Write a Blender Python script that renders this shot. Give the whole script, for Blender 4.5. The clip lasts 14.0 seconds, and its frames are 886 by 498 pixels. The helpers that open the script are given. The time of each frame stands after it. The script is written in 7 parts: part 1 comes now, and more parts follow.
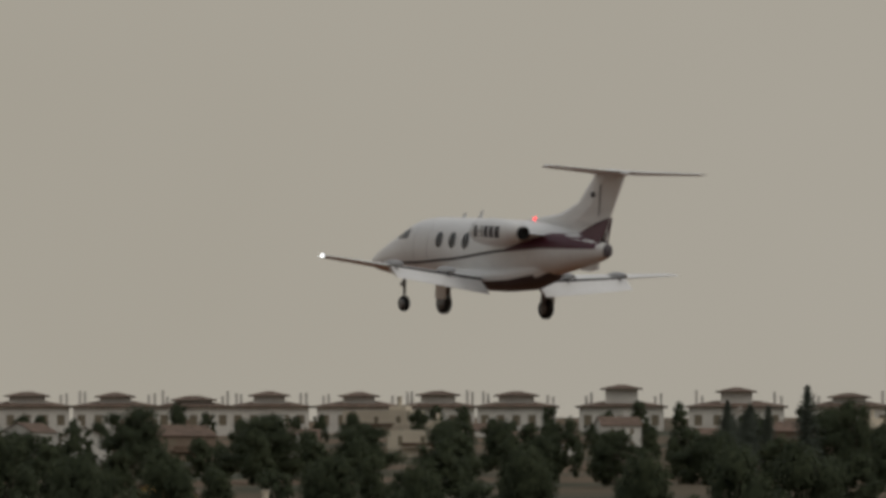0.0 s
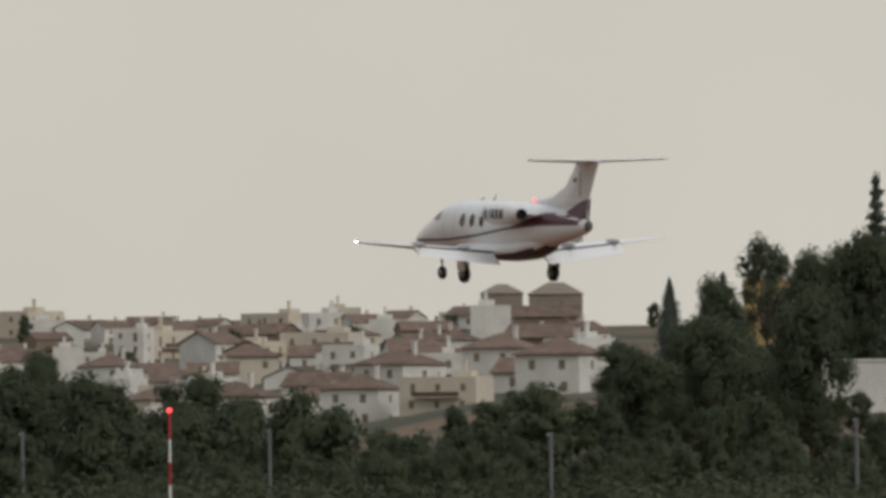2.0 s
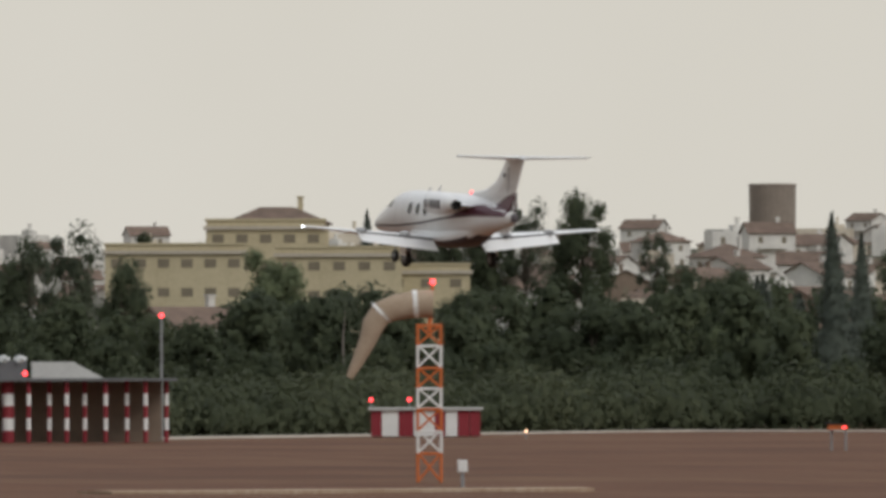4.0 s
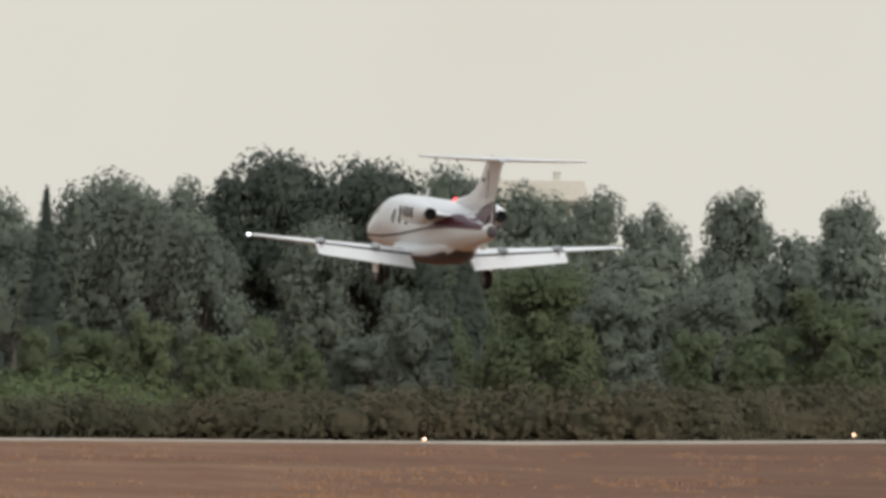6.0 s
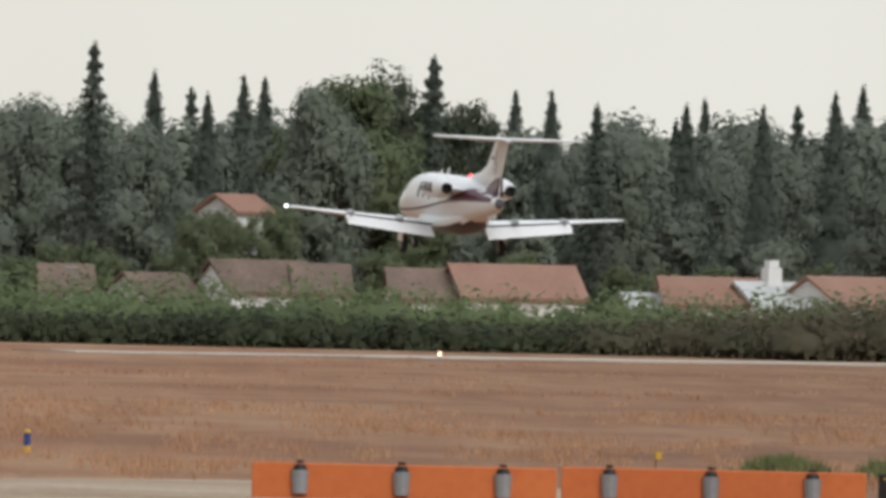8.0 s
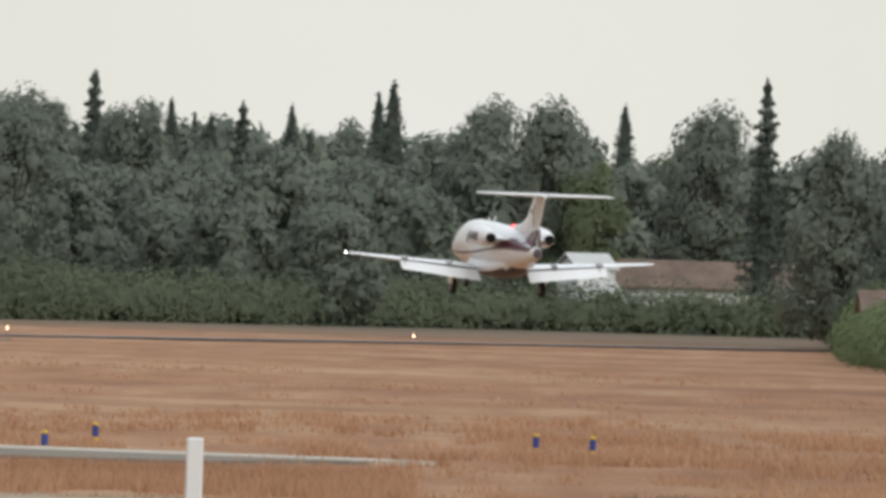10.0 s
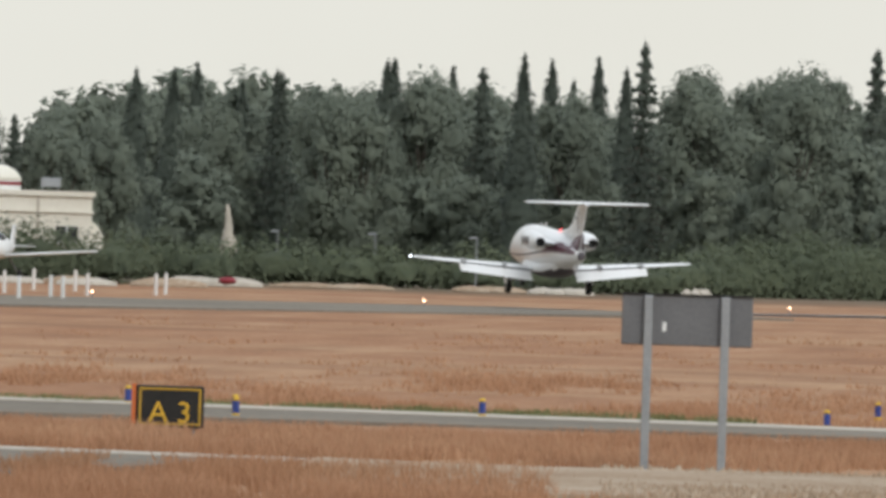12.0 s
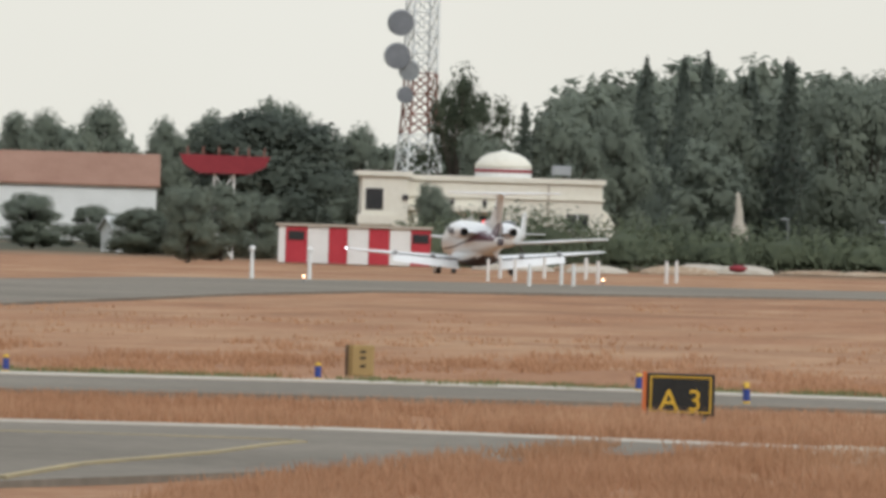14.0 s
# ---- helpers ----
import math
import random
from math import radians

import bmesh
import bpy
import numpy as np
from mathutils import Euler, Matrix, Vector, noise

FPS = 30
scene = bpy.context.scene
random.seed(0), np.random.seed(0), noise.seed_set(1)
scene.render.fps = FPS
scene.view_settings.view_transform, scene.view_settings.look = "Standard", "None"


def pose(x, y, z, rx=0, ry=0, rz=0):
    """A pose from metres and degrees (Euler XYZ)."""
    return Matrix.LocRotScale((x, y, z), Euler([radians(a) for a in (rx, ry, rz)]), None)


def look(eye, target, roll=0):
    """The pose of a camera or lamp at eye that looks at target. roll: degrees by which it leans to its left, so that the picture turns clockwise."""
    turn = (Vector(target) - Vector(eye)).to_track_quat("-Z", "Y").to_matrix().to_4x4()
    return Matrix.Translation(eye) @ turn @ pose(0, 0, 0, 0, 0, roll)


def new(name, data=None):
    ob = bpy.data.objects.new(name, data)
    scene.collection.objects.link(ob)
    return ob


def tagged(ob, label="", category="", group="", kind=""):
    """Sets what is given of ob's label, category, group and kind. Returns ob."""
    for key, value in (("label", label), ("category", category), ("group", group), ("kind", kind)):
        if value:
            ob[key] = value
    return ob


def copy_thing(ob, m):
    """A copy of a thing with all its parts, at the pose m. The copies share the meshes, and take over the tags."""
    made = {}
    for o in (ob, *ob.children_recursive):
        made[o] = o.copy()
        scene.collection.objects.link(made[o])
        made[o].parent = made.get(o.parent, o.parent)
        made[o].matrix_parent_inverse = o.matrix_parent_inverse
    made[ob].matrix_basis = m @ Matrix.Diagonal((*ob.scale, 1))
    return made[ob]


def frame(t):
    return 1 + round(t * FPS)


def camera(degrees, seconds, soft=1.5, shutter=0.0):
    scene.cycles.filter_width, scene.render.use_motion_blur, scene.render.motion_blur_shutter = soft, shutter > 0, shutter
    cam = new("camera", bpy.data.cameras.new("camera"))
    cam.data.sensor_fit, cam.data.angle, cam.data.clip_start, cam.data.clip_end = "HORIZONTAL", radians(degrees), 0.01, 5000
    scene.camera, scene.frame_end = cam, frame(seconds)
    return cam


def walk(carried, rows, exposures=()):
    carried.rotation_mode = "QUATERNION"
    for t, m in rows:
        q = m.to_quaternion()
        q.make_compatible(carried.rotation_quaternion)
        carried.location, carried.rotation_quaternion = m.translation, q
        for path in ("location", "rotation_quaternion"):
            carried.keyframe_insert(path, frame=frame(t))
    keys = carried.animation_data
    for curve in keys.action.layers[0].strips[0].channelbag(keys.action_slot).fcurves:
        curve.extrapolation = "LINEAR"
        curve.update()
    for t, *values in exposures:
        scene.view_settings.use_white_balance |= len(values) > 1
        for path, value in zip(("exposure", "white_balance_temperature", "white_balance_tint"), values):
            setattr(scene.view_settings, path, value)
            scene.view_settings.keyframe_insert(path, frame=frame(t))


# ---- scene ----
import functools

# ---------------------------------------------------------------- camera
# A long lens on a tripod head, 3.7 m above the airfield, panning after the aircraft.
# Rows: seconds, bearing, tilt, lean of the head (degrees; bearings grow towards the left).
PATH = [
    (0, -0.0, 1.6472, 0),
    (0.5, 2.2618, 1.3199, 0),
    (1, 4.3699, 1.0842, -0.3),
    (1.2, 5.27, 0.995, -0.38),
    (1.5, 6.2345, 0.8072, -0.5),
    (2, 8.1026, 0.8948, -0.6),
    (2.5, 9.522, 0.5688, -0.7),
    (3, 10.6835, 0.6211, -0.7),
    (3.5, 12.2306, 0.5478, -0.2),
    (4, 13.5682, 0.4348, -0.1),
    (4.2, 14.1501, 0.3442, -0.2),
    (6.3, 20.1107, 0.3575, 0.7),
    (6.5, 20.6692, 0.3079, 0.7),
    (7, 22.1432, 0.225, 0.9),
    (7.5, 23.2241, 0.1247, 1.1),
    (8, 24.4482, 0.0231, 1.3),
    (8.2, 24.8483, 0.0989, 1.4),
    (10.3, 28.7759, 0.0289, 1.8),
    (10.5, 28.9416, 0.0052, 1.8),
    (11, 30.0095, -0.1216, 1.7),
    (11.5, 30.601, -0.0738, 1.8),
    (12, 31.6722, -0.1152, 1.8),
    (12.5, 32.4151, -0.157, 1.8),
    (13, 32.8068, -0.2756, 1.75),
    (13.5, 33.1158, -0.188, 1.75),
    (14, 33.7571, -0.2284, 1.75),
]
EYE = (0.0, 0.0, 3.7)
cam = camera(3.6216, 14.0, soft=3.8, shutter=0.0)
walk(cam, [(t, pose(*EYE, 90 + tilt, 0, bearing) @ pose(0, 0, 0, 0, 0, lean)) for t, bearing, tilt, lean in PATH],
     exposures=[(0.0, -1.0, 6950, 10), (0.5, -0.92, 6900, 10), (1.0, -0.66, 6800, 10), (1.5, -0.32, 6650, 10), (2.0, -0.34, 6650, 10), (2.5, -0.29, 6600, 10), (3.0, -0.12, 6580, 10),
                (3.5, -0.12, 6580, 10), (4.2, -0.2, 6580, 10), (6.3, 0.02, 6500, 9), (8.0, 0.09, 6400, 9), (10.5, 0.13, 6330, 8), (14.0, 0.15, 6330, 8)])

# ---------------------------------------------------------------- sky and sun: a dull, even overcast
world = bpy.data.worlds.new("overcast")
scene.world = world
world.use_nodes = True
wn, wl = world.node_tree.nodes, world.node_tree.links
wn.clear()
sky = wn.new("ShaderNodeTexSky")
sky.sky_type, sky.sun_disc = "NISHITA", False
sky.sun_elevation, sky.sun_rotation = radians(39), radians(124)
sky.dust_density, sky.air_density = 6.0, 1.5
grey = wn.new("ShaderNodeHueSaturation")
grey.inputs["Saturation"].default_value, grey.inputs["Value"].default_value = 0.12, 0.10
wl.new(sky.outputs[0], grey.inputs["Color"])
coord = wn.new("ShaderNodeTexCoord")
cloud = wn.new("ShaderNodeTexNoise")
cloud.inputs["Scale"].default_value, cloud.inputs["Detail"].default_value = 14.0, 4.0
wl.new(coord.outputs["Generated"], cloud.inputs["Vector"])
tone = wn.new("ShaderNodeValToRGB")
tone.color_ramp.elements[0].position, tone.color_ramp.elements[1].position = 0.3, 0.75
tone.color_ramp.elements[0].color = (0.765, 0.735, 0.655, 1)
tone.color_ramp.elements[1].color = (0.825, 0.80, 0.73, 1)
wl.new(cloud.outputs["Fac"], tone.inputs["Fac"])
deck = wn.new("ShaderNodeMixRGB")
deck.inputs["Fac"].default_value = 0.93
wl.new(grey.outputs[0], deck.inputs[1])
# the cloud is warm and hazy low down, cooler overhead, and dimmer behind the camera
axes = wn.new("ShaderNodeSeparateXYZ")
wl.new(coord.outputs["Generated"], axes.inputs[0])
height = wn.new("ShaderNodeMapRange")
height.interpolation_type = "SMOOTHSTEP"
height.inputs["From Min"].default_value, height.inputs["From Max"].default_value = 0.06, 0.6
wl.new(axes.outputs["Z"], height.inputs["Value"])
zenith = wn.new("ShaderNodeMixRGB")
zenith.inputs[2].default_value = (0.88, 0.94, 1.03, 1)
wl.new(height.outputs[0], zenith.inputs["Fac"])
wl.new(tone.outputs[0], zenith.inputs[1])
ahead = wn.new("ShaderNodeMapRange")
ahead.interpolation_type = "SMOOTHSTEP"
ahead.inputs["From Min"].default_value, ahead.inputs["From Max"].default_value = -1.0, 0.6
ahead.inputs["To Min"].default_value = 0.62
wl.new(axes.outputs["Y"], ahead.inputs["Value"])
cloudy = wn.new("ShaderNodeMixRGB")
cloudy.blend_type = "MULTIPLY"
cloudy.inputs["Fac"].default_value = 1.0
wl.new(zenith.outputs[0], cloudy.inputs[1])
wl.new(ahead.outputs[0], cloudy.inputs[2])
wl.new(cloudy.outputs[0], deck.inputs[2])
bg = wn.new("ShaderNodeBackground")
bg.inputs["Strength"].default_value = 1.0
wl.new(deck.outputs[0], bg.inputs["Color"])
wl.new(bg.outputs[0], wn.new("ShaderNodeOutputWorld").inputs["Surface"])

sun_lamp = bpy.data.lights.new("sun", "SUN")
sun_lamp.energy, sun_lamp.angle, sun_lamp.color = 1.35, radians(25), (1.0, 0.98, 0.95)
sun = new("sun", sun_lamp)
sun.matrix_world = look((160, -108, 155), (0, 0, 0))


# ---------------------------------------------------------------- materials
def material(name, colours, rough=0.7, metal=0.0, scale=1.0, fine=8.0, bump=0.15, spec=0.3, island=0.0, emit=None, coords="Object", stretch=(1, 1, 1), thin=0.0):
    """A surface with grain at two scales; colours: from dark to light."""
    m = bpy.data.materials.new(name)
    m.use_nodes = True
    n, l = m.node_tree.nodes, m.node_tree.links
    b = n["Principled BSDF"]
    b.inputs["Roughness"].default_value, b.inputs["Metallic"].default_value = rough, metal
    b.inputs["Specular IOR Level"].default_value = spec
    tc = n.new("ShaderNodeTexCoord")
    mp = n.new("ShaderNodeMapping")
    mp.inputs["Scale"].default_value = stretch
    l.new(tc.outputs[coords], mp.inputs["Vector"])
    big, small = n.new("ShaderNodeTexNoise"), n.new("ShaderNodeTexNoise")
    for node, s, det in ((big, scale, 5.0), (small, scale * fine, 6.0)):
        node.inputs["Scale"].default_value, node.inputs["Detail"].default_value = s, det
        l.new(mp.outputs[0], node.inputs["Vector"])
    mix = n.new("ShaderNodeMath")
    mix.operation = "MULTIPLY_ADD"
    mix.inputs[1].default_value = 0.45
    l.new(small.outputs["Fac"], mix.inputs[0])
    half = n.new("ShaderNodeMath")
    half.operation = "MULTIPLY"
    half.inputs[1].default_value = 0.55
    l.new(big.outputs["Fac"], half.inputs[0])
    l.new(half.outputs[0], mix.inputs[2])
    value = mix
    if island:
        geo, info = n.new("ShaderNodeNewGeometry"), n.new("ShaderNodeObjectInfo")
        for out, amount in ((geo.outputs["Random Per Island"], island), (info.outputs["Random"], island * 0.6)):
            sub = n.new("ShaderNodeMath")
            sub.operation = "SUBTRACT"
            sub.inputs[1].default_value = 0.5
            l.new(out, sub.inputs[0])
            add = n.new("ShaderNodeMath")
            add.operation = "MULTIPLY_ADD"
            add.inputs[1].default_value = amount
            l.new(sub.outputs[0], add.inputs[0])
            l.new(value.outputs[0], add.inputs[2])
            value = add
    ramp = n.new("ShaderNodeValToRGB")
    steps = ramp.color_ramp.elements
    while len(steps) < len(colours):
        steps.new(0.5)
    for i, c in enumerate(colours):
        steps[i].position = 0.32 + 0.36 * i / max(1, len(colours) - 1)
        steps[i].color = (*c, 1)
    l.new(value.outputs[0], ramp.inputs["Fac"])
    l.new(ramp.outputs[0], b.inputs["Base Color"])
    if bump:
        bn = n.new("ShaderNodeBump")
        bn.inputs["Strength"].default_value = bump
        bn.inputs["Distance"].default_value = 0.05
        l.new(small.outputs["Fac"], bn.inputs["Height"])
        l.new(bn.outputs[0], b.inputs["Normal"])
    if thin:
        # leaves and blades let light through
        glow, both = n.new("ShaderNodeBsdfTranslucent"), n.new("ShaderNodeMixShader")
        both.inputs["Fac"].default_value = thin
        l.new(ramp.outputs[0], glow.inputs["Color"])
        l.new(b.outputs[0], both.inputs[1])
        l.new(glow.outputs[0], both.inputs[2])
        l.new(both.outputs[0], n["Material Output"].inputs["Surface"])
    if emit:
        b.inputs["Emission Color"].default_value = (*emit[0], 1)
        b.inputs["Emission Strength"].default_value = emit[1]
    return m


M = dict(
    paint=material("aircraft_paint", [(0.74, 0.74, 0.73), (0.82, 0.82, 0.81)], 0.28, scale=0.8, bump=0.0, spec=0.5),
    # dark tone for the jet's shaded underside and tail tip, put into the colour
    belly=material("belly_shade_tone", [(0.075, 0.066, 0.074), (0.12, 0.107, 0.117)], 0.45, scale=1.5, bump=0.0),
    maroon=material("maroon_paint", [(0.075, 0.016, 0.03), (0.11, 0.025, 0.045)], 0.3, scale=1.0, bump=0.0, spec=0.5),
    charcoal=material("charcoal_paint", [(0.035, 0.03, 0.035), (0.06, 0.055, 0.06)], 0.4, scale=2.0, bump=0.0),
    bare=material("bare_aluminium", [(0.35, 0.35, 0.36), (0.5, 0.5, 0.5)], 0.35, 0.9, scale=3.0, bump=0.03),
    strut=material("gear_steel", [(0.12, 0.12, 0.12), (0.25, 0.25, 0.25)], 0.4, 0.6, scale=6.0),
    rubber=material("tyre_rubber", [(0.012, 0.012, 0.012), (0.03, 0.03, 0.03)], 0.85, scale=6.0),
    glass=material("dark_cabin_glass", [(0.012, 0.014, 0.018), (0.02, 0.022, 0.028)], 0.08, bump=0.0, spec=0.6),
    soot=material("exhaust_soot", [(0.006, 0.006, 0.006), (0.015, 0.015, 0.015)], 0.8, scale=4.0),
    strobe=material("strobe_lens", [(0.9, 0.9, 0.95), (0.95, 0.95, 1.0)], 0.2, bump=0.0, emit=((0.85, 0.93, 1.0), 5.0)),
    beacon=material("red_beacon_lens", [(0.5, 0.02, 0.02), (0.6, 0.03, 0.03)], 0.2, bump=0.0, emit=((1.0, 0.06, 0.07), 4.5)),
    warm=material("warm_lamp_lens", [(0.9, 0.7, 0.5), (0.95, 0.8, 0.6)], 0.2, bump=0.0, emit=((1.0, 0.55, 0.33), 5.0)),
    leaf=material("mixed_foliage", [(0.05, 0.062, 0.038), (0.076, 0.092, 0.054), (0.11, 0.126, 0.07)], 0.7, spec=0.12, scale=0.25, fine=6, bump=0.0, island=0.05, thin=0.42),
    # distance haze is put into this leaf colour: paler and greyer
    leaf_wood=material("haze_toned_foliage", [(0.17, 0.193, 0.152), (0.21, 0.235, 0.183), (0.255, 0.278, 0.21)], 0.7, spec=0.12, scale=0.2, fine=6, bump=0.0, island=0.05, thin=0.42),
    faded_yellow=material("faded_yellow_line", [(0.3, 0.25, 0.16), (0.42, 0.33, 0.17)], 0.9, scale=0.5, fine=12),
    # lightened towards the woodland tone, with some haze in the colour
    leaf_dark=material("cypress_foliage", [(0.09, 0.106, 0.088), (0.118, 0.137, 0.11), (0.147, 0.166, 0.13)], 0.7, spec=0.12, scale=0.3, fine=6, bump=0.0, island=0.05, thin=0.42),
    leaf_olive=material("olive_green_foliage", [(0.118, 0.142, 0.078), (0.155, 0.182, 0.1), (0.2, 0.225, 0.123)], 0.7, spec=0.12, scale=0.3, fine=6, bump=0.0, island=0.05, thin=0.42),
    leaf_grey=material("grey_green_foliage", [(0.05, 0.062, 0.042), (0.08, 0.095, 0.062), (0.12, 0.132, 0.085)], 0.7, spec=0.12, scale=0.3, fine=6, bump=0.0, island=0.05, thin=0.42),
    clipped=material("clipped_hedge_foliage", [(0.11, 0.13, 0.085), (0.15, 0.172, 0.108), (0.195, 0.215, 0.13)], 0.7, spec=0.12, scale=0.3, fine=6, bump=0.0, island=0.05, thin=0.42),
    hedge=material("reed_hedge", [(0.125, 0.16, 0.078), (0.168, 0.21, 0.098), (0.22, 0.262, 0.12)], 0.7, spec=0.12, scale=0.12, fine=9, bump=0.0, island=0.05, thin=0.42),
    scrub=material("rusty_scrub", [(0.085, 0.085, 0.052), (0.125, 0.115, 0.07), (0.17, 0.135, 0.085)], 0.7, spec=0.12, scale=0.1, fine=8, bump=0.0, island=0.05, thin=0.42),
    scrub_green=material("dark_green_scrub", [(0.055, 0.066, 0.038), (0.082, 0.095, 0.054), (0.115, 0.125, 0.07)], 0.7, spec=0.12, scale=0.1, fine=8, bump=0.0, island=0.05, thin=0.42),
    bark=material("bark", [(0.05, 0.04, 0.03), (0.13, 0.11, 0.09)], 0.9, scale=1.0, fine=10, bump=0.5, stretch=(2, 2, 0.3)),
    pale_bark=material("pale_bark", [(0.16, 0.14, 0.12), (0.3, 0.27, 0.24)], 0.85, scale=1.0, fine=8, bump=0.4, stretch=(2, 2, 0.3)),
    lime=material("limewashed_wall", [(0.46, 0.445, 0.41), (0.6, 0.58, 0.54), (0.72, 0.7, 0.65)], 0.9, scale=0.25, fine=12, bump=0.2, island=0.12),
    beige=material("beige_render", [(0.5, 0.44, 0.35), (0.62, 0.56, 0.46)], 0.9, scale=0.2, fine=12, bump=0.2, island=0.1),
    stone=material("grey_brown_stone", [(0.2, 0.165, 0.135), (0.3, 0.25, 0.21)], 0.9, scale=0.2, fine=12, bump=0.3, island=0.05),
    brownwall=material("brown_render", [(0.17, 0.13, 0.1), (0.25, 0.19, 0.145)], 0.9, scale=0.2, fine=12, bump=0.2, island=0.1),
    ochre=material("ochre_render", [(0.3, 0.21, 0.09), (0.4, 0.285, 0.125)], 0.9, scale=0.2, fine=12, bump=0.2),
    cream=material("cream_render", [(0.68, 0.645, 0.55), (0.79, 0.76, 0.67)], 0.85, scale=0.25, fine=14, bump=0.12),
    tiles=material("clay_roof_tiles", [(0.1, 0.072, 0.055), (0.17, 0.12, 0.092), (0.25, 0.17, 0.13)], 0.9, scale=0.6, fine=10, bump=0.5, island=0.15),
    terracotta=material("terracotta_roof_tiles", [(0.25, 0.135, 0.095), (0.34, 0.2, 0.145)], 0.9, scale=0.6, fine=10, bump=0.5, island=0.1),
    schoolwall=material("yellowish_school_render", [(0.42, 0.36, 0.235), (0.54, 0.47, 0.32)], 0.9, scale=0.2, fine=12, bump=0.15, island=0.08),
    # window panes coloured pale to stand in for distance haze
    shutter=material("haze_paled_window", [(0.17, 0.145, 0.105), (0.24, 0.205, 0.15)], 0.8, scale=1.0, bump=0.05),
    window=material("shaded_window_glass", [(0.02, 0.022, 0.025), (0.04, 0.042, 0.045)], 0.15, bump=0.0, spec=0.5),
    wood=material("brown_timber", [(0.09, 0.06, 0.04), (0.16, 0.11, 0.08)], 0.8, scale=1.0),
    white=material("white_paint", [(0.68, 0.68, 0.66), (0.8, 0.8, 0.78)], 0.6, scale=0.8, fine=10, bump=0.05),
    red=material("signal_red_paint", [(0.38, 0.03, 0.045), (0.5, 0.05, 0.065)], 0.6, scale=0.8, fine=10, bump=0.05),
    dark_red=material("dull_red_paint", [(0.2, 0.02, 0.03), (0.28, 0.035, 0.045)], 0.6, scale=0.8, fine=10, bump=0.05),
    brownred=material("faded_red_paint", [(0.22, 0.1, 0.08), (0.32, 0.16, 0.13)], 0.7, scale=0.8, fine=10, bump=0.05),
    orange=material("orange_paint", [(0.52, 0.13, 0.035), (0.62, 0.17, 0.05)], 0.6, scale=0.8, fine=10, bump=0.05),
    steel=material("galvanised_steel", [(0.26, 0.27, 0.28), (0.36, 0.37, 0.38)], 0.5, 0.4, scale=2.0),
    greymetal=material("weathered_grey_metal", [(0.13, 0.13, 0.135), (0.18, 0.18, 0.185)], 0.6, 0.2, scale=1.5, fine=12),
    black=material("black_enamel", [(0.012, 0.012, 0.012), (0.025, 0.025, 0.022)], 0.5, scale=2.0),
    yellow=material("yellow_enamel", [(0.6, 0.36, 0.03), (0.7, 0.44, 0.05)], 0.5, scale=2.0),
    blue=material("blue_enamel", [(0.03, 0.05, 0.2), (0.05, 0.075, 0.28)], 0.4, scale=2.0),
    sock=material("faded_windsock_cloth", [(0.33, 0.25, 0.18), (0.45, 0.36, 0.27)], 0.9, scale=1.5, fine=10),
    dish=material("grey_dish_skin", [(0.16, 0.165, 0.18), (0.24, 0.245, 0.26)], 0.6, scale=1.0),
    sheet=material("pale_roof_sheet", [(0.42, 0.42, 0.4), (0.56, 0.56, 0.54)], 0.7, scale=0.5, fine=14),
    concrete=material("bleached_concrete", [(0.4, 0.355, 0.295), (0.54, 0.49, 0.415)], 0.9, scale=0.15, fine=20, bump=0.3, spec=0.04, coords="Object"),
    asphalt=material("worn_asphalt", [(0.15, 0.13, 0.105), (0.21, 0.184, 0.15), (0.27, 0.238, 0.195)], 0.9, scale=0.08, fine=30, bump=0.3, spec=0.04),
    gravel=material("pale_gravel", [(0.24, 0.155, 0.1), (0.36, 0.27, 0.19), (0.5, 0.42, 0.33)], 0.95, scale=0.25, fine=24, bump=0.6, spec=0.04),
    straw=material("dry_grass_blades", [(0.36, 0.195, 0.107), (0.46, 0.26, 0.153), (0.56, 0.358, 0.222)], 0.9, scale=0.05, fine=30, bump=0.0, island=0.14, thin=0.35),
    weed=material("green_weed_blades", [(0.125, 0.145, 0.06), (0.185, 0.198, 0.08), (0.255, 0.25, 0.12)], 0.85, scale=0.3, fine=8, bump=0.0, island=0.3, thin=0.35),
)


# ---------------------------------------------------------------- plan: bearings in degrees, distances in metres from the tripod
RIDGE = [(-40, 50), (0, 50), (1.7, 48), (2.5, 33), (9, 31), (11, 30), (12.3, 25), (14, 24), (17, 21), (20, 10), (23, 3), (27, 0), (90, 0)]


def spot(bearing, distance, z=0.0):
    return Vector((-distance * math.sin(radians(bearing)), distance * math.cos(radians(bearing)), z))


def hill(bearing, distance):
    """Height of the ground: a flat airfield, and a low ridge behind it with the town on it."""
    top = float(np.interp(bearing, [r[0] for r in RIDGE], [r[1] for r in RIDGE]))
    foot = float(np.interp(bearing, [7.8, 8.8], [900, 1300]))
    return top * min(1.0, max(0.0, (distance - foot) / (2750 - foot)))


def stand(bearing, distance, lift=0.0):
    return spot(bearing, distance, hill(bearing, distance) + lift)


def mesh_of(bm, name, mats, smooth=False):
    me = bpy.data.meshes.new(name)
    bm.normal_update()
    bm.to_mesh(me)
    bm.free()
    for m in mats if isinstance(mats, (list, tuple)) else [mats]:
        me.materials.append(m)
    if smooth:
        for p in me.polygons:
            p.use_smooth = True
    return me


def part(name, bm, mat, parent=None, label="", smooth=False):
    ob = new(name, mesh_of(bm, name, mat, smooth))
    ob.parent = parent
    return tagged(ob, label)


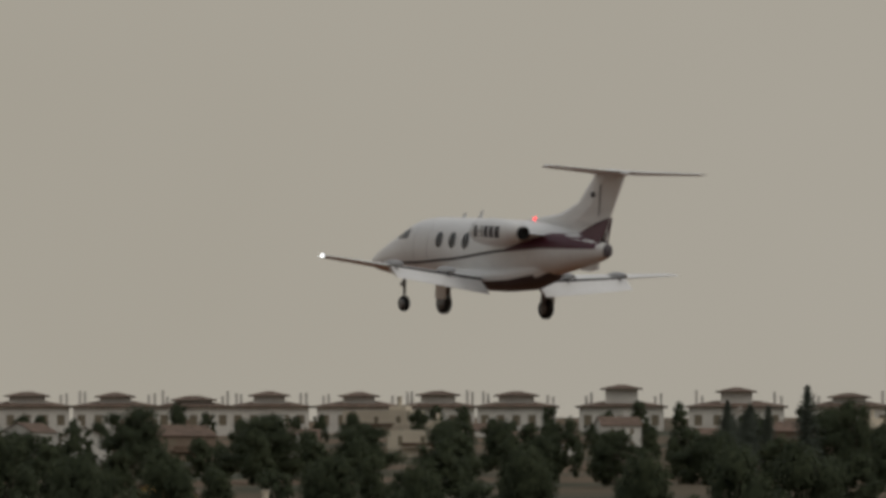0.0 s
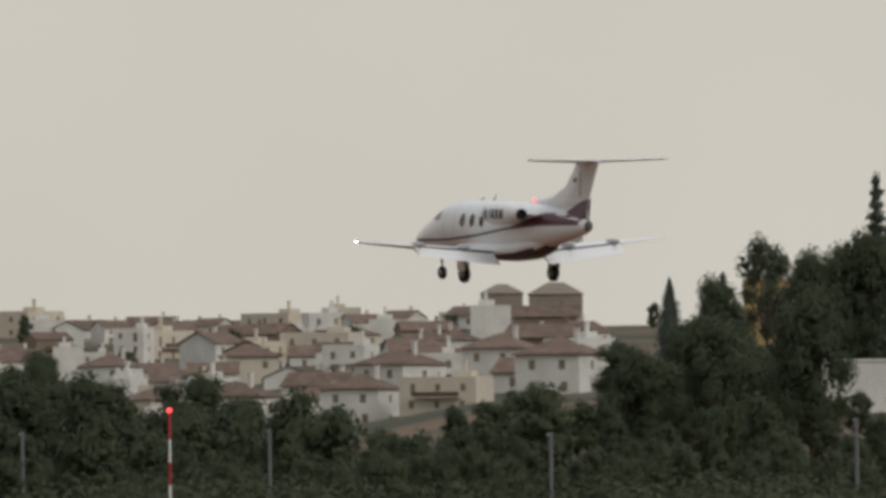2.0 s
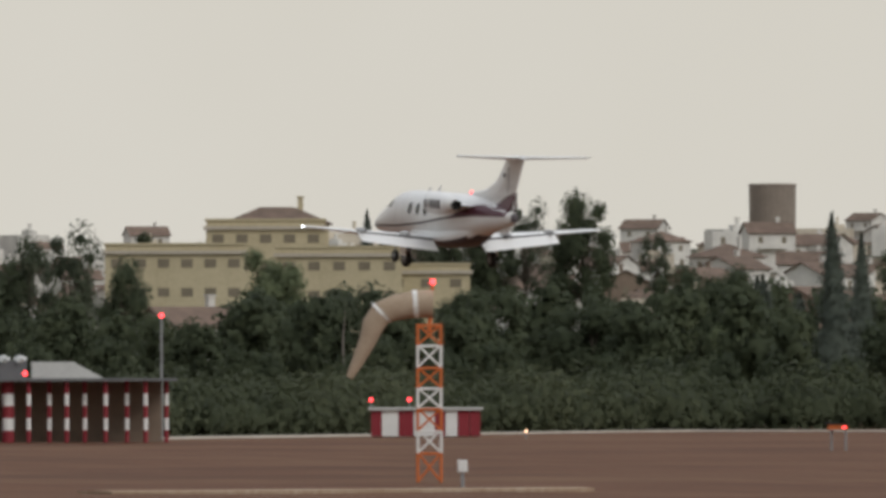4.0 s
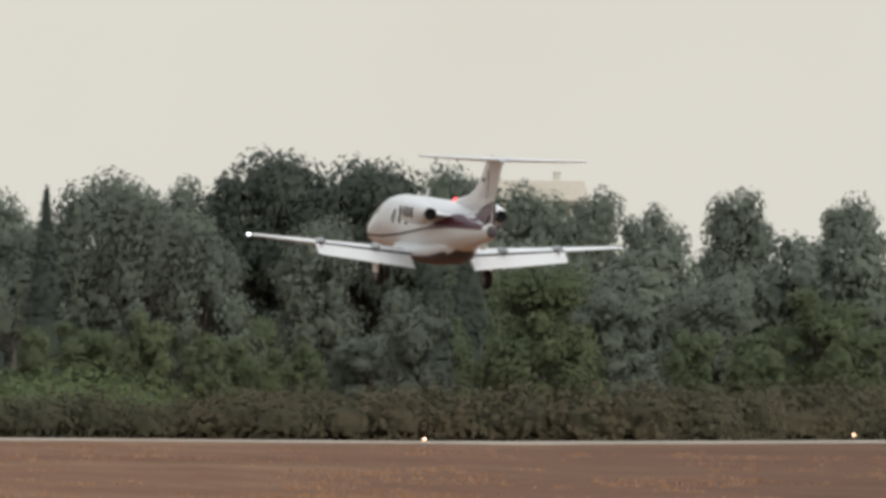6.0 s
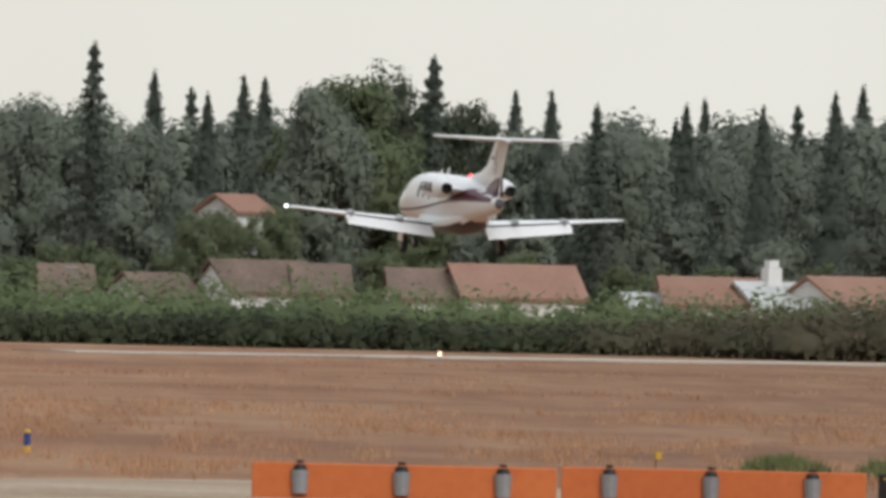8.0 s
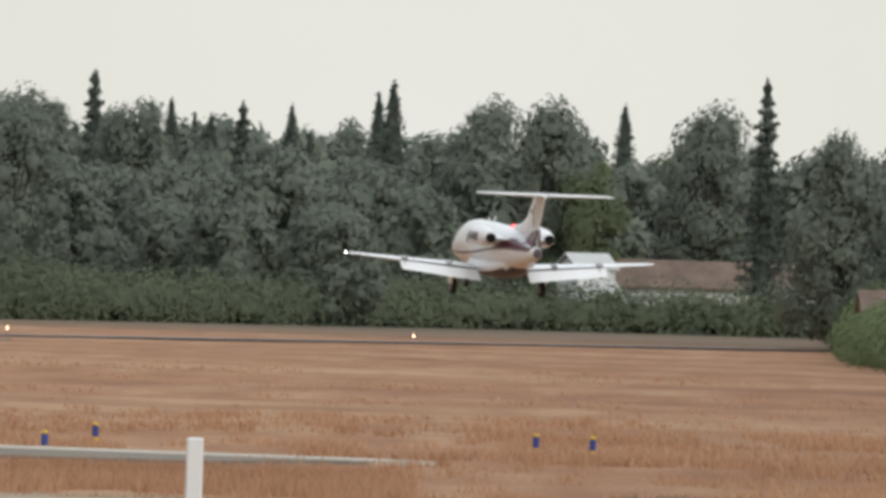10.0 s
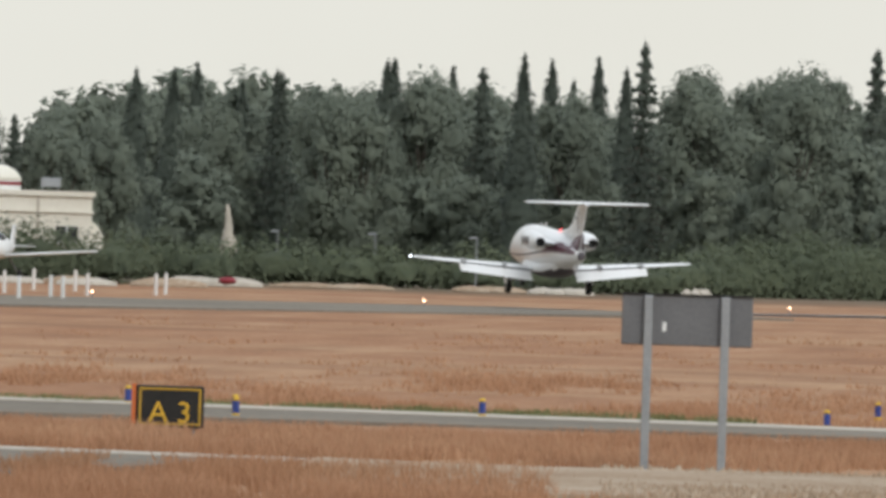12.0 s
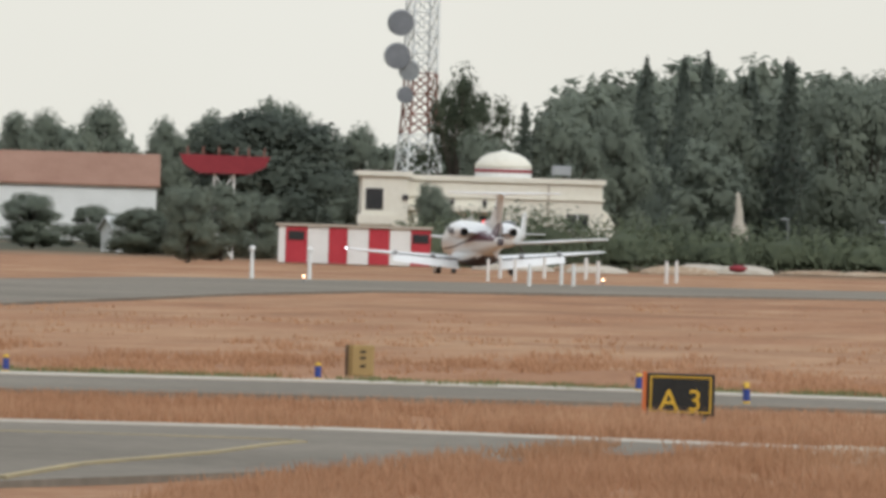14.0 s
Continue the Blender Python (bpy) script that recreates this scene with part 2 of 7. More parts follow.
def thing(name, label, category, at=(0, 0, 0), turn=0.0, group="", kind=""):
    ob = new(name)
    ob.location = at
    ob.rotation_euler = (0, 0, radians(turn))
    return tagged(ob, label, category, group, kind)


def box(bm, x0, x1, y0, y1, z0, z1, bevel=0.0):
    r = bmesh.ops.create_cube(bm, size=1.0, matrix=Matrix.LocRotScale(((x0 + x1) / 2, (y0 + y1) / 2, (z0 + z1) / 2), None, (abs(x1 - x0), abs(y1 - y0), abs(z1 - z0))))
    if bevel:
        edges = list({e for v in r["verts"] for e in v.link_edges})
        bmesh.ops.bevel(bm, geom=edges, offset=bevel, segments=1, affect="EDGES")
    return bm


def boxed(*a, bevel=0.0):
    return box(bmesh.new(), *a, bevel=bevel)


def rod(bm, a, b, r0, r1=None, sides=8, caps=True):
    a, b = Vector(a), Vector(b)
    d = b - a
    q = d.to_track_quat("Z", "Y").to_matrix().to_4x4()
    bmesh.ops.create_cone(bm, cap_ends=caps, segments=sides, radius1=r0, radius2=r0 if r1 is None else r1, depth=d.length,
                          matrix=Matrix.Translation((a + b) / 2) @ q)
    return bm


def ball(bm, c, r, sub=2):
    rr = r if isinstance(r, (tuple, list)) else (r, r, r)
    bmesh.ops.create_icosphere(bm, subdivisions=sub, radius=1.0, matrix=Matrix.LocRotScale(c, None, rr))
    return bm


def loft(bm, rings, close=True):
    """Skin a list of rings (lists of points, equally many)."""
    rows = [[bm.verts.new(p) for p in ring] for ring in rings]
    n = len(rows[0])
    for a, b in zip(rows, rows[1:]):
        for i in range(n):
            j = (i + 1) % n
            bm.faces.new((a[i], a[j], b[j], b[i]))
    if close:
        bm.faces.new(list(reversed(rows[0])))
        bm.faces.new(rows[-1])
    bmesh.ops.recalc_face_normals(bm, faces=bm.faces)
    return bm


# ---------------------------------------------------------------- ground
def ground_material():
    """Dry airfield grass near by; scrub, fields and bare earth on the slope behind."""
    m = material("airfield_grass_and_earth", [(0.2, 0.086, 0.038), (0.275, 0.127, 0.058), (0.335, 0.168, 0.083), (0.43, 0.262, 0.15)], 0.95, scale=0.03, fine=14, bump=0.4,
                 stretch=(16.0, 1.5, 1.0))
    n, l = m.node_tree.nodes, m.node_tree.links
    # the pattern is turned and drawn out along the camera's line of sight
    along_sight = n.new("ShaderNodeMapping")
    along_sight.inputs["Rotation"].default_value = (0, 0, radians(-27))
    l.new(n["Texture Coordinate"].outputs["Object"], along_sight.inputs["Vector"])
    l.new(along_sight.outputs[0], n["Mapping"].inputs["Vector"])
    b = n["Principled BSDF"]
    near = b.inputs["Base Color"].links[0].from_socket
    # bands and patches of bleached straw, and of bare rusty earth
    for scale, low, high, colour, amount in (((0.009, 0.05, 1), 0.46, 0.66, (0.46, 0.3, 0.17, 1), 0.45), ((0.12, 0.03, 1), 0.5, 0.7, (0.48, 0.315, 0.18, 1), 0.45),
                                             ((0.035, 0.04, 1), 0.52, 0.66, (0.19, 0.078, 0.034, 1), 0.65), ((0.8, 0.06, 1), 0.5, 0.72, (0.22, 0.1, 0.05, 1), 0.5)):
        lay, spread, edge = n.new("ShaderNodeMapping"), n.new("ShaderNodeTexNoise"), n.new("ShaderNodeMapRange")
        lay.inputs["Scale"].default_value, lay.inputs["Location"].default_value = scale, (scale[0] * 977, scale[1] * 311, 0)
        spread.inputs["Scale"].default_value, spread.inputs["Detail"].default_value, spread.inputs["Roughness"].default_value = 1.0, 7.0, 0.62
        edge.interpolation_type = "SMOOTHSTEP"
        edge.inputs["From Min"].default_value, edge.inputs["From Max"].default_value, edge.inputs["To Max"].default_value = low, high, amount
        l.new(along_sight.outputs[0], lay.inputs["Vector"])
        l.new(lay.outputs[0], spread.inputs["Vector"])
        l.new(spread.outputs["Fac"], edge.inputs["Value"])
        worn = n.new("ShaderNodeMixRGB")
        worn.inputs[2].default_value = colour
        l.new(edge.outputs[0], worn.inputs["Fac"])
        l.new(near, worn.inputs[1])
        near = worn.outputs[0]
    pos = n.new("ShaderNodeNewGeometry")
    dist = n.new("ShaderNodeVectorMath")
    dist.operation = "LENGTH"
    l.new(pos.outputs["Position"], dist.inputs[0])
    edge = n.new("ShaderNodeMapRange")
    edge.inputs["From Min"].default_value, edge.inputs["From Max"].default_value = 690, 760
    l.new(dist.outputs["Value"], edge.inputs["Value"])
    patch = n.new("ShaderNodeTexNoise")
    patch.inputs["Scale"].default_value, patch.inputs["Detail"].default_value = 0.012, 6.0
    l.new(pos.outputs["Position"], patch.inputs["Vector"])
    field = n.new("ShaderNodeValToRGB")
    field.color_ramp.elements[0].position, field.color_ramp.elements[1].position = 0.4, 0.62
    field.color_ramp.elements[0].color, field.color_ramp.elements[1].color = (0.045, 0.05, 0.028, 1), (0.16, 0.105, 0.065, 1)
    l.new(patch.outputs["Fac"], field.inputs["Fac"])
    # darker by bearing towards the wind sock: haze and exposure put into the colour
    axis = n.new("ShaderNodeSeparateXYZ")
    l.new(pos.outputs["Position"], axis.inputs[0])
    slope = n.new("ShaderNodeMath")
    slope.operation = "DIVIDE"
    l.new(axis.outputs["X"], slope.inputs[0])
    l.new(axis.outputs["Y"], slope.inputs[1])
    side = n.new("ShaderNodeMapRange")
    side.inputs["From Min"].default_value, side.inputs["From Max"].default_value = -0.56, -0.29
    l.new(slope.outputs[0], side.inputs["Value"])
    dark = n.new("ShaderNodeMixRGB")
    dark.blend_type = "MULTIPLY"
    dark.inputs[2].default_value = (0.36, 0.29, 0.25, 1)
    l.new(side.outputs[0], dark.inputs["Fac"])
    l.new(near, dark.inputs[1])
    near = dark.outputs[0]
    mix = n.new("ShaderNodeMixRGB")
    l.new(edge.outputs[0], mix.inputs["Fac"])
    l.new(near, mix.inputs[1])
    l.new(field.outputs[0], mix.inputs[2])
    l.new(mix.outputs[0], b.inputs["Base Color"])
    return m


def build_ground():
    bm = bmesh.new()
    dists = [0.5, 20, 60, 100] + [120 + 12 * i for i in range(70)] + [980 + 60 * i for i in range(30)] + [3000, 3600, 4300]
    bears = [-180 + 10 * i for i in range(17)] + [-12 + 0.5 * i for i in range(110)] + [45 + 10 * i for i in range(14)]
    rows = []
    for d in dists:
        row = []
        for b in bears:
            near = max(0.0, min(1.0, (170 - d) / 60))
            bump = 0.05 * noise.noise(Vector((b * 3.1, d * 0.05, 0))) if d < 700 else 0.0
            row.append(bm.verts.new(spot(b, d, hill(b, d) + bump - 0.4 * near - 0.03)))
        rows.append(row)
    for a, c in zip(rows, rows[1:]):
        for i in range(len(bears)):
            j = (i + 1) % len(bears)
            bm.faces.new((a[j], a[i], c[i], c[j]))
    bm.faces.new(rows[0])
    bmesh.ops.recalc_face_normals(bm, faces=bm.faces)
    ob = new("ground", mesh_of(bm, "ground", ground_material(), True))
    tagged(ob, "dry brown airfield grass running back to a low ridge", "ground", kind="structure")


def strip(name, near, far, mat, label, lift, category="pavement", crown=0.03):
    """A paved band between two lines of plan points, a slab with a real edge."""
    bm = bmesh.new()
    top, low = [], []
    for (xa, ya), (xb, yb) in zip(near, far):
        top.append((bm.verts.new((xa, ya, lift)), bm.verts.new(((xa + xb) / 2, (ya + yb) / 2, lift + crown)), bm.verts.new((xb, yb, lift))))
        low.append((bm.verts.new((xa, ya, -0.3)), bm.verts.new((xb, yb, -0.3))))
    for i in range(len(top) - 1):
        a, b, c, d = top[i], top[i + 1], low[i], low[i + 1]
        for q in ((a[0], b[0], b[1], a[1]), (a[1], b[1], b[2], a[2]), (a[0], c[0], d[0], b[0]), (a[2], b[2], d[1], c[1])):
            bm.faces.new(q)
    for a, c in ((top[0], low[0]), (top[-1], low[-1])):
        bm.faces.new((a[0], a[1], a[2], c[1], c[0]))
    bmesh.ops.recalc_face_normals(bm, faces=bm.faces)
    ob = new(name, mesh_of(bm, name, mat))
    return tagged(ob, label, category, kind="structure")


def lerp_line(points, step=14.0):
    out = []
    for (xa, ya), (xb, yb) in zip(points, points[1:]):
        k = max(1, int(math.hypot(xb - xa, yb - ya) / step))
        out += [(xa + (xb - xa) * i / k, ya + (yb - ya) * i / k) for i in range(k)]
    return out + [points[-1]]


def resample(points, count):
    seg = [0.0]
    for a, b in zip(points, points[1:]):
        seg.append(seg[-1] + math.hypot(b[0] - a[0], b[1] - a[1]))
    s = np.linspace(0, seg[-1], count)
    return list(zip(np.interp(s, seg, [p[0] for p in points]), np.interp(s, seg, [p[1] for p in points])))


build_ground()
# the runway: its far shoulder is the pale line behind the grass
RUNWAY_FAR = [(60, 600), (-20, 618), (-87, 640), (-148, 664), (-158, 610), (-168, 535), (-172, 500), (-198, 476), (-214, 440), (-240, 470), (-295, 560), (-326, 585),
              (-322, 545), (-322, 500), (-318, 463), (-302, 423), (-290, 390)]
SHOULDER = [(60, 603), (-20, 621), (-87, 643), (-150, 668), (-162, 612), (-172, 537), (-176, 503), (-202, 480), (-218, 443)]
strip("runway_shoulder", resample(RUNWAY_FAR[:9], 60), resample(SHOULDER, 60), M["concrete"], "pale concrete shoulder of the runway beside the grass", 0.03)
strip("runway", resample([(-296, 508), (-289, 429), (-274, 398), (-241, 337), (-200, 262)], 30),
      resample([(-318, 520), (-321, 480), (-318, 455), (-302, 423), (-285, 360)], 30), M["asphalt"], "worn grey asphalt runway between fields of dry grass", 0.05)
strip("runway_edge", resample([(-305, 500), (-311, 548), (-316, 600), (-318, 660)], 20), resample([(-306.2, 500), (-312.2, 548), (-317.2, 600), (-319.2, 660)], 20),
      M["charcoal"], "narrow dark edge of the runway in the grass", 0.06)
# parallel taxiway and the link that leaves it
strip("taxiway", resample([(-124, 220), (-129, 216.5), (-137, 211), (-143, 199), (-168, 150)], 40), resample([(-124, 226), (-131, 225), (-147, 221.5), (-153, 214), (-195, 150)], 40),
      M["asphalt"], "grey taxiway with pale worn edges", 0.05)
strip("taxiway_edge", resample([(-124, 226.2), (-131, 225.2), (-147.2, 221.7), (-153.3, 214.2), (-195.5, 150)], 40),
      resample([(-124, 228.6), (-132, 228), (-149, 224), (-155.5, 216), (-198, 151)], 40), M["concrete"], "bleached concrete edge of the taxiway", 0.06)
strip("taxiway_link", resample([(-111, 174.4), (-108.5, 167), (-104, 155), (-98, 136), (-96, 126)], 30), resample([(-113, 176.2), (-117, 176.3), (-120, 175.6), (-122.3, 172.5), (-150, 130)], 30),
      M["asphalt"], "grey taxiway link with a yellow guide line", 0.055)
strip("link_edge", resample([(-111.4, 176.8), (-117, 176.5), (-120, 175.8), (-122.5, 172.7), (-150, 130)], 30), resample([(-111, 178), (-117, 177.6), (-120.6, 176.9), (-123.4, 173.2), (-151, 130.5)], 30),
      M["concrete"], "bleached edge of the taxiway link", 0.06)
guide = [(-99.2, 139), (-104, 147.5), (-108.5, 157), (-111.5, 162.6), (-112.4, 164.4), (-112.9, 165.6), (-113.6, 166.3), (-114.6, 166.2), (-116.5, 165), (-121, 161)]
strip("guide_line", resample(guide, 40), resample([(x - 0.22, y + 0.1) for x, y in guide], 40), M["faded_yellow"], "faded yellow guide line on the link", 0.095, crown=0.0)
strip("gravel_verge", resample([(-80, 180), (-86, 175), (-93, 166), (-101, 160), (-108, 171)], 24), resample([(-88, 203), (-95, 200), (-100, 191), (-108, 181), (-111, 177.4)], 24),
      M["gravel"], "pale gravel verge at the end of the link", 0.06, crown=0.12)
strip("apron_edge", resample([(-60, 326), (-73, 328), (-82, 318), (-88, 310)], 20), resample([(-60, 338), (-73, 336), (-84, 324), (-91, 314)], 20), M["asphalt"],
      "grey asphalt strip in front of the wind sock", 0.05)
strip("pale_track", resample([(-86, 374), (-94, 366.5), (-97, 364)], 12), resample([(-87, 375.6), (-95.2, 368), (-98.4, 365.6)], 12), M["gravel"],
      "pale gravel track in the dry grass", 0.05)
strip("pale_path", resample([(-80, 518), (-92, 521), (-101, 524)], 12), resample([(-80, 526), (-92, 528), (-102, 530)], 12), M["gravel"],
      "pale bare path in the dry grass", 0.05)


# ---------------------------------------------------------------- the light twin jet: x forward, y to its left, z up from the ground below the main wheels
HULL = [(6.24, 1.36, 0.03, 0.03), (6.1, 1.38, 0.14, 0.13), (5.8, 1.42, 0.27, 0.25), (5.3, 1.5, 0.43, 0.4), (4.8, 1.58, 0.55, 0.53), (4.3, 1.67, 0.64, 0.66), (3.9, 1.76, 0.7, 0.78),
        (3.4, 1.84, 0.75, 0.86), (2.8, 1.88, 0.78, 0.89), (1.0, 1.89, 0.79, 0.9), (-1.0, 1.9, 0.78, 0.89), (-2.0, 1.94, 0.74, 0.83), (-3.0, 1.98, 0.62, 0.7),
        (-4.0, 2.0, 0.46, 0.51), (-4.7, 2.0, 0.33, 0.36), (-5.1, 2.0, 0.24, 0.26), (-5.34, 2.03, 0.17, 0.19), (-5.4, 2.03, 0.1, 0.11)]
HX = [h[0] for h in reversed(HULL)]


def hull_at(x):
    return [float(np.interp(x, HX, [h[k] for h in reversed(HULL)])) for k in (1, 2, 3)]


def hull_side(x, z, proud=0.006):
    """Half width of the hull at station x and height z."""
    zc, w, h = hull_at(x)
    k = max(-0.98, min(0.98, (z - zc) / h))
    return (w + proud) * (1 - abs(k) ** 2.2) ** (1 / 2.2)


def hull_patch(bm, side, x0, x1, low, high, nx=12, nz=4, proud=0.006):
    """A skin that lies on the hull between two curves low(x) and high(x)."""
    grid = []
    for i in range(nx + 1):
        x = x0 + (x1 - x0) * i / nx
        col = []
        for j in range(nz + 1):
            z = low(x) + (high(x) - low(x)) * j / nz
            col.append(bm.verts.new((x, side * hull_side(x, z, proud), z)))
        grid.append(col)
    for a, b in zip(grid, grid[1:]):
        for j in range(nz):
            bm.faces.new((a[j], a[j + 1], b[j + 1], b[j]))
    return bm


def aerofoil(chord, thick):
    up = [(0, 0), (0.03, 0.35), (0.12, 0.75), (0.3, 1.0), (0.55, 0.8), (0.8, 0.4), (1.0, 0.05)]
    pts = [(-c * chord, t * thick * 0.6) for c, t in up]
    return pts + [(-c * chord, -t * thick * 0.4) for c, t in reversed(up[1:-1])] + []


def lifting(stations):
    """A wing skin; stations: (leading edge x, y, z, chord, thickness)."""
    return loft(bmesh.new(), [[(x + px, y, z + pz) for px, pz in aerofoil(c, t)] for x, y, z, c, t in stations])


def build_jet():
    jet = thing("business_jet", "white twin-engined business jet with maroon stripe, gear and flaps down", "aircraft")
    rings = []
    for x, zc, w, h in HULL:
        ring = []
        for i in range(28):
            a = 2 * math.pi * i / 28
            c, s = math.cos(a), math.sin(a)
            ring.append((x, w * math.copysign(abs(c) ** (2 / 2.2), c), zc + h * math.copysign(abs(s) ** (2 / 2.2), s)))
        rings.append(ring)
    hull = part("fuselage", loft(bmesh.new(), rings), [M["paint"], M["belly"]], jet, "glossy white fuselage, underside coloured dark for shade", True)
    # shade below and on the tail tip is coloured in, face by face
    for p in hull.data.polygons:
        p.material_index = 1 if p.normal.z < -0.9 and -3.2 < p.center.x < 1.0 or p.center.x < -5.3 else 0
    # belly fairing
    rings = []
    for x, zc, w, h in ((2.5, 1.25, 0.35, 0.18), (2.0, 1.16, 0.7, 0.3), (1.2, 1.1, 0.88, 0.36), (-0.6, 1.1, 0.9, 0.37), (-1.6, 1.18, 0.8, 0.38), (-2.5, 1.36, 0.55, 0.34), (-3.1, 1.52, 0.25, 0.2)):
        rings.append([(x, w * math.cos(2 * math.pi * i / 20), zc + h * math.sin(2 * math.pi * i / 20)) for i in range(20)])
    fairing = part("belly_fairing", loft(bmesh.new(), rings), [M["paint"], M["belly"]], jet, "white fairing, coloured dark for shade underneath", True)
    # downward faces of the fairing take the same coloured-in shade
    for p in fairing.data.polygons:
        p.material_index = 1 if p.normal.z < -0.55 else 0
    # stripes that follow the hull, cabin windows and cockpit glass
    mid = lambda x: float(np.interp(x, [-5.1, -3.0, -1.0, 1.0, 3.0, 5.8], [2.1, 2.04, 1.86, 1.6, 1.43, 1.34]))
    for side in (1, -1):
        bm = hull_patch(bmesh.new(), side, 5.75, -2.0, lambda x: mid(x) - 0.035, lambda x: mid(x) + 0.035, 40, 1)
        part("stripe", bm, M["charcoal"], hull, "thin dark stripe")
        bm = hull_patch(bmesh.new(), side, -1.4, -5.05, lambda x: mid(x) - 0.04, lambda x: mid(x) + 0.04 + 0.36 * min(1, (-1.4 - x) / 1.8) * min(1.0, max(0.3, (x + 6.4) / 2.2)), 24, 4, 0.009)
        part("tail_band", bm, M["maroon"], hull, "broad maroon band")
        for x in (1.86, 1.2, 0.55):
            bm = bmesh.new()
            rows = []
            for f in (1.0, 0.66, 0.33):
                row = []
                for i in range(16):
                    a = 2 * math.pi * i / 16
                    px, pz = x + 0.17 * f * math.cos(a), 2.12 + 0.235 * f * math.sin(a)
                    row.append(bm.verts.new((px, side * hull_side(px, pz, 0.012), pz)))
                rows.append(row)
            for ra, rb in zip(rows, rows[1:]):
                for i in range(16):
                    bm.faces.new((ra[i], ra[(i + 1) % 16], rb[(i + 1) % 16], rb[i]))
            bm.faces.new(rows[-1])
            part("cabin_window", bm, M["glass"], hull, "dark oval window")
        bm = hull_patch(bmesh.new(), side, 4.25, 3.52, lambda x: 2.1 + 0.02 * (4.2 - x), lambda x: min(2.42, 2.18 + 0.36 * (4.25 - x)), 6, 3, 0.008)
        part("cockpit_side_window", bm, M["glass"], hull, "dark cockpit glass")
        # cabin door seam
        bm = bmesh.new()
        for xs in (3.15, 2.45):
            hull_patch(bm, side, xs, xs - 0.018, lambda x: 1.45, lambda x: 2.6, 1, 8, 0.007)
        part("door_seam", bm, M["bare"], hull)
    bm = bmesh.new()
    grid = []
    for i in range(7):
        x = 4.42 - 0.62 * i / 6
        zc, w, h = hull_at(x)
        grid.append([bm.verts.new((x, (w + 0.008) * math.sin(a) * 0.98, zc + (h + 0.008) * math.cos(a))) for a in np.linspace(-0.85, 0.85, 9)])
    for a, b in zip(grid, grid[1:]):
        for j in range(8):
            bm.faces.new((a[j], a[j + 1], b[j + 1], b[j]))
    part("windscreen", bm, M["glass"], hull, "dark curved windscreen", True)
    # wings with lowered flaps
    for side in (1, -1):
        wing = part("wing", lifting([(1.45, side * 0.5, 1.0, 2.1, 0.3), (1.15, side * 1.6, 1.08, 1.75, 0.26), (0.62, side * 3.9, 1.27, 1.2, 0.17), (0.2, side * 5.9, 1.44, 0.78, 0.09), (-0.05, side * 6.15, 1.46, 0.35, 0.04)]),
                    M["paint"], jet, "", True)
        bm = bmesh.new()
        loft(bm, [[(x, side * y, z) for x, z in ((xa, za), (xa - 0.05, za + 0.07), (xa - c * 0.86, za - c * 0.5), (xa - c * 0.88, za - c * 0.54), (xa - 0.06, za - 0.1))]
                  for y, xa, za, c in ((0.98, -0.5, 1.0, 0.7), (2.3, -0.52, 1.1, 0.62), (4.1, -0.5, 1.25, 0.52))])
        part("flap", bm, M["paint"], wing, "lowered white flap")
        bm = rod(bmesh.new(), (-0.6, side * 0.98, 1.06), (-0.62, side * 2.3, 1.165), 0.03, 0.03, 6)
        rod(bm, (-0.62, side * 2.3, 1.165), (-0.58, side * 4.1, 1.305), 0.03, 0.025, 6)
        part("flap_slot", bm, M["charcoal"], wing, "dark slot above the flap")
        for y in (2.1, 3.9):
            part("flap_fairing", ball(bmesh.new(), (-0.45, side * y, 1.12 + y * 0.06), (0.5, 0.07, 0.11)), M["bare"], wing, "grey flap track fairing", True)
        bm = bmesh.new()
        lead = [(1.45 - 0.3 * (y - 0.5) / 1.1 if y < 1.6 else float(np.interp(y, [1.6, 3.9, 5.9], [1.15, 0.62, 0.2])), y, float(np.interp(y, [0.5, 1.6, 3.9, 5.9], [1.0, 1.08, 1.27, 1.44]))) for y in (0.95, 1.6, 3.0, 3.9, 5.0, 5.9)]
        for a, b in zip(lead, lead[1:]):
            rod(bm, (a[0], side * a[1], a[2]), (b[0], side * b[1], b[2]), 0.035, 0.03, 6)
        part("deicing_boot", bm, M["charcoal"], wing, "black rubber leading edge")
        part("navigation_light", ball(bmesh.new(), (-0.12, side * 6.14, 1.47), (0.09, 0.05, 0.045) if side > 0 else (0.08, 0.03, 0.03)), M["strobe"] if side > 0 else M["bare"], wing, "glowing white wing tip light" if side > 0 else "", True)
        # engines
        ex, ey, ez = -2.77, side * 1.16, 2.4
        prof = [(-0.62, 0.24), (-0.66, 0.3), (-0.85, 0.36), (-1.3, 0.4), (-1.9, 0.385), (-2.4, 0.31), (-2.77, 0.22)]
        rings = [[(x, ey + r * math.cos(2 * math.pi * i / 22), ez + r * math.sin(2 * math.pi * i / 22)) for i in range(22)] for x, r in prof]
        eng = part("engine", loft(bmesh.new(), rings), M["paint"], jet, "white engine nacelle on the tail", True)
        rings = [[(x, ey + r * math.cos(2 * math.pi * i / 18), ez + r * math.sin(2 * math.pi * i / 18)) for i in range(18)] for x, r in ((-2.55, 0.2), (-2.88, 0.185), (-2.885, 0.165), (-2.8, 0.1))]
        part("exhaust", loft(bmesh.new(), rings), M["soot"], eng, "black exhaust pipe", True)
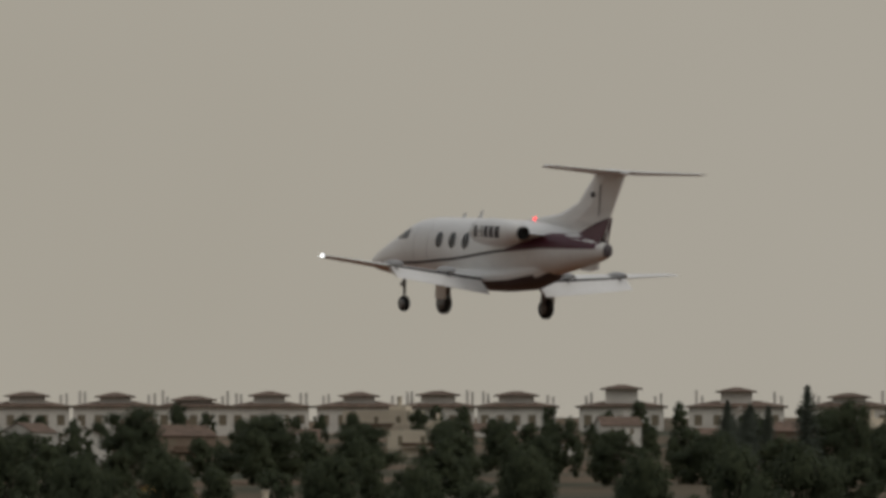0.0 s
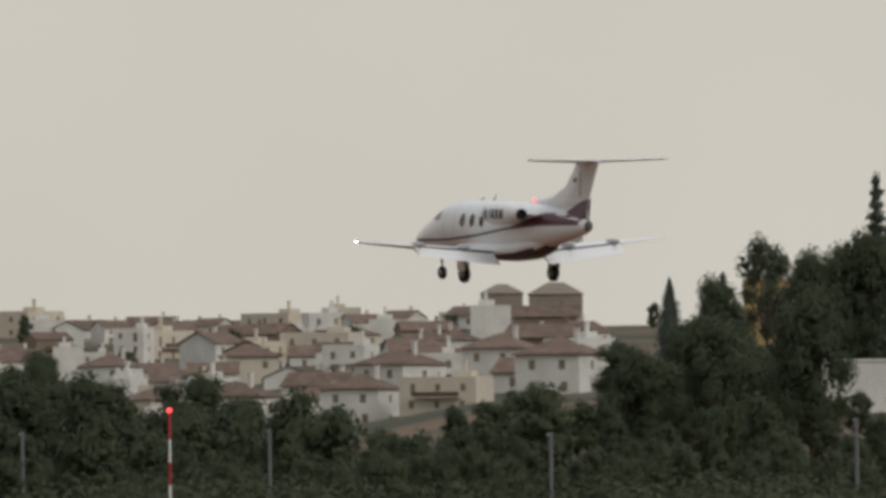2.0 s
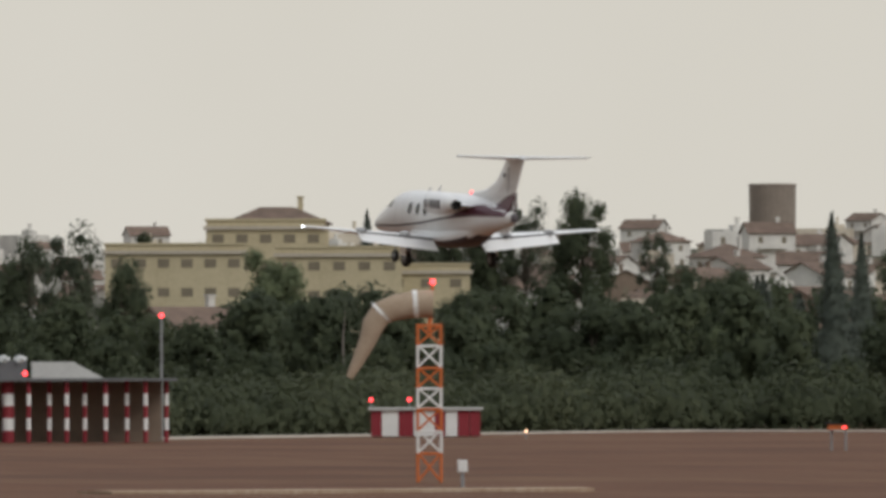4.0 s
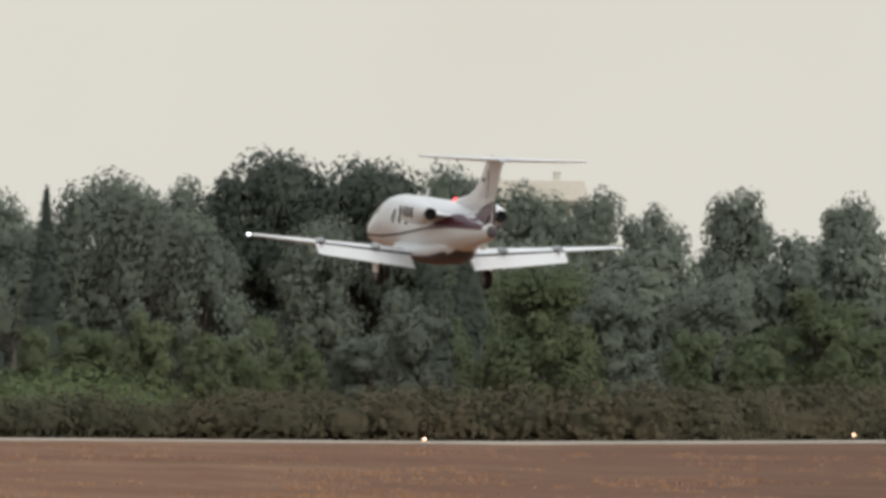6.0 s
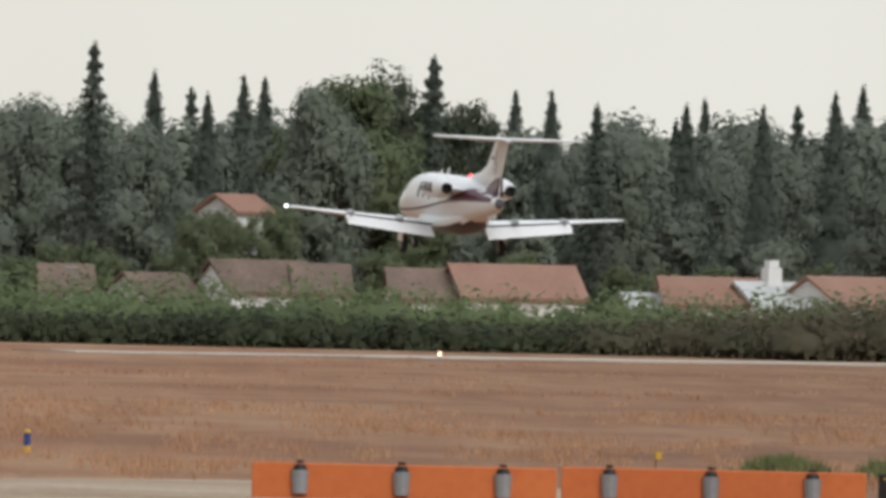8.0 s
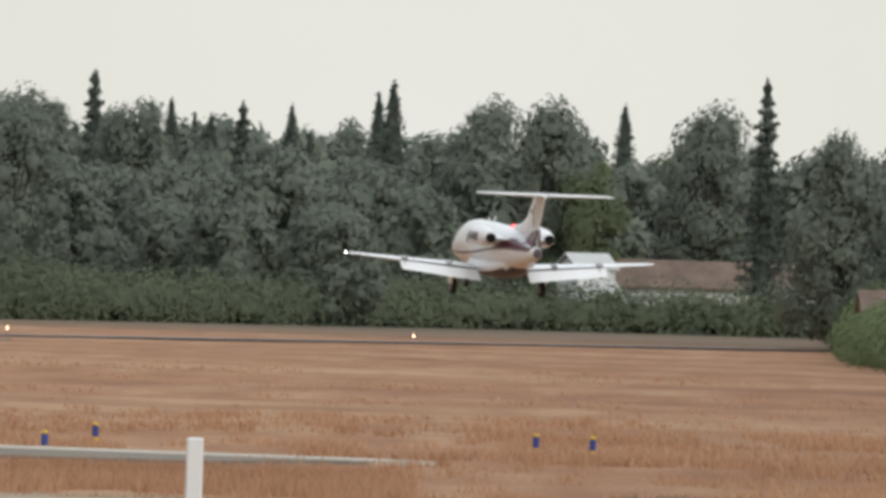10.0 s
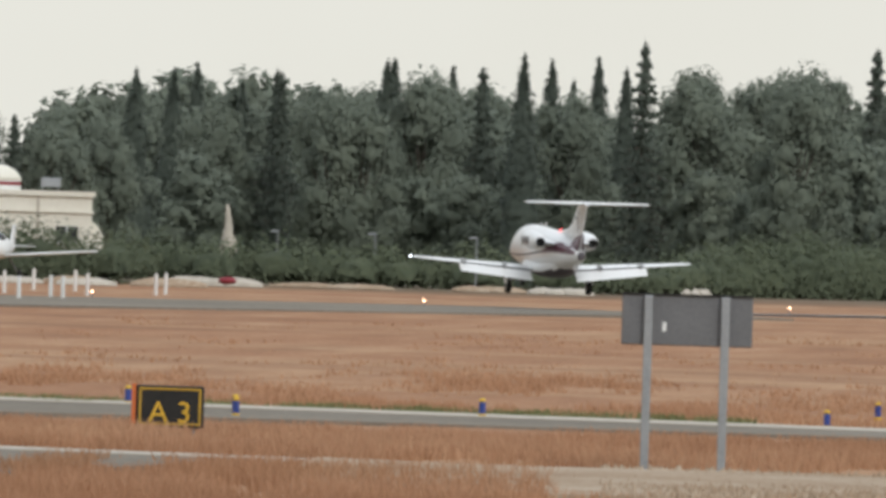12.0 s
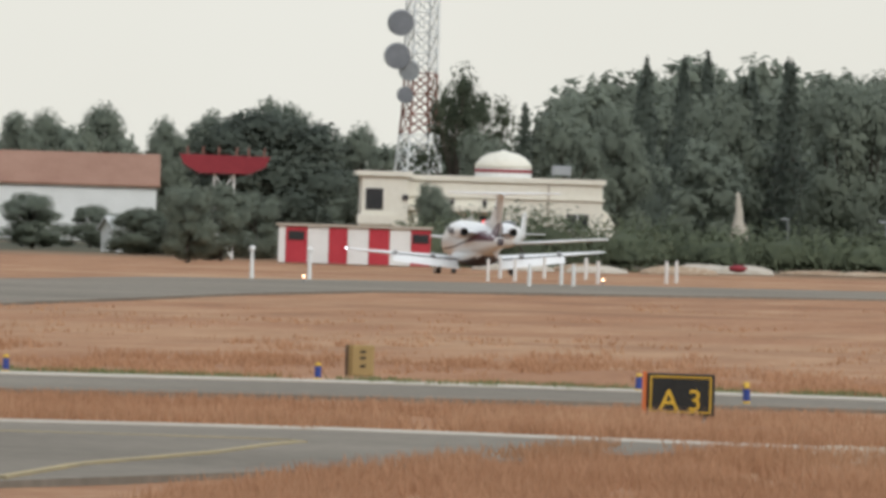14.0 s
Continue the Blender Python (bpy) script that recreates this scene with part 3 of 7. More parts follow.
        part("intake_lip", loft(bmesh.new(), [[(x, ey + r * math.cos(2 * math.pi * i / 18), ez + r * math.sin(2 * math.pi * i / 18)) for i in range(18)] for x, r in ((-0.6, 0.2), (-0.585, 0.25), (-0.62, 0.29), (-0.7, 0.325))]),
             M["bare"], eng, "bare metal intake lip", True)
        part("pylon", lifting([(-1.2, side * 0.45, 2.36, 1.9, 0.16), (-1.4, side * 1.0, 2.4, 1.5, 0.14)]), M["paint"], eng)
        # registration, as plain bars on the nacelle
        for k, (bx, wd, z0, z1) in enumerate(((-0.9, 0.18, -0.16, 0.16), (-1.13, 0.11, -0.02, 0.04), (-1.3, 0.06, -0.16, 0.16), (-1.44, 0.18, -0.16, 0.16), (-1.69, 0.18, -0.16, 0.16), (-1.94, 0.18, -0.16, 0.16))):
            bm = bmesh.new()
            rr = lambda x: float(np.interp(-x, [0.85, 1.3, 1.9, 2.4], [0.36, 0.4, 0.385, 0.31])) + 0.006
            vs = []
            for px in (bx, bx - wd):
                vs.append([bm.verts.new((px, ey + side * math.sqrt(rr(px) ** 2 - z * z), ez + z)) for z in np.linspace(z0, z1, 5)])
            for j in range(4):
                bm.faces.new((vs[0][j], vs[1][j], vs[1][j + 1], vs[0][j + 1]))
            part("marking_bar", bm, M["charcoal"], eng, "dark marking bar")
        # main gear
        gear = part("main_gear", rod(rod(bmesh.new(), (0.0, side * 1.72, 1.1), (0.0, side * 1.66, 0.5), 0.09, 0.08), (0.0, side * 1.66, 0.5), (-0.03, side * 1.72, 0.3), 0.07), M["strut"], jet, "dark main gear leg")
        rod(bm := bmesh.new(), (-0.02, side * 1.66, 0.75), (-0.3, side * 1.3, 1.0), 0.035)
        part("side_brace", bm, M["strut"], gear)
        part("gear_door", boxed(-0.22, 0.28, side * 1.88, side * 1.915, 0.42, 1.05, bevel=0.01), M["paint"], gear, "white gear door")
        wheel(gear, (0, side * 1.78, 0.3), 0.3, 0.2)
    # fin and T tail
    fin = [((-0.95, 2.74), (-5.3, 2.3)), ((-2.95, 3.02), (-5.25, 2.7)), ((-3.78, 3.35), (-5.5, 3.2)), ((-4.45, 4.05), (-5.95, 4.1)), ((-4.55, 4.2), (-6.02, 4.2))]
    rings = []
    for k, ((xa, za), (xb, zb)) in enumerate(fin):
        th = (0.05, 0.12, 0.12, 0.1, 0.09)[k]
        rings.append([(xa, 0, za), (xa - 0.12 * (xa - xb), th * 0.8, za + 0.12 * (zb - za)), (xa - 0.45 * (xa - xb), th, za + 0.45 * (zb - za)), (xb, 0.015, zb), (xb, -0.015, zb),
                      (xa - 0.45 * (xa - xb), -th, za + 0.45 * (zb - za)), (xa - 0.12 * (xa - xb), -th * 0.8, za + 0.12 * (zb - za))])
    tail = part("tail_fin", loft(bmesh.new(), rings), M["paint"], jet, "swept white tail fin", False)
    for side in (1, -1):
        bm = bmesh.new()
        bm.faces.new([bm.verts.new((x, side * y, z)) for x, y, z in ((-3.4, 0.145, 2.36), (-5.12, 0.16, 2.2), (-5.3, 0.06, 2.65), (-5.42, 0.05, 2.98), (-4.9, 0.125, 2.8), (-4.2, 0.14, 2.52))])
        part("fin_band", bm, M["maroon"], tail, "maroon foot of the fin")
        part("rudder_gap", boxed(-5.0, -4.97, *sorted((side * 0.115, side * 0.125)), 3.02, 3.9), M["charcoal"], tail, "dark rudder gap").rotation_euler = (0, 0, 0)
        part("emblem", boxed(-4.75, -4.55, *sorted((side * 0.118, side * 0.124)), 3.52, 3.66), M["charcoal"], tail, "small dark emblem")
        # the tailplane is trimmed nose down
        bm = lifting([(-4.5, side * 0.02, 4.24, 1.4, 0.15), (-4.85, side * 0.9, 4.25, 1.18, 0.13), (-5.6, side * 2.6, 4.28, 0.72, 0.085), (-5.8, side * 2.68, 4.28, 0.45, 0.05)])
        bmesh.ops.rotate(bm, verts=bm.verts, cent=(-5.3, 0, 4.26), matrix=Matrix.Rotation(radians(2.3), 3, "Y"))
        part("tailplane", bm, M["paint"], tail, "white tailplane", True)
        bm = rod(bmesh.new(), (-4.62, side * 0.25, 4.222), (-5.62, side * 2.58, 4.29), 0.035, 0.028, 6)
        part("tailplane_boot", bm, M["charcoal"], tail, "black rubber leading edge")
    part("tail_bullet", ball(bmesh.new(), (-5.25, 0, 4.22), (0.95, 0.11, 0.12)), M["paint"], tail, "", True)
    part("ventral_fin", loft(bmesh.new(), [[(-3.6, y, 1.5), (-4.9, y, 1.78), (-4.95, y, 1.5), (-4.5, y, 1.42)] for y in (-0.03, 0.03)]), M["paint"], jet)
    # nose gear, beacon, aerials
    gear = part("nose_gear", rod(rod(bmesh.new(), (4.6, 0, 1.25), (4.55, 0, 0.55), 0.05, 0.045), (4.55, 0, 0.55), (4.54, 0, 0.25), 0.035), M["strut"], jet, "slim nose gear leg")
    part("landing_light", ball(bmesh.new(), (4.66, 0, 0.8), (0.05, 0.09, 0.07), 2), M["bare"], gear)
    wheel(gear, (4.54, 0, 0.24), 0.23, 0.15)
    part("beacon", ball(bmesh.new(), (-1.75, 0, 2.83), (0.085, 0.055, 0.07)), M["beacon"], jet, "glowing red beacon", True)
    for x, h in ((1.9, 0.16), (1.1, 0.26)):
        part("aerial", loft(bmesh.new(), [[(x, y, 2.76), (x - 0.2, y, 2.76), (x - 0.2 - h * 0.4, y, 2.76 + h), (x - 0.1 - h * 0.4, y, 2.76 + h)] for y in (-0.012, 0.012)]), M["paint"], jet, "blade aerial")
    return jet


def wheel(parent, c, r, w):
    prof = [(-w / 2, r * 0.55), (-w / 2, r * 0.85), (-w * 0.35, r * 0.97), (0, r), (w * 0.35, r * 0.97), (w / 2, r * 0.85), (w / 2, r * 0.55)]
    rings = [[(rr * math.cos(2 * math.pi * i / 20), y, rr * math.sin(2 * math.pi * i / 20)) for i in range(20)] for y, rr in prof]
    ob = part("wheel", loft(bmesh.new(), rings), M["rubber"], parent, "black tyre", True)
    ob.location = c
    rings = [[(rr * math.cos(2 * math.pi * i / 14), y, rr * math.sin(2 * math.pi * i / 14)) for i in range(14)] for y, rr in ((-w * 0.53, r * 0.2), (-w * 0.5, r * 0.54), (w * 0.5, r * 0.54), (w * 0.53, r * 0.2))]
    part("rim", loft(bmesh.new(), rings), M["strut"], ob, "grey rim", True)
    return ob


jet = build_jet()


# ---------------------------------------------------------------- trees: each kind is built in a few shapes, then copied over the plan
class Foliage:
    """Triangles of leaf sprays and of the dense inside of a crown, with the way in which each one lies."""

    def __init__(self):
        self.points, self.lies, self.corners, self.count = [], [], [], 0

    def add(self, points, lies, corners):
        self.points.append(points)
        self.lies.append(lies)
        self.corners.append(corners + self.count)
        self.count += len(points)

    def mesh(self, name, mat):
        return foliage_mesh(name, np.concatenate(self.points), np.concatenate(self.lies), np.concatenate(self.corners), mat)


def foliage_mesh(name, points, lies, corners, mat):
    me = bpy.data.meshes.new(name)
    me.from_pydata(points, [], corners)
    me.materials.append(mat)
    me.polygons.foreach_set("use_smooth", np.ones(len(me.polygons), bool))
    lies = lies / np.maximum(1e-6, np.linalg.norm(lies, axis=1, keepdims=True))
    me.attributes.new("custom_normal", "FLOAT_VECTOR", "POINT").data.foreach_set("vector", lies.astype(np.float32).ravel())
    me.update()
    return me


def unit(a):
    return a / np.maximum(1e-6, np.linalg.norm(a, axis=1, keepdims=True))


def leaves(fo, centre, radius, count, size, rng, squash=1.0, heart=None):
    """Small leaf sprays near the surface of a clump; they lie along its surface, and a little along that of the whole crown round its heart."""
    g = np.random.default_rng(rng.getrandbits(32))
    d = unit(g.normal(size=(count, 3)))
    p = np.array(centre) + d * np.array((radius, radius, radius * squash)) * g.uniform(0.68, 1.28, (count, 1))
    n = unit(d * 1.3 + g.uniform((-0.7, -0.7, -0.3), (0.7, 0.7, 1.0), (count, 3)))
    u = unit(np.cross(n, g.normal(size=(count, 3)))) * size * g.uniform(0.5, 1.2, (count, 1))
    v = np.cross(n, u) * g.uniform(0.5, 0.9, (count, 1))
    soft = d * 0.3 + n * 0.3 + np.array((0, 0, 0.2))
    if heart is not None:
        soft = soft + unit(p - np.array(heart)) * 0.7
    tri = np.stack((p - u * 0.7 - v * 0.5, p + u - v * 0.3, p + u * 0.1 + v * 0.8), 1).reshape(-1, 3)
    fo.add(tri, np.repeat(soft, 3, axis=0), np.arange(3 * count).reshape(-1, 3))


@functools.lru_cache(None)
def globe(sub):
    bm = bmesh.new()
    bmesh.ops.create_icosphere(bm, subdivisions=sub, radius=1.0)
    points, corners = np.array([v.co[:] for v in bm.verts]), np.array([[v.index for v in f.verts] for f in bm.faces])
    bm.free()
    return points, corners


def core(fo, centre, radius, rng, squash=1.0, sub=1, heart=None):
    """The dense inside of a clump."""
    points, corners = globe(sub)
    o = Vector((rng.uniform(0, 50), rng.uniform(0, 50), 0))
    k = np.array([0.82 + 0.34 * noise.noise(Vector(q) * 1.7 + o) + 0.16 * noise.noise(Vector(q) * 4.5 + o) for q in points])
    at = np.array(centre) + points * k[:, None] * np.array((radius, radius, radius * squash))
    lies = points if heart is None else points * 0.45 + unit(at - np.array(heart)) * 0.7 + np.array((0, 0, 0.2))
    fo.add(at, lies, corners)


def trunk_mesh(h, r, limbs, rng, lean=0.02):
    bm = bmesh.new()
    pts = [Vector((lean * h * math.sin(i * 1.3), lean * h * math.cos(i * 0.9), h * i / 6)) for i in range(7)]
    for i in range(6):
        rod(bm, pts[i], pts[i + 1], r * (1 - 0.13 * i), r * (1 - 0.13 * (i + 1)), 7, False)
    for a, b in limbs:
        rod(bm, a, b, r * 0.4, r * 0.15, 5, False)
    return bm


def make_tree(kind, seed):
    """A tree one unit wide and ten units high would be 'tall'; every kind is built about 10 m high, and scaled on planting."""
    rng = random.Random(seed)
    crown, limbs, bark, leaf, th, tr = Foliage(), [], M["bark"], M["leaf"], 4.0, 0.22
    label, cat = "", "tree"
    if kind in ("broad", "wood", "olive", "dome", "round", "tall", "eucalypt"):
        label = {"broad": "dark green broad-leaved tree with an uneven crown", "wood": "broad-leaved tree in a dense wood, greyed for haze", "olive": "bright green bushy tree with a dense crown", "dome": "broad dark tree with a wide domed crown", "round": "broad bright green tree with a smooth domed crown",
                 "tall": "dark tree with a bare pale trunk", "eucalypt": "airy grey-green tree with gaps in its crown"}[kind]
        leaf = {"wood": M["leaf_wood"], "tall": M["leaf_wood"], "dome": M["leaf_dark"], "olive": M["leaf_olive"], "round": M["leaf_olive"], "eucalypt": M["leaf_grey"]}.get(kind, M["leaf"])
        low = {"broad": 0.2, "wood": 0.0, "olive": 0.0, "dome": 0.6, "round": 0.6, "tall": 3.6, "eucalypt": 2.4}[kind]
        if kind == "tall":
            bark, tr = M["pale_bark"], 0.3
        clumps = {"broad": 23, "wood": 23, "olive": 22, "dome": 36, "round": 36, "tall": 18, "eucalypt": 18}[kind]
        for i in range(clumps):
            z = low + 0.9 + (8.9 - low - 0.9) * ((i + 0.5) / clumps) ** 0.95
            k = (z - low) / (10 - low)
            reach = (0.3 + 0.7 * math.cos(0.5 * math.pi * max(0.0, k) ** 1.6)) * 3.4
            if kind in ("dome", "round"):
                reach = 4.3 * math.sqrt(max(0.08, 1 - k * k))
            a = i * 2.4 + rng.uniform(-0.5, 0.5)
            rr = reach * math.sqrt(rng.uniform(0.05, 1)) * 0.85
            c = Vector((rr * math.cos(a), rr * math.sin(a), z + rng.uniform(-0.3, 0.3)))
            rad = rng.uniform(0.6, 1.55) * (0.8 if kind == "eucalypt" else 1.0)
            rad = min(rad, 10.0 - c.z + 0.2)
            if kind != "eucalypt":
                core(crown, c, rad * 0.8, rng, 0.85, 1, (0, 0, 4.0))
                leaves(crown, c, rad * 1.0, int(330 * rad * rad), 0.23, rng, 0.85, (0, 0, 4.0))
            else:
                core(crown, c, rad * 0.5, rng, 0.7)
                leaves(crown, c, rad, 230, 0.19, rng, 0.85, (0, 0, 5.5))
            limbs.append((Vector((0, 0, min(c.z - 0.5, 4.5) * 0.8)), c))
        th = 7.0
    elif kind == "cypress":
        label, leaf, tr = "slender dark green cypress tapering to a point", M["leaf_dark"], 0.12
        lean = rng.uniform(-0.12, 0.12)
        for i in range(22):
            z = 0.4 + 9.2 * i / 21
            k = z / 10
            rad = 0.86 * float(np.interp(k, [0, 0.15, 0.4, 0.65, 0.85, 0.96], [0.8, 1.0, 0.94, 0.66, 0.3, 0.08])) * (0.86 + 0.26 * rng.random())
            c = Vector((lean * z * 0.25 + rng.uniform(-0.1, 0.1) * (1 - k), rng.uniform(-0.1, 0.1) * (1 - k), z))
            core(crown, c, rad * 0.95, rng, max(1.0, 0.55 / rad), 1, (0, 0, z - 0.6))
            leaves(crown, c, rad * 1.03, 120, 0.13, rng, max(1.0, 0.5 / rad), (0, 0, z - 0.6))
        leaves(crown, (lean * 2.4, 0, 9.75), 0.05, 40, 0.08, rng, 7.0)
        th = 8.0
    elif kind == "spruce":
        label, leaf, tr = "ragged dark conifer with layered branches", M["leaf_dark"], 0.1
        for i in range(20):
            z = 0.6 + 8.9 * i / 19
            r = 1.75 * max(0.0, 1 - z / 10.1) ** 0.9 * rng.uniform(0.75, 1.15) + 0.08
            core(crown, Vector((0, 0, z)), r * 0.5, rng, max(1.2, 0.5 / r))
            leaves(crown, Vector((0, 0, z)), r * 0.75, 90, 0.16, rng, max(1.0, 0.45 / r), (0, 0, z - 0.8))
            turn = rng.uniform(0, 6.28)
            for j in range(7):
                a = turn + j * 0.9 + rng.uniform(-0.25, 0.25)
                out = r * rng.uniform(0.85, 1.3)
                tip = Vector((out * math.cos(a), out * math.sin(a), z + rng.uniform(-0.3, 0.15) * out))
                limbs.append((Vector((0, 0, z)), tip))
                for f in (0.55, 0.8, 1.0):
                    leaves(crown, Vector((tip.x * f, tip.y * f, z + (tip.z - z) * f)), 0.13 * r + 0.05, 7, 0.15, rng, 0.5, (0, 0, z - 0.8))
        leaves(crown, (0, 0, 9.6), 0.06, 50, 0.09, rng, 6.0)
        th = 9.9
    elif kind == "araucaria":
        label, leaf, tr = "tall thin conifer with sparse tiers and a flat tufted top", M["leaf_grey"], 0.16
        for i in range(11):
            z = 3.4 + 6.3 * i / 10
            reach = 1.15 * (1.0 - 0.6 * i / 10) * rng.uniform(0.7, 1.25) if i < 9 else 0.95
            for j in range(5):
                a = j * 1.26 + i * 0.9
                rr = reach * rng.uniform(0.35, 1.1)
                zz = z + (rng.uniform(-0.3, 0.3) if i < 9 else rng.uniform(-0.1, 0.1))
                tip = Vector((rr * math.cos(a), rr * math.sin(a), zz + 0.2 * rr))
                limbs.append((Vector((0, 0, zz - 0.15)), tip))
                leaves(crown, tip, 0.17 if i < 9 else 0.24, 26, 0.1, rng, 0.6)
                leaves(crown, tip * 0.6 + Vector((0, 0, zz * 0.4)), 0.12, 12, 0.09, rng, 0.5)
        th = 9.8
    elif kind == "palm":
        label, bark, leaf, tr = "tall palm with a drooping crown of fronds", M["pale_bark"], M["leaf_grey"], 0.22
        for j in range(30):
            a, up = j * 2.4, rng.uniform(-0.5, 0.9)
            prev = Vector((0, 0, 8.6))
            for k in range(1, 7):
                s = k / 6
                p = Vector((math.cos(a) * 2.3 * s, math.sin(a) * 2.3 * s, 8.6 + up * 1.8 * s - 1.5 * s * s))
                side = Vector((-math.sin(a), math.cos(a), 0)) * 0.3 * math.sin(math.pi * min(0.95, s + 0.1))
                q = np.array((prev - side, prev + side, p + side - Vector((0, 0, 0.12)), p - side - Vector((0, 0, 0.12))))
                crown.add(q, np.array([np.cross(q[1] - q[0], q[3] - q[0])] * 4), np.array(((0, 1, 2), (0, 2, 3))))
                prev = p
        th = 8.6
    ob = thing(kind if kind in ("cypress", "palm") else {"spruce": "conifer", "araucaria": "conifer"}.get(kind, "tree"), label, cat)
    part("trunk", trunk_mesh(th, tr, limbs, rng), bark, ob, "pale bare trunk" if kind == "tall" else "")
    top = new("crown", crown.mesh("crown", leaf))
    top.parent = ob
    tagged(top)
    return ob


NATURAL = {"broad": 7.6, "wood": 7.6, "olive": 7.6, "dome": 9.4, "round": 9.4, "tall": 7.4, "eucalypt": 7.2, "cypress": 1.75, "spruce": 4.0, "araucaria": 2.3, "palm": 4.4}
SHAPES = {}
USED = {}
plant_rng = random.Random(5)


def plant(kind, *places):
    """Trees at (bearing, distance, height, width)."""
    for bearing, distance, height, width in places:
        if kind not in SHAPES:
            SHAPES[kind] = [make_tree(kind, 11 * k + len(kind)) for k in range({"broad": 5, "wood": 5, "cypress": 4, "spruce": 3, "eucalypt": 3, "olive": 3}.get(kind, 1))]
            USED[kind] = 0
        k = USED[kind]
        USED[kind] += 1
        shapes = SHAPES[kind]
        m = Matrix.Translation(stand(bearing, distance, -0.1)) @ pose(0, 0, 0, 0, 0, plant_rng.uniform(0, 360))
        if k < len(shapes):
            ob = shapes[k]
            ob.matrix_basis = m
        else:
            ob = copy_thing(shapes[k % len(shapes)], m)
        full = {"cypress": max(1.6 * width, 0.235 * height), "spruce": max(1.5 * width, 0.3 * height), "araucaria": 1.1 * width, "palm": width,
                "eucalypt": max(width, 0.45 * height)}.get(kind, min(1.5 * height, max(1.15 * width, 0.55 * height)))
        wide = full / NATURAL[kind]
        ob.scale = (wide, wide, (height + 0.1) / 10.0)
        tagged(ob, group="trees round the airfield")


def hedge(name, label, line, height, depth, mat, seed, leaf=0.22, density=5.0):
    """An unbroken belt of bushes along a line of (bearing, distance, height factor): lumpy, with leaf sprays."""
    rng = random.Random(seed)
    fo = Foliage()
    pts = [spot(b, d) for b, d, k in line]
    run = [0.0]
    for a, c in zip(pts, pts[1:]):
        run.append(run[-1] + (c - a).length)
    s = 0.0
    while s < run[-1]:
        b = float(np.interp(s, run, [q[0] for q in line]))
        d = float(np.interp(s, run, [q[1] for q in line]))
        k = float(np.interp(s, run, [q[2] for q in line]))
        h = height * k * (0.74 + 0.36 * noise.noise(Vector((s * 0.05, seed, 0))) + 0.3 * rng.random())
        c = stand(b, d + rng.uniform(0, depth), h * 0.34)
        w = rng.uniform(0.4, 1.5) * height * 0.55
        core(fo, c, w * 0.84, rng, h * 0.48 / w, 1, c - Vector((0, 0, h * 1.5)))
        leaves(fo, c, w * 1.08, int(density * w * h * 15), leaf, rng, h * 0.55 / w, c - Vector((0, 0, h * 1.5)))
        s += height * 0.24
    ob = new(name, fo.mesh(name, mat))
    return tagged(ob, label, "bushes", kind="stuff")


plant("broad", (1.28, 1824, 11.4, 11.0), (0.73, 1900, 9.6, 15.3), (0.33, 1976, 7.4, 9.6), (-0.04, 1862, 8.8, 9.0), (-0.43, 1938, 8.0, 4.7), (-0.71, 1824, 7.7, 6.6), (-1.68, 1824, 11.8, 3.3), (-1.79, 1900, 8.0, 4.6), (-1.61, 1976, 9.2, 9.6), (-1.08, 1862, 7.3, 9.0), (1.67, 1938, 7.1, 9.4))
plant("cypress", (-1.17, 1900, 10.7, 3.1), (-1.24, 1976, 9.6, 3.2))
plant("spruce", (-1.33, 1862, 10.7, 3.8), (-1.49, 1938, 12.7, 4.7))
plant("broad", (1.51, 1200, 13.0, 5.8), (1.12, 1250, 13.3, 5.0), (-0.34, 1300, 12.0, 6.3), (-0.85, 1225, 12.9, 6.9), (1.79, 1275, 14.6, 3.1), (-1.19, 1200, 13.7, 7.3), (-1.47, 1250, 13.6, 8.1), (0.45, 1300, 11.6, 6.3), (0.06, 1225, 11.9, 5.9))
plant("broad", (3.24, 2352, 23.1, 22.8), (3.4, 2450, 18.5, 14.8), (2.89, 2548, 20.7, 12.3), (2.59, 2401, 15.7, 8.7), (1.83, 2499, 5.9, 10.1), (1.14, 2352, 2.5, 9.5), (0.72, 2450, 3.3, 22.7), (3.96, 2548, 9.7, 2.9), (3.67, 2401, 11.5, 4.8), (2.96, 2499, 12.8, 20.2), (3.13, 2352, 17.1, 19.0))
plant("broad", (2.06, 1392, 13.1, 8.4), (1.49, 1450, 10.2, 6.4), (2.41, 1508, 5.2, 10.9), (2.55, 1421, 12.9, 3.4), (1.35, 1479, 7.8, 3.6))
plant("broad", (6.14, 2352, 21.8, 6.6), (5.95, 2450, 24.3, 11.9), (5.64, 2548, 22.2, 15.4), (5.28, 2401, 18.5, 10.6), (5.05, 2499, 14.3, 10.1), (4.78, 2352, 16.9, 8.5), (4.52, 2450, 13.2, 14.8), (4.2, 2401, 13.2, 8.7), (3.68, 2352, 11.6, 5.7), (5.49, 2450, 15.6, 14.8))
plant("eucalypt", (4.36, 2548, 17.8, 13.4))
plant("cypress", (3.96, 2499, 10.3, 2.5))
plant("broad", (4.57, 1008, 14.8, 12.2), (3.76, 1050, 9.1, 11.0), (5.26, 1092, 6.6, 13.2), (4.24, 1029, 7.7, 8.3), (4.75, 1071, 10.7, 6.9), (5.77, 1008, 6.9, 10.6))
plant("eucalypt", (6.77, 1651, 18.6, 6.0), (5.2, 1789, 17.6, 2.9), (4.49, 1651, 18.1, 4.7))
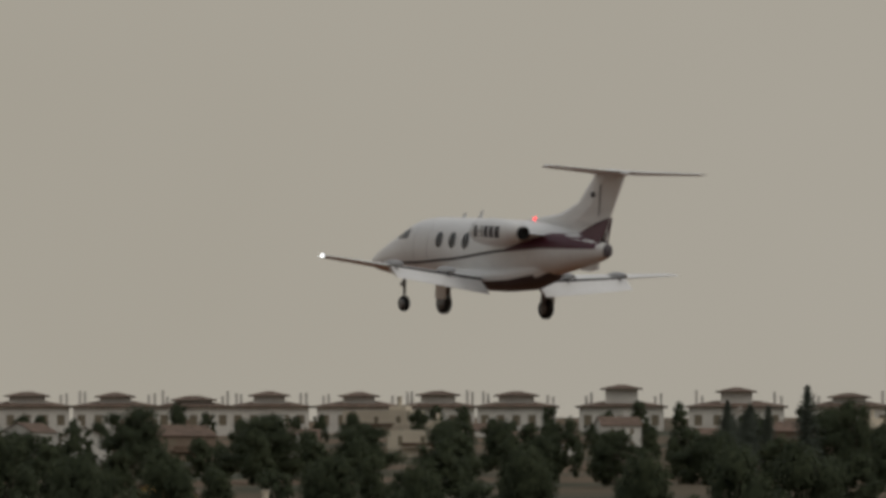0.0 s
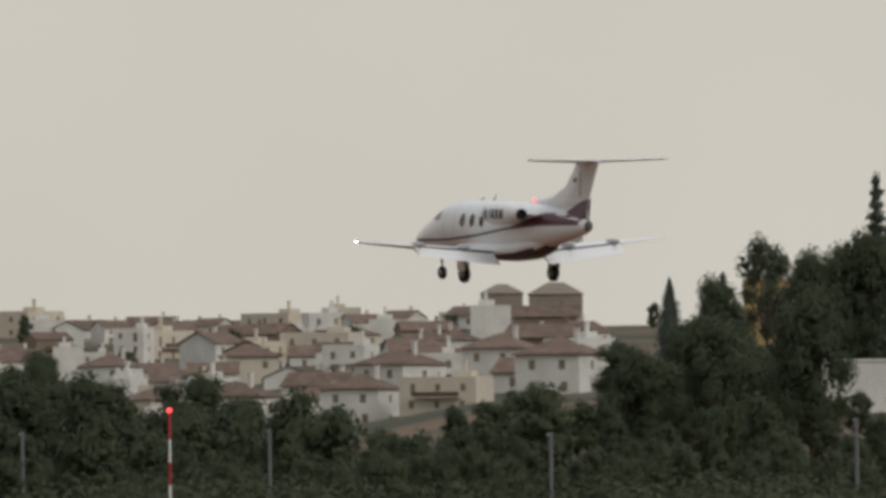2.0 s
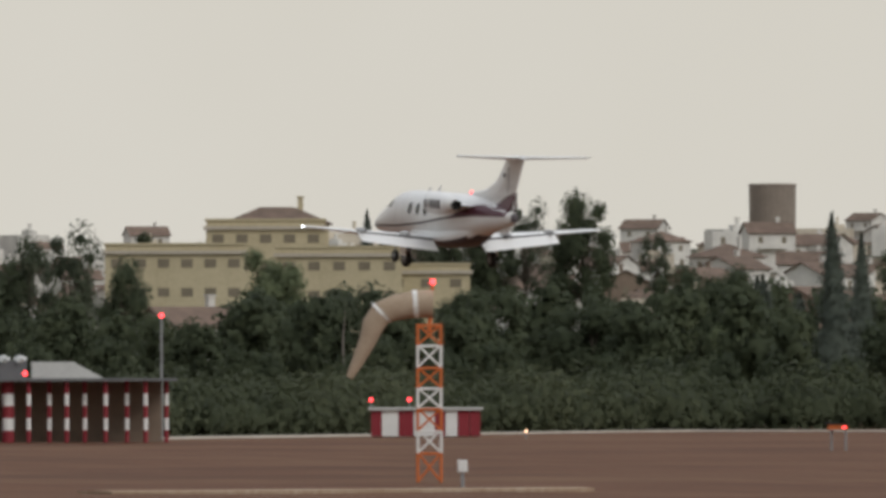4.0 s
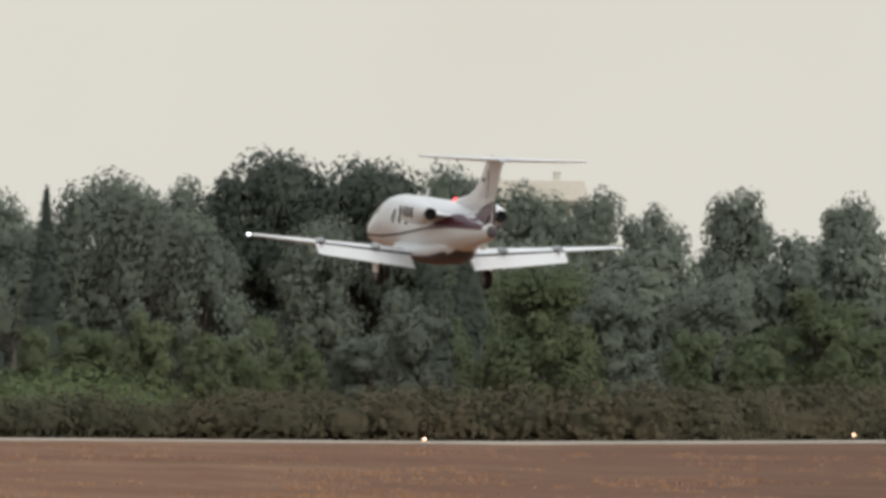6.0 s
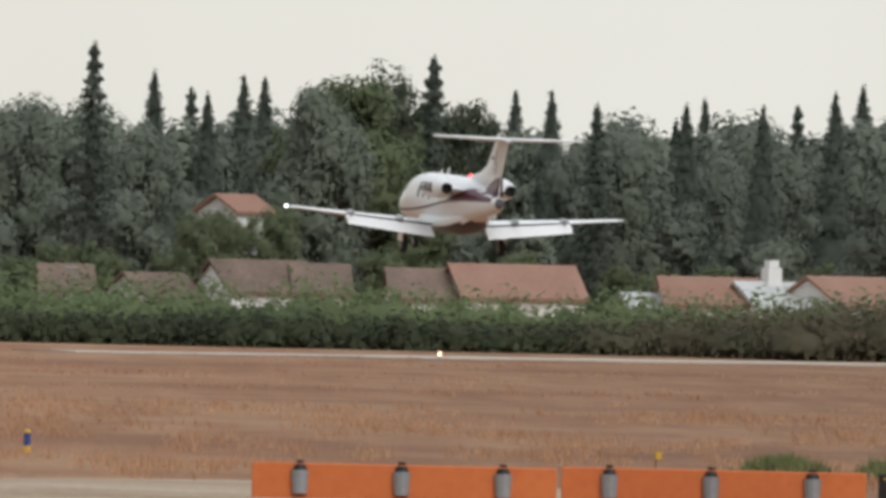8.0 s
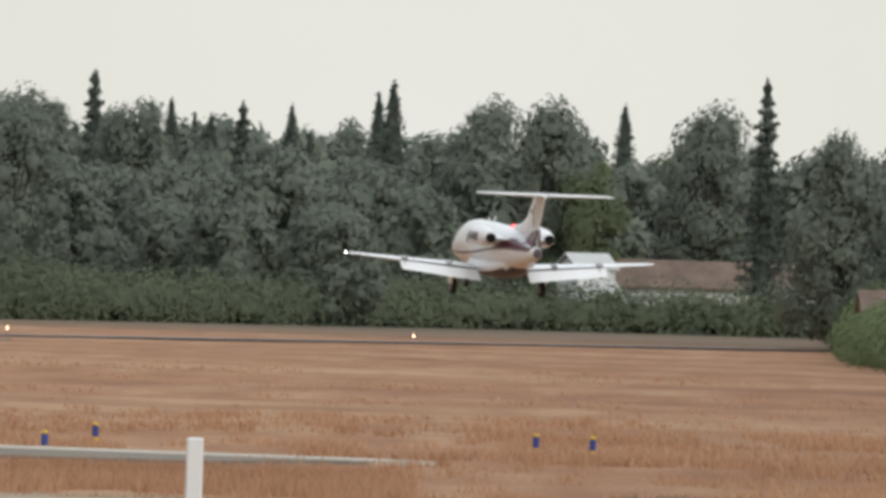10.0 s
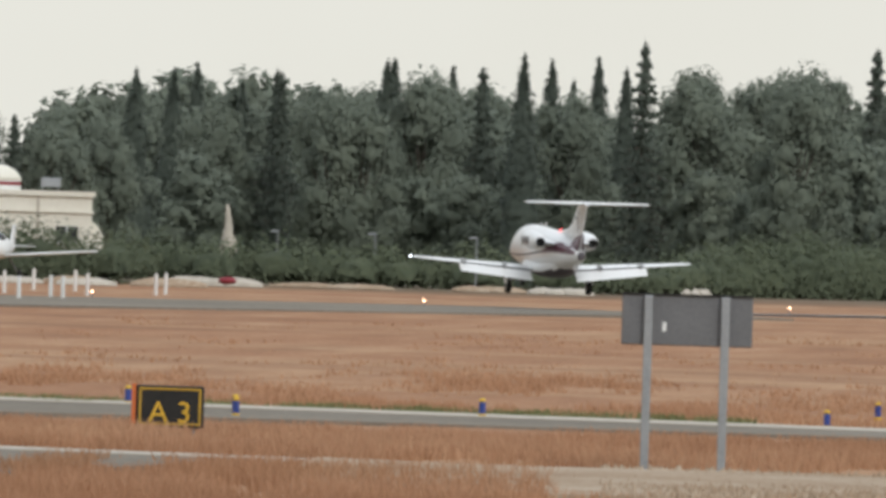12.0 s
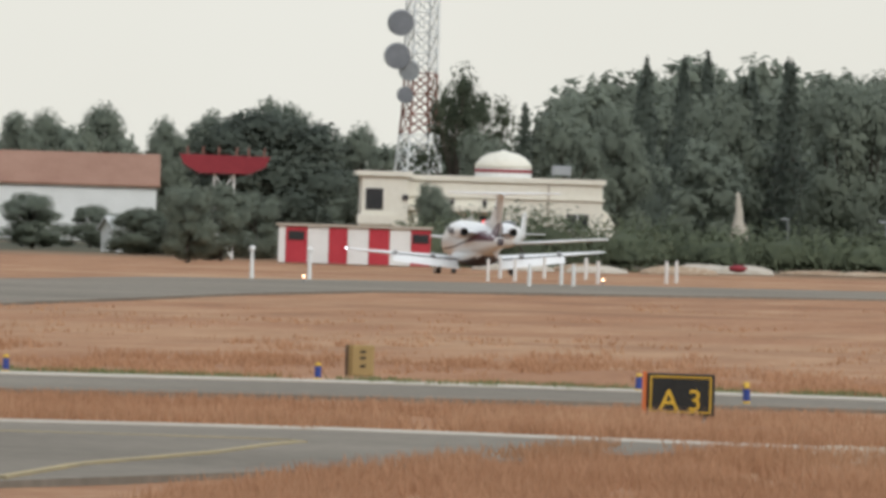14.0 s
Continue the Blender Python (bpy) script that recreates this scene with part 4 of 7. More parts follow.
plant("broad", (6.6, 1720, 16.1, 6.9), (6.45, 1789, 16.6, 5.8), (6.29, 1686, 19.5, 8.2), (6.03, 1754, 18.7, 8.5), (5.6, 1651, 19.9, 14.6), (5.33, 1720, 18.7, 5.5), (5.04, 1686, 15.6, 7.5), (4.79, 1754, 17.4, 6.4), (5.76, 1686, 16.5, 10.2))
plant("spruce", (6.96, 1720, 13.5, 4.2))
plant("cypress", (7.18, 1789, 12.3, 2.6))
plant("broad", (7.03, 1104, 12.4, 7.1), (6.85, 1150, 10.2, 9.3), (7.29, 1196, 8.5, 7.2), (4.74, 1127, 12.7, 10.0), (5.66, 1104, 2.8, 7.1), (5.03, 1150, 2.5, 3.7), (6.75, 1196, 8.9, 7.2), (6.61, 1127, 14.0, 5.5))
plant("palm", (5.94, 1173, 15.0, 3.3))
plant("spruce", (6.33, 1440, 24.6, 3.5))
plant("eucalypt", (6.78, 1500, 18.7, 5.4))
plant("cypress", (7.17, 1560, 13.1, 2.4))
plant("broad", (6.96, 1470, 14.3, 4.7), (6.61, 1530, 16.4, 4.9), (6.47, 1440, 17.1, 4.6), (7.38, 1500, 7.1, 6.7), (7.03, 1560, 9.0, 9.4), (6.73, 1470, 6.5, 9.5), (9.8, 1530, 11.0, 6.2), (6.36, 1440, 18.8, 4.6))
plant("eucalypt", (10.1, 1536, 20.8, 5.0))
plant("broad", (10.18, 1600, 14.0, 3.9), (9.74, 1664, 10.5, 7.4), (9.86, 1568, 10.0, 5.1), (10.14, 1632, 12.0, 8.6))
plant("cypress", (11.96, 912, 12.8, 1.5), (11.86, 950, 11.8, 1.3), (12.28, 988, 9.2, 1.9), (12.12, 931, 7.7, 1.7), (11.55, 969, 12.5, 1.2), (11.41, 912, 12.3, 2.2), (11.29, 950, 13.4, 2.7), (11.2, 988, 13.4, 2.4), (11.13, 931, 13.9, 2.1), (11.03, 969, 12.8, 1.8), (10.93, 912, 9.6, 1.5), (10.65, 950, 10.8, 1.5), (10.59, 988, 10.8, 1.4))
plant("broad", (11.66, 931, 11.4, 3.8), (11.46, 969, 11.3, 4.3), (11.25, 912, 10.8, 4.0), (11.3, 950, 9.6, 4.6), (11.09, 988, 10.6, 3.6))
plant("broad", (10.19, 960, 11.3, 7.7), (9.91, 1000, 11.6, 8.1), (10.35, 1040, 10.7, 8.4), (9.49, 980, 11.0, 7.9), (9.15, 1020, 10.8, 9.0), (10.54, 960, 7.9, 5.8), (9.68, 1000, 10.3, 7.3), (10.84, 1040, 7.9, 5.0), (8.94, 980, 9.3, 5.9))
plant("olive", (12.36, 1020, 8.2, 5.3), (12.48, 960, 6.8, 3.9))
plant("broad", (12.99, 1632, 17.1, 7.2), (13.54, 1768, 15.1, 5.0), (13.76, 1734, 13.3, 2.8), (13.38, 1700, 14.8, 3.4))
plant("eucalypt", (13.23, 1700, 16.1, 4.1), (13.66, 1666, 15.4, 2.7), (12.7, 1768, 12.0, 4.3))
plant("cypress", (13.88, 1632, 15.0, 1.2))
plant("cypress", (12.26, 912, 8.8, 1.8), (12.1, 969, 7.9, 2.3))
plant("broad", (12.45, 950, 9.4, 5.4), (12.61, 988, 10.0, 2.4), (12.96, 912, 7.3, 7.4), (13.49, 950, 8.3, 4.6), (13.12, 988, 6.9, 5.6), (12.75, 969, 6.4, 4.7))
plant("olive", (12.38, 931, 6.6, 3.8))
plant("palm", (13.97, 931, 8.6, 2.6))
plant("eucalypt", (15.09, 1056, 13.9, 6.8), (15.26, 1100, 13.9, 4.0))
plant("broad", (14.87, 1144, 11.6, 3.2), (14.09, 1056, 7.9, 8.5), (13.46, 1100, 9.4, 6.2), (12.38, 1144, 11.0, 5.1), (13.19, 1078, 7.6, 7.0), (15.15, 1122, 6.9, 13.6), (14.69, 1056, 5.4, 8.5), (15.36, 1100, 11.7, 5.3), (13.76, 1144, 6.9, 7.4), (15.66, 1078, 10.3, 8.7), (16.07, 1122, 12.3, 9.0), (16.42, 1056, 10.6, 9.4))
plant("olive", (14.27, 1078, 12.4, 7.0))
plant("palm", (14.01, 1122, 10.2, 2.7))
plant("cypress", (22.45, 672, 13.9, 1.6), (22.15, 700, 10.9, 0.7), (21.17, 700, 12.8, 0.7), (20.92, 686, 11.1, 0.7))
plant("spruce", (22.04, 728, 14.2, 1.8), (21.75, 714, 11.7, 1.7), (21.32, 672, 11.2, 1.4))
plant("araucaria", (21.48, 686, 16.2, 2.5))
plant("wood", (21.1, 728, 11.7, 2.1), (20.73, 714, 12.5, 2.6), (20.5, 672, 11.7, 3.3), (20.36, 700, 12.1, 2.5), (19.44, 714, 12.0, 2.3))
plant("dome", (19.98, 690, 13.4, 8.6), (19.6, 686, 13.0, 8.4))
plant("wood", (19.25, 1056, 17.8, 2.1), (18.93, 1144, 17.2, 2.8), (18.7, 1078, 16.1, 3.5), (18.44, 1122, 15.3, 5.4), (18.1, 1056, 16.0, 5.1), (17.63, 1100, 16.1, 7.1))
plant("spruce", (19.09, 1100, 18.7, 2.7))
plant("cypress", (19.31, 614, 10.2, 0.5), (19.18, 640, 10.5, 0.7))
plant("wood", (19.83, 666, 9.8, 5.4), (20.27, 627, 9.9, 3.8), (19.59, 627, 4.2, 4.0), (19.41, 614, 6.2, 3.7), (18.6, 640, 6.7, 5.2), (18.21, 666, 7.1, 5.9))
plant("olive", (19.13, 653, 7.7, 5.8), (18.88, 614, 7.8, 5.5), (20.75, 640, 4.8, 4.4), (20.33, 666, 4.7, 4.8), (20.05, 653, 5.2, 3.2), (17.74, 627, 6.7, 5.6))
plant("tall", (22.11, 662, 10.0, 4.0), (21.89, 690, 10.3, 4.2), (21.69, 718, 10.9, 4.3), (21.25, 676, 10.3, 3.5), (21.04, 704, 10.0, 3.7), (22.34, 662, 10.0, 3.5), (21.44, 690, 10.1, 3.3), (20.82, 718, 9.9, 3.5))
plant("cypress", (22.36, 672, 10.8, 1.1), (22.16, 700, 11.0, 0.7), (22.72, 728, 12.8, 1.2), (22.86, 686, 11.9, 1.2), (23.15, 672, 11.0, 0.7), (23.38, 728, 11.9, 1.0), (23.45, 686, 11.2, 1.2), (23.51, 714, 10.7, 0.6), (24.02, 700, 11.8, 1.1), (24.17, 728, 12.1, 1.5))
plant("spruce", (23.01, 714, 11.8, 1.2), (23.83, 672, 11.2, 1.9), (24.5, 714, 13.9, 1.4))
plant("wood", (23.23, 700, 10.5, 1.4), (24.86, 700, 12.2, 3.7))
plant("eucalypt", (24.35, 686, 12.2, 1.9), (24.7, 672, 12.9, 1.6))
plant("wood", (24.98, 662, 11.7, 1.6), (23.66, 718, 10.4, 2.3), (23.73, 676, 10.0, 1.6), (21.88, 662, 10.5, 1.3), (23.89, 690, 9.5, 3.3), (24.23, 718, 10.3, 3.5), (23.08, 676, 9.6, 3.3), (22.82, 704, 9.6, 3.4), (22.62, 662, 9.0, 3.2), (23.33, 690, 9.1, 3.3), (24.03, 718, 10.0, 3.5))
plant("olive", (24.51, 690, 10.5, 4.5))
plant("spruce", (21.72, 704, 11.6, 1.7))
plant("spruce", (25.89, 672, 13.7, 1.4), (25.49, 728, 12.2, 1.5), (24.5, 672, 13.3, 1.4))
plant("cypress", (25.62, 700, 12.4, 0.6), (25.42, 686, 11.2, 0.8), (25.28, 714, 12.4, 1.0), (25.18, 672, 11.8, 0.7))
plant("wood", (26.2, 700, 11.3, 2.3), (25.98, 728, 11.5, 1.8), (26.18, 728, 10.3, 2.6), (25.69, 686, 10.0, 3.3), (25.39, 714, 10.4, 3.5), (25.16, 672, 9.8, 3.3))
plant("round", (24.84, 668, 12.3, 9.4))
plant("eucalypt", (24.69, 714, 13.5, 1.4), (24.36, 700, 12.2, 1.7))
plant("wood", (26.19, 691, 11.1, 2.5), (26.44, 720, 11.2, 2.6), (26.63, 749, 10.9, 1.8), (26.86, 706, 11.2, 2.6))
plant("spruce", (27.17, 893, 16.4, 2.2), (29.31, 893, 13.9, 1.6))
plant("wood", (27.39, 930, 15.3, 4.1), (28.03, 911, 14.9, 5.1), (28.33, 949, 15.4, 5.0), (28.88, 967, 13.8, 1.9), (29.77, 893, 13.9, 1.4))
plant("cypress", (27.74, 967, 15.0, 2.3), (28.7, 893, 15.1, 2.5), (28.76, 930, 14.8, 1.5), (29.04, 911, 11.9, 0.9), (29.11, 949, 14.1, 1.5), (29.44, 930, 13.1, 0.9), (29.51, 967, 13.5, 1.0), (29.6, 911, 13.8, 1.5), (29.7, 949, 14.1, 1.5))
plant("spruce", (29.92, 907, 15.8, 2.2))
plant("wood", (30.15, 945, 15.2, 3.0), (30.31, 983, 15.0, 4.8), (30.68, 926, 14.5, 4.1), (28.23, 945, 11.4, 6.1), (28.55, 983, 12.4, 5.9), (28.83, 926, 11.0, 5.6), (29.15, 964, 10.7, 5.8), (29.5, 907, 11.2, 5.1), (29.85, 945, 12.9, 5.0), (27.26, 983, 13.1, 6.3))
plant("olive", (27.53, 964, 12.7, 6.2), (27.88, 907, 11.3, 5.9))
plant("spruce", (30.87, 816, 14.6, 1.3), (31.53, 850, 13.2, 1.4), (32.35, 816, 12.1, 1.6))
plant("cypress", (30.94, 850, 13.1, 1.4), (31.06, 884, 14.1, 1.1), (31.17, 833, 12.1, 1.0), (31.27, 867, 13.7, 1.0), (31.36, 816, 13.4, 1.5), (31.65, 884, 13.3, 1.4), (31.9, 867, 13.4, 2.4))
plant("wood", (31.77, 833, 12.9, 3.0), (32.16, 850, 11.7, 3.1), (32.02, 884, 12.3, 2.1), (30.66, 833, 13.2, 3.0), (30.42, 867, 13.2, 2.1), (30.24, 816, 13.0, 3.3))
plant("cypress", (32.95, 806, 11.8, 0.8), (32.79, 840, 12.2, 0.9), (32.7, 874, 12.9, 1.8), (32.5, 857, 11.6, 1.4), (31.91, 840, 13.1, 2.0), (32.51, 857, 10.6, 2.1))
plant("spruce", (32.37, 823, 12.4, 2.0))
plant("wood", (32.14, 806, 11.0, 2.6), (32.88, 874, 11.3, 4.2), (32.62, 823, 10.6, 4.3), (32.3, 857, 11.0, 4.5), (32.02, 806, 10.7, 3.9), (31.75, 840, 12.2, 4.4), (31.47, 874, 12.3, 4.6), (31.17, 823, 11.6, 4.3))
plant("wood", (35.52, 912, 8.3, 2.9), (35.4, 950, 8.7, 3.4), (35.15, 988, 9.4, 4.8), (34.91, 931, 8.3, 3.0), (34.73, 969, 9.1, 3.5), (34.43, 912, 9.7, 4.8), (34.11, 950, 8.4, 3.1), (33.28, 988, 10.0, 4.4), (33.09, 931, 10.7, 2.3), (35.77, 969, 8.2, 4.7), (36.05, 912, 8.2, 4.4), (36.32, 950, 7.8, 4.6))
plant("dome", (34.49, 739, 8.0, 10.4))
plant("eucalypt", (33.72, 770, 10.9, 4.7))
plant("spruce", (33.44, 801, 9.1, 1.3))
plant("wood", (33.25, 755, 8.2, 4.6), (33.05, 785, 9.1, 3.8), (34.97, 739, 2.5, 4.2), (34.6, 770, 2.5, 5.0), (34.28, 801, 4.8, 3.9), (33.6, 755, 7.2, 3.7), (34.79, 785, 3.7, 3.5), (35.02, 739, 2.5, 2.7), (35.44, 770, 3.1, 4.3), (35.2, 801, 2.5, 4.5))
plant("broad", (6.05, 998, 9.2, 8.9), (5.61, 1040, 9.2, 10.1), (5.08, 1082, 9.1, 10.5), (4.11, 1019, 9.6, 9.9), (3.87, 1061, 8.3, 8.6), (4.89, 998, 8.7, 8.1), (2.74, 1040, 5.7, 6.7), (2.57, 1082, 5.1, 6.1), (3.11, 1019, 6.0, 4.9))
plant("broad", (3.46, 1440, 4.6, 3.5), (3.3, 1500, 3.5, 4.8), (3.11, 1560, 2.7, 4.4), (2.93, 1470, 3.9, 4.1), (2.81, 1530, 3.1, 4.9))
plant("olive", (25.46, 645, 5.6, 2.8), (25.36, 648, 5.9, 2.8), (25.25, 650, 5.5, 2.8), (25.12, 652, 6.0, 3.0))
plant("wood", (34.8, 675, 3.7, 3.0), (34.66, 703, 4.0, 3.4), (34.52, 731, 3.6, 3.2))
plant("eucalypt", (33.73, 826, 10.9, 3.3), (33.59, 860, 10.8, 3.8))
plant("wood", (33.81, 714, 4.3, 1.8), (33.76, 717, 3.6, 1.5))
fill_rng = random.Random(9)


def wood(kind, b0, b1, d0, d1, h0, h1, count, label="dense stand of far trees"):
    """A stand of trees scattered between two bearings and two distances, joined into one mesh."""
    shapes = [[c for c in t.children if c.name.startswith("crown")][0].data for t in SHAPES[kind]]
    keep, grow = (3, 1.6) if d1 < 900 else (5, 2.0)
    data = []
    for me in shapes:
        co, lie = np.empty(len(me.vertices) * 3, np.float32), np.empty(len(me.vertices) * 3, np.float32)
        me.vertices.foreach_get("co", co)
        me.attributes["custom_normal"].data.foreach_get("vector", lie)
        tri = np.empty(len(me.polygons) * 3, np.int32)
        me.loops.foreach_get("vertex_index", tri)
        tri = tri.reshape(-1, 3)
        co, lie = co.reshape(-1, 3), lie.reshape(-1, 3)
        single = np.bincount(tri.ravel(), minlength=len(co))[tri[:, 0]] == 1
        sprays, inner = tri[single][::keep], tri[~single]
        corners = co[sprays]
        middle = corners.mean(1, keepdims=True)
        flat = np.concatenate((co[inner].reshape(-1, 3), (middle + (corners - middle) * grow).reshape(-1, 3)))
        data.append((flat, np.concatenate((lie[inner].reshape(-1, 3), lie[sprays].reshape(-1, 3)))))
    verts, lies = [], []
    for i in range(count):
        b = b0 + (b1 - b0) * (i + fill_rng.random()) / count
        d, h = fill_rng.uniform(d0, d1), fill_rng.uniform(h0, h1)
        w = h * fill_rng.uniform(0.6, 0.85) / NATURAL[kind]
        a = fill_rng.uniform(0, 6.28)
        co, lie = data[i % len(data)]
        c, s = math.cos(a), math.sin(a)
        o = stand(b, d, -0.1)
        verts.append(np.stack(((co[:, 0] * c - co[:, 1] * s) * w + o.x, (co[:, 0] * s + co[:, 1] * c) * w + o.y, co[:, 2] * (h / 10) + o.z), 1))
        lies.append(np.stack((lie[:, 0] * c - lie[:, 1] * s, lie[:, 0] * s + lie[:, 1] * c, lie[:, 2]), 1))
    verts = np.concatenate(verts)
    me = foliage_mesh("woodland", verts, np.concatenate(lies), np.arange(len(verts)).reshape(-1, 3), shapes[0].materials[0])
    tagged(new("woodland", me), label, "woodland", kind="stuff")


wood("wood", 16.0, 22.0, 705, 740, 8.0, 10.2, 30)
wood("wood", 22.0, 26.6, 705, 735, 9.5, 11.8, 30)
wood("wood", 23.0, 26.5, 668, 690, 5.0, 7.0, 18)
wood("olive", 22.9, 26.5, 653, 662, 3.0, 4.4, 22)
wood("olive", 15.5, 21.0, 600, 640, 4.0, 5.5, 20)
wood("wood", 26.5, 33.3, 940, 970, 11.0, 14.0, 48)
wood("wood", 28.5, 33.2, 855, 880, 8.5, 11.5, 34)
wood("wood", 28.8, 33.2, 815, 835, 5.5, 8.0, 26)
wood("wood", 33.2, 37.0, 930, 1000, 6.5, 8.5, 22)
wood("broad", 1.8, 9.0, 850, 1000, 3.5, 5.5, 56)
wood("broad", 3.2, 9.2, 830, 890, 4.0, 5.6, 44)
wood("broad", 3.5, 8.6, 1010, 1300, 4.0, 6.5, 60)
wood("broad", -2.2, 2.6, 1150, 1350, 6.0, 9.5, 24)
wood("broad", -2.2, 2.6, 1500, 2000, 6.0, 9.0, 44)
wood("broad", 7.6, 16.5, 850, 1000, 6.0, 9.2, 64)
wood("broad", 3.0, 16.0, 760, 830, 3.5, 5.0, 40)
wood("broad", -2.2, 2.6, 2050, 2380, 4.0, 6.5, 46)
wood("broad", -1.0, 1.8, 1700, 2500, 5.0, 8.0, 18)
wood("broad", 3.0, 16.0, 1900, 2700, 4.0, 7.0, 30)
hedge("scrub_belt", "dark green and rusty scrub along the far side of the runway", [(1.5, 700, 0.9), (7.5, 690, 1.0), (12.4, 700, 1.0), (14.0, 660, 0.95), (16.4, 615, 1.0)], 3.2, 8, M["scrub_green"], 3, 0.26)
hedge("rusty_scrub_belt", "rust-brown scrub in front of the wood", [(16.2, 612, 1.0), (18.5, 545, 1.0), (22.6, 535, 1.0), (24.4, 540, 0.5)], 2.2, 6, M["scrub"], 4, 0.2, 10.0)
hedge("reed_belt", "bright green reeds behind the runway", [(20.5, 585, 0.8), (23.0, 560, 0.9), (25.0, 548, 1.0), (26.4, 548, 1.0), (26.6, 600, 0.95), (26.66, 720, 1.0), (26.68, 845, 1.05)], 3.0, 8, M["hedge"], 5, 0.2)
hedge("low_scrub_belt", "low dark scrub at the foot of the reeds", [(22.5, 545, 0.9), (24.5, 538, 1.0), (26.45, 538, 1.0)], 1.5, 2, M["scrub_green"], 6, 0.2, 10.0)
hedge("long_hedge", "long clipped green hedge behind the runway", [(26.6, 850, 1.05), (28.4, 836, 1.0), (30.7, 765, 1.0), (31.3, 760, 0.95)], 3.2, 3, M["clipped"], 7, 0.22)
hedge("second_hedge", "long clipped green hedge beside the wood", [(31.45, 762, 1.05), (32.2, 768, 1.0), (33.1, 772, 1.0)], 2.8, 3, M["clipped"], 8, 0.22)
hedge("building_hedge", "clipped green hedge before the cream building", [(33.02, 714, 1.0), (33.5, 711, 1.05), (33.92, 709, 0.95)], 2.9, 2, M["clipped"], 15, 0.2, 7.0)
hedge("garden_shrubs", "dark shrubs in front of the cream building", [(33.5, 735, 0.7), (33.9, 730, 0.9), (34.1, 728, 1.1)], 2.4, 2, M["scrub_green"], 10, 0.18)


# ---------------------------------------------------------------- houses
def prism_roof(bm, w, d, z, rise, over=0.35, thick=0.16):
    """A gabled roof, its ridge along x."""
    x, y = w / 2 + over, d / 2 + over
    for s in (1, -1):
        drop = rise * over / (d / 2)
        a = [(-x, s * y, z - drop), (x, s * y, z - drop), (x, 0, z + rise), (-x, 0, z + rise)]
        lo = [bm.verts.new(p) for p in a]
        hi = [bm.verts.new((p[0], p[1], p[2] + thick)) for p in a]
        bm.faces.new(lo)
        bm.faces.new(hi)
        for i in range(4):
            j = (i + 1) % 4
            bm.faces.new((lo[i], lo[j], hi[j], hi[i]))
    bmesh.ops.recalc_face_normals(bm, faces=bm.faces)
    return bm


def hip_roof(bm, w, d, z, rise, over=0.4):
    x, y, k = w / 2 + over, d / 2 + over, max(0.3, (w - d) / 2 + 0.3)
    lo = [bm.verts.new(p) for p in ((-x, -y, z), (x, -y, z), (x, y, z), (-x, y, z))]
    up = [bm.verts.new(p) for p in ((-x, -y, z + 0.14), (x, -y, z + 0.14), (x, y, z + 0.14), (-x, y, z + 0.14))]
    r = [bm.verts.new((-k, 0, z + rise)), bm.verts.new((k, 0, z + rise))]
    bm.faces.new(lo)
    for i in range(4):
        bm.faces.new((lo[i], lo[(i + 1) % 4], up[(i + 1) % 4], up[i]))
    for q in ((up[0], up[1], r[1], r[0]), (up[1], up[2], r[1]), (up[2], up[3], r[0], r[1]), (up[3], up[0], r[0])):
        bm.faces.new(q)
    bmesh.ops.recalc_face_normals(bm, faces=bm.faces)
    return bm


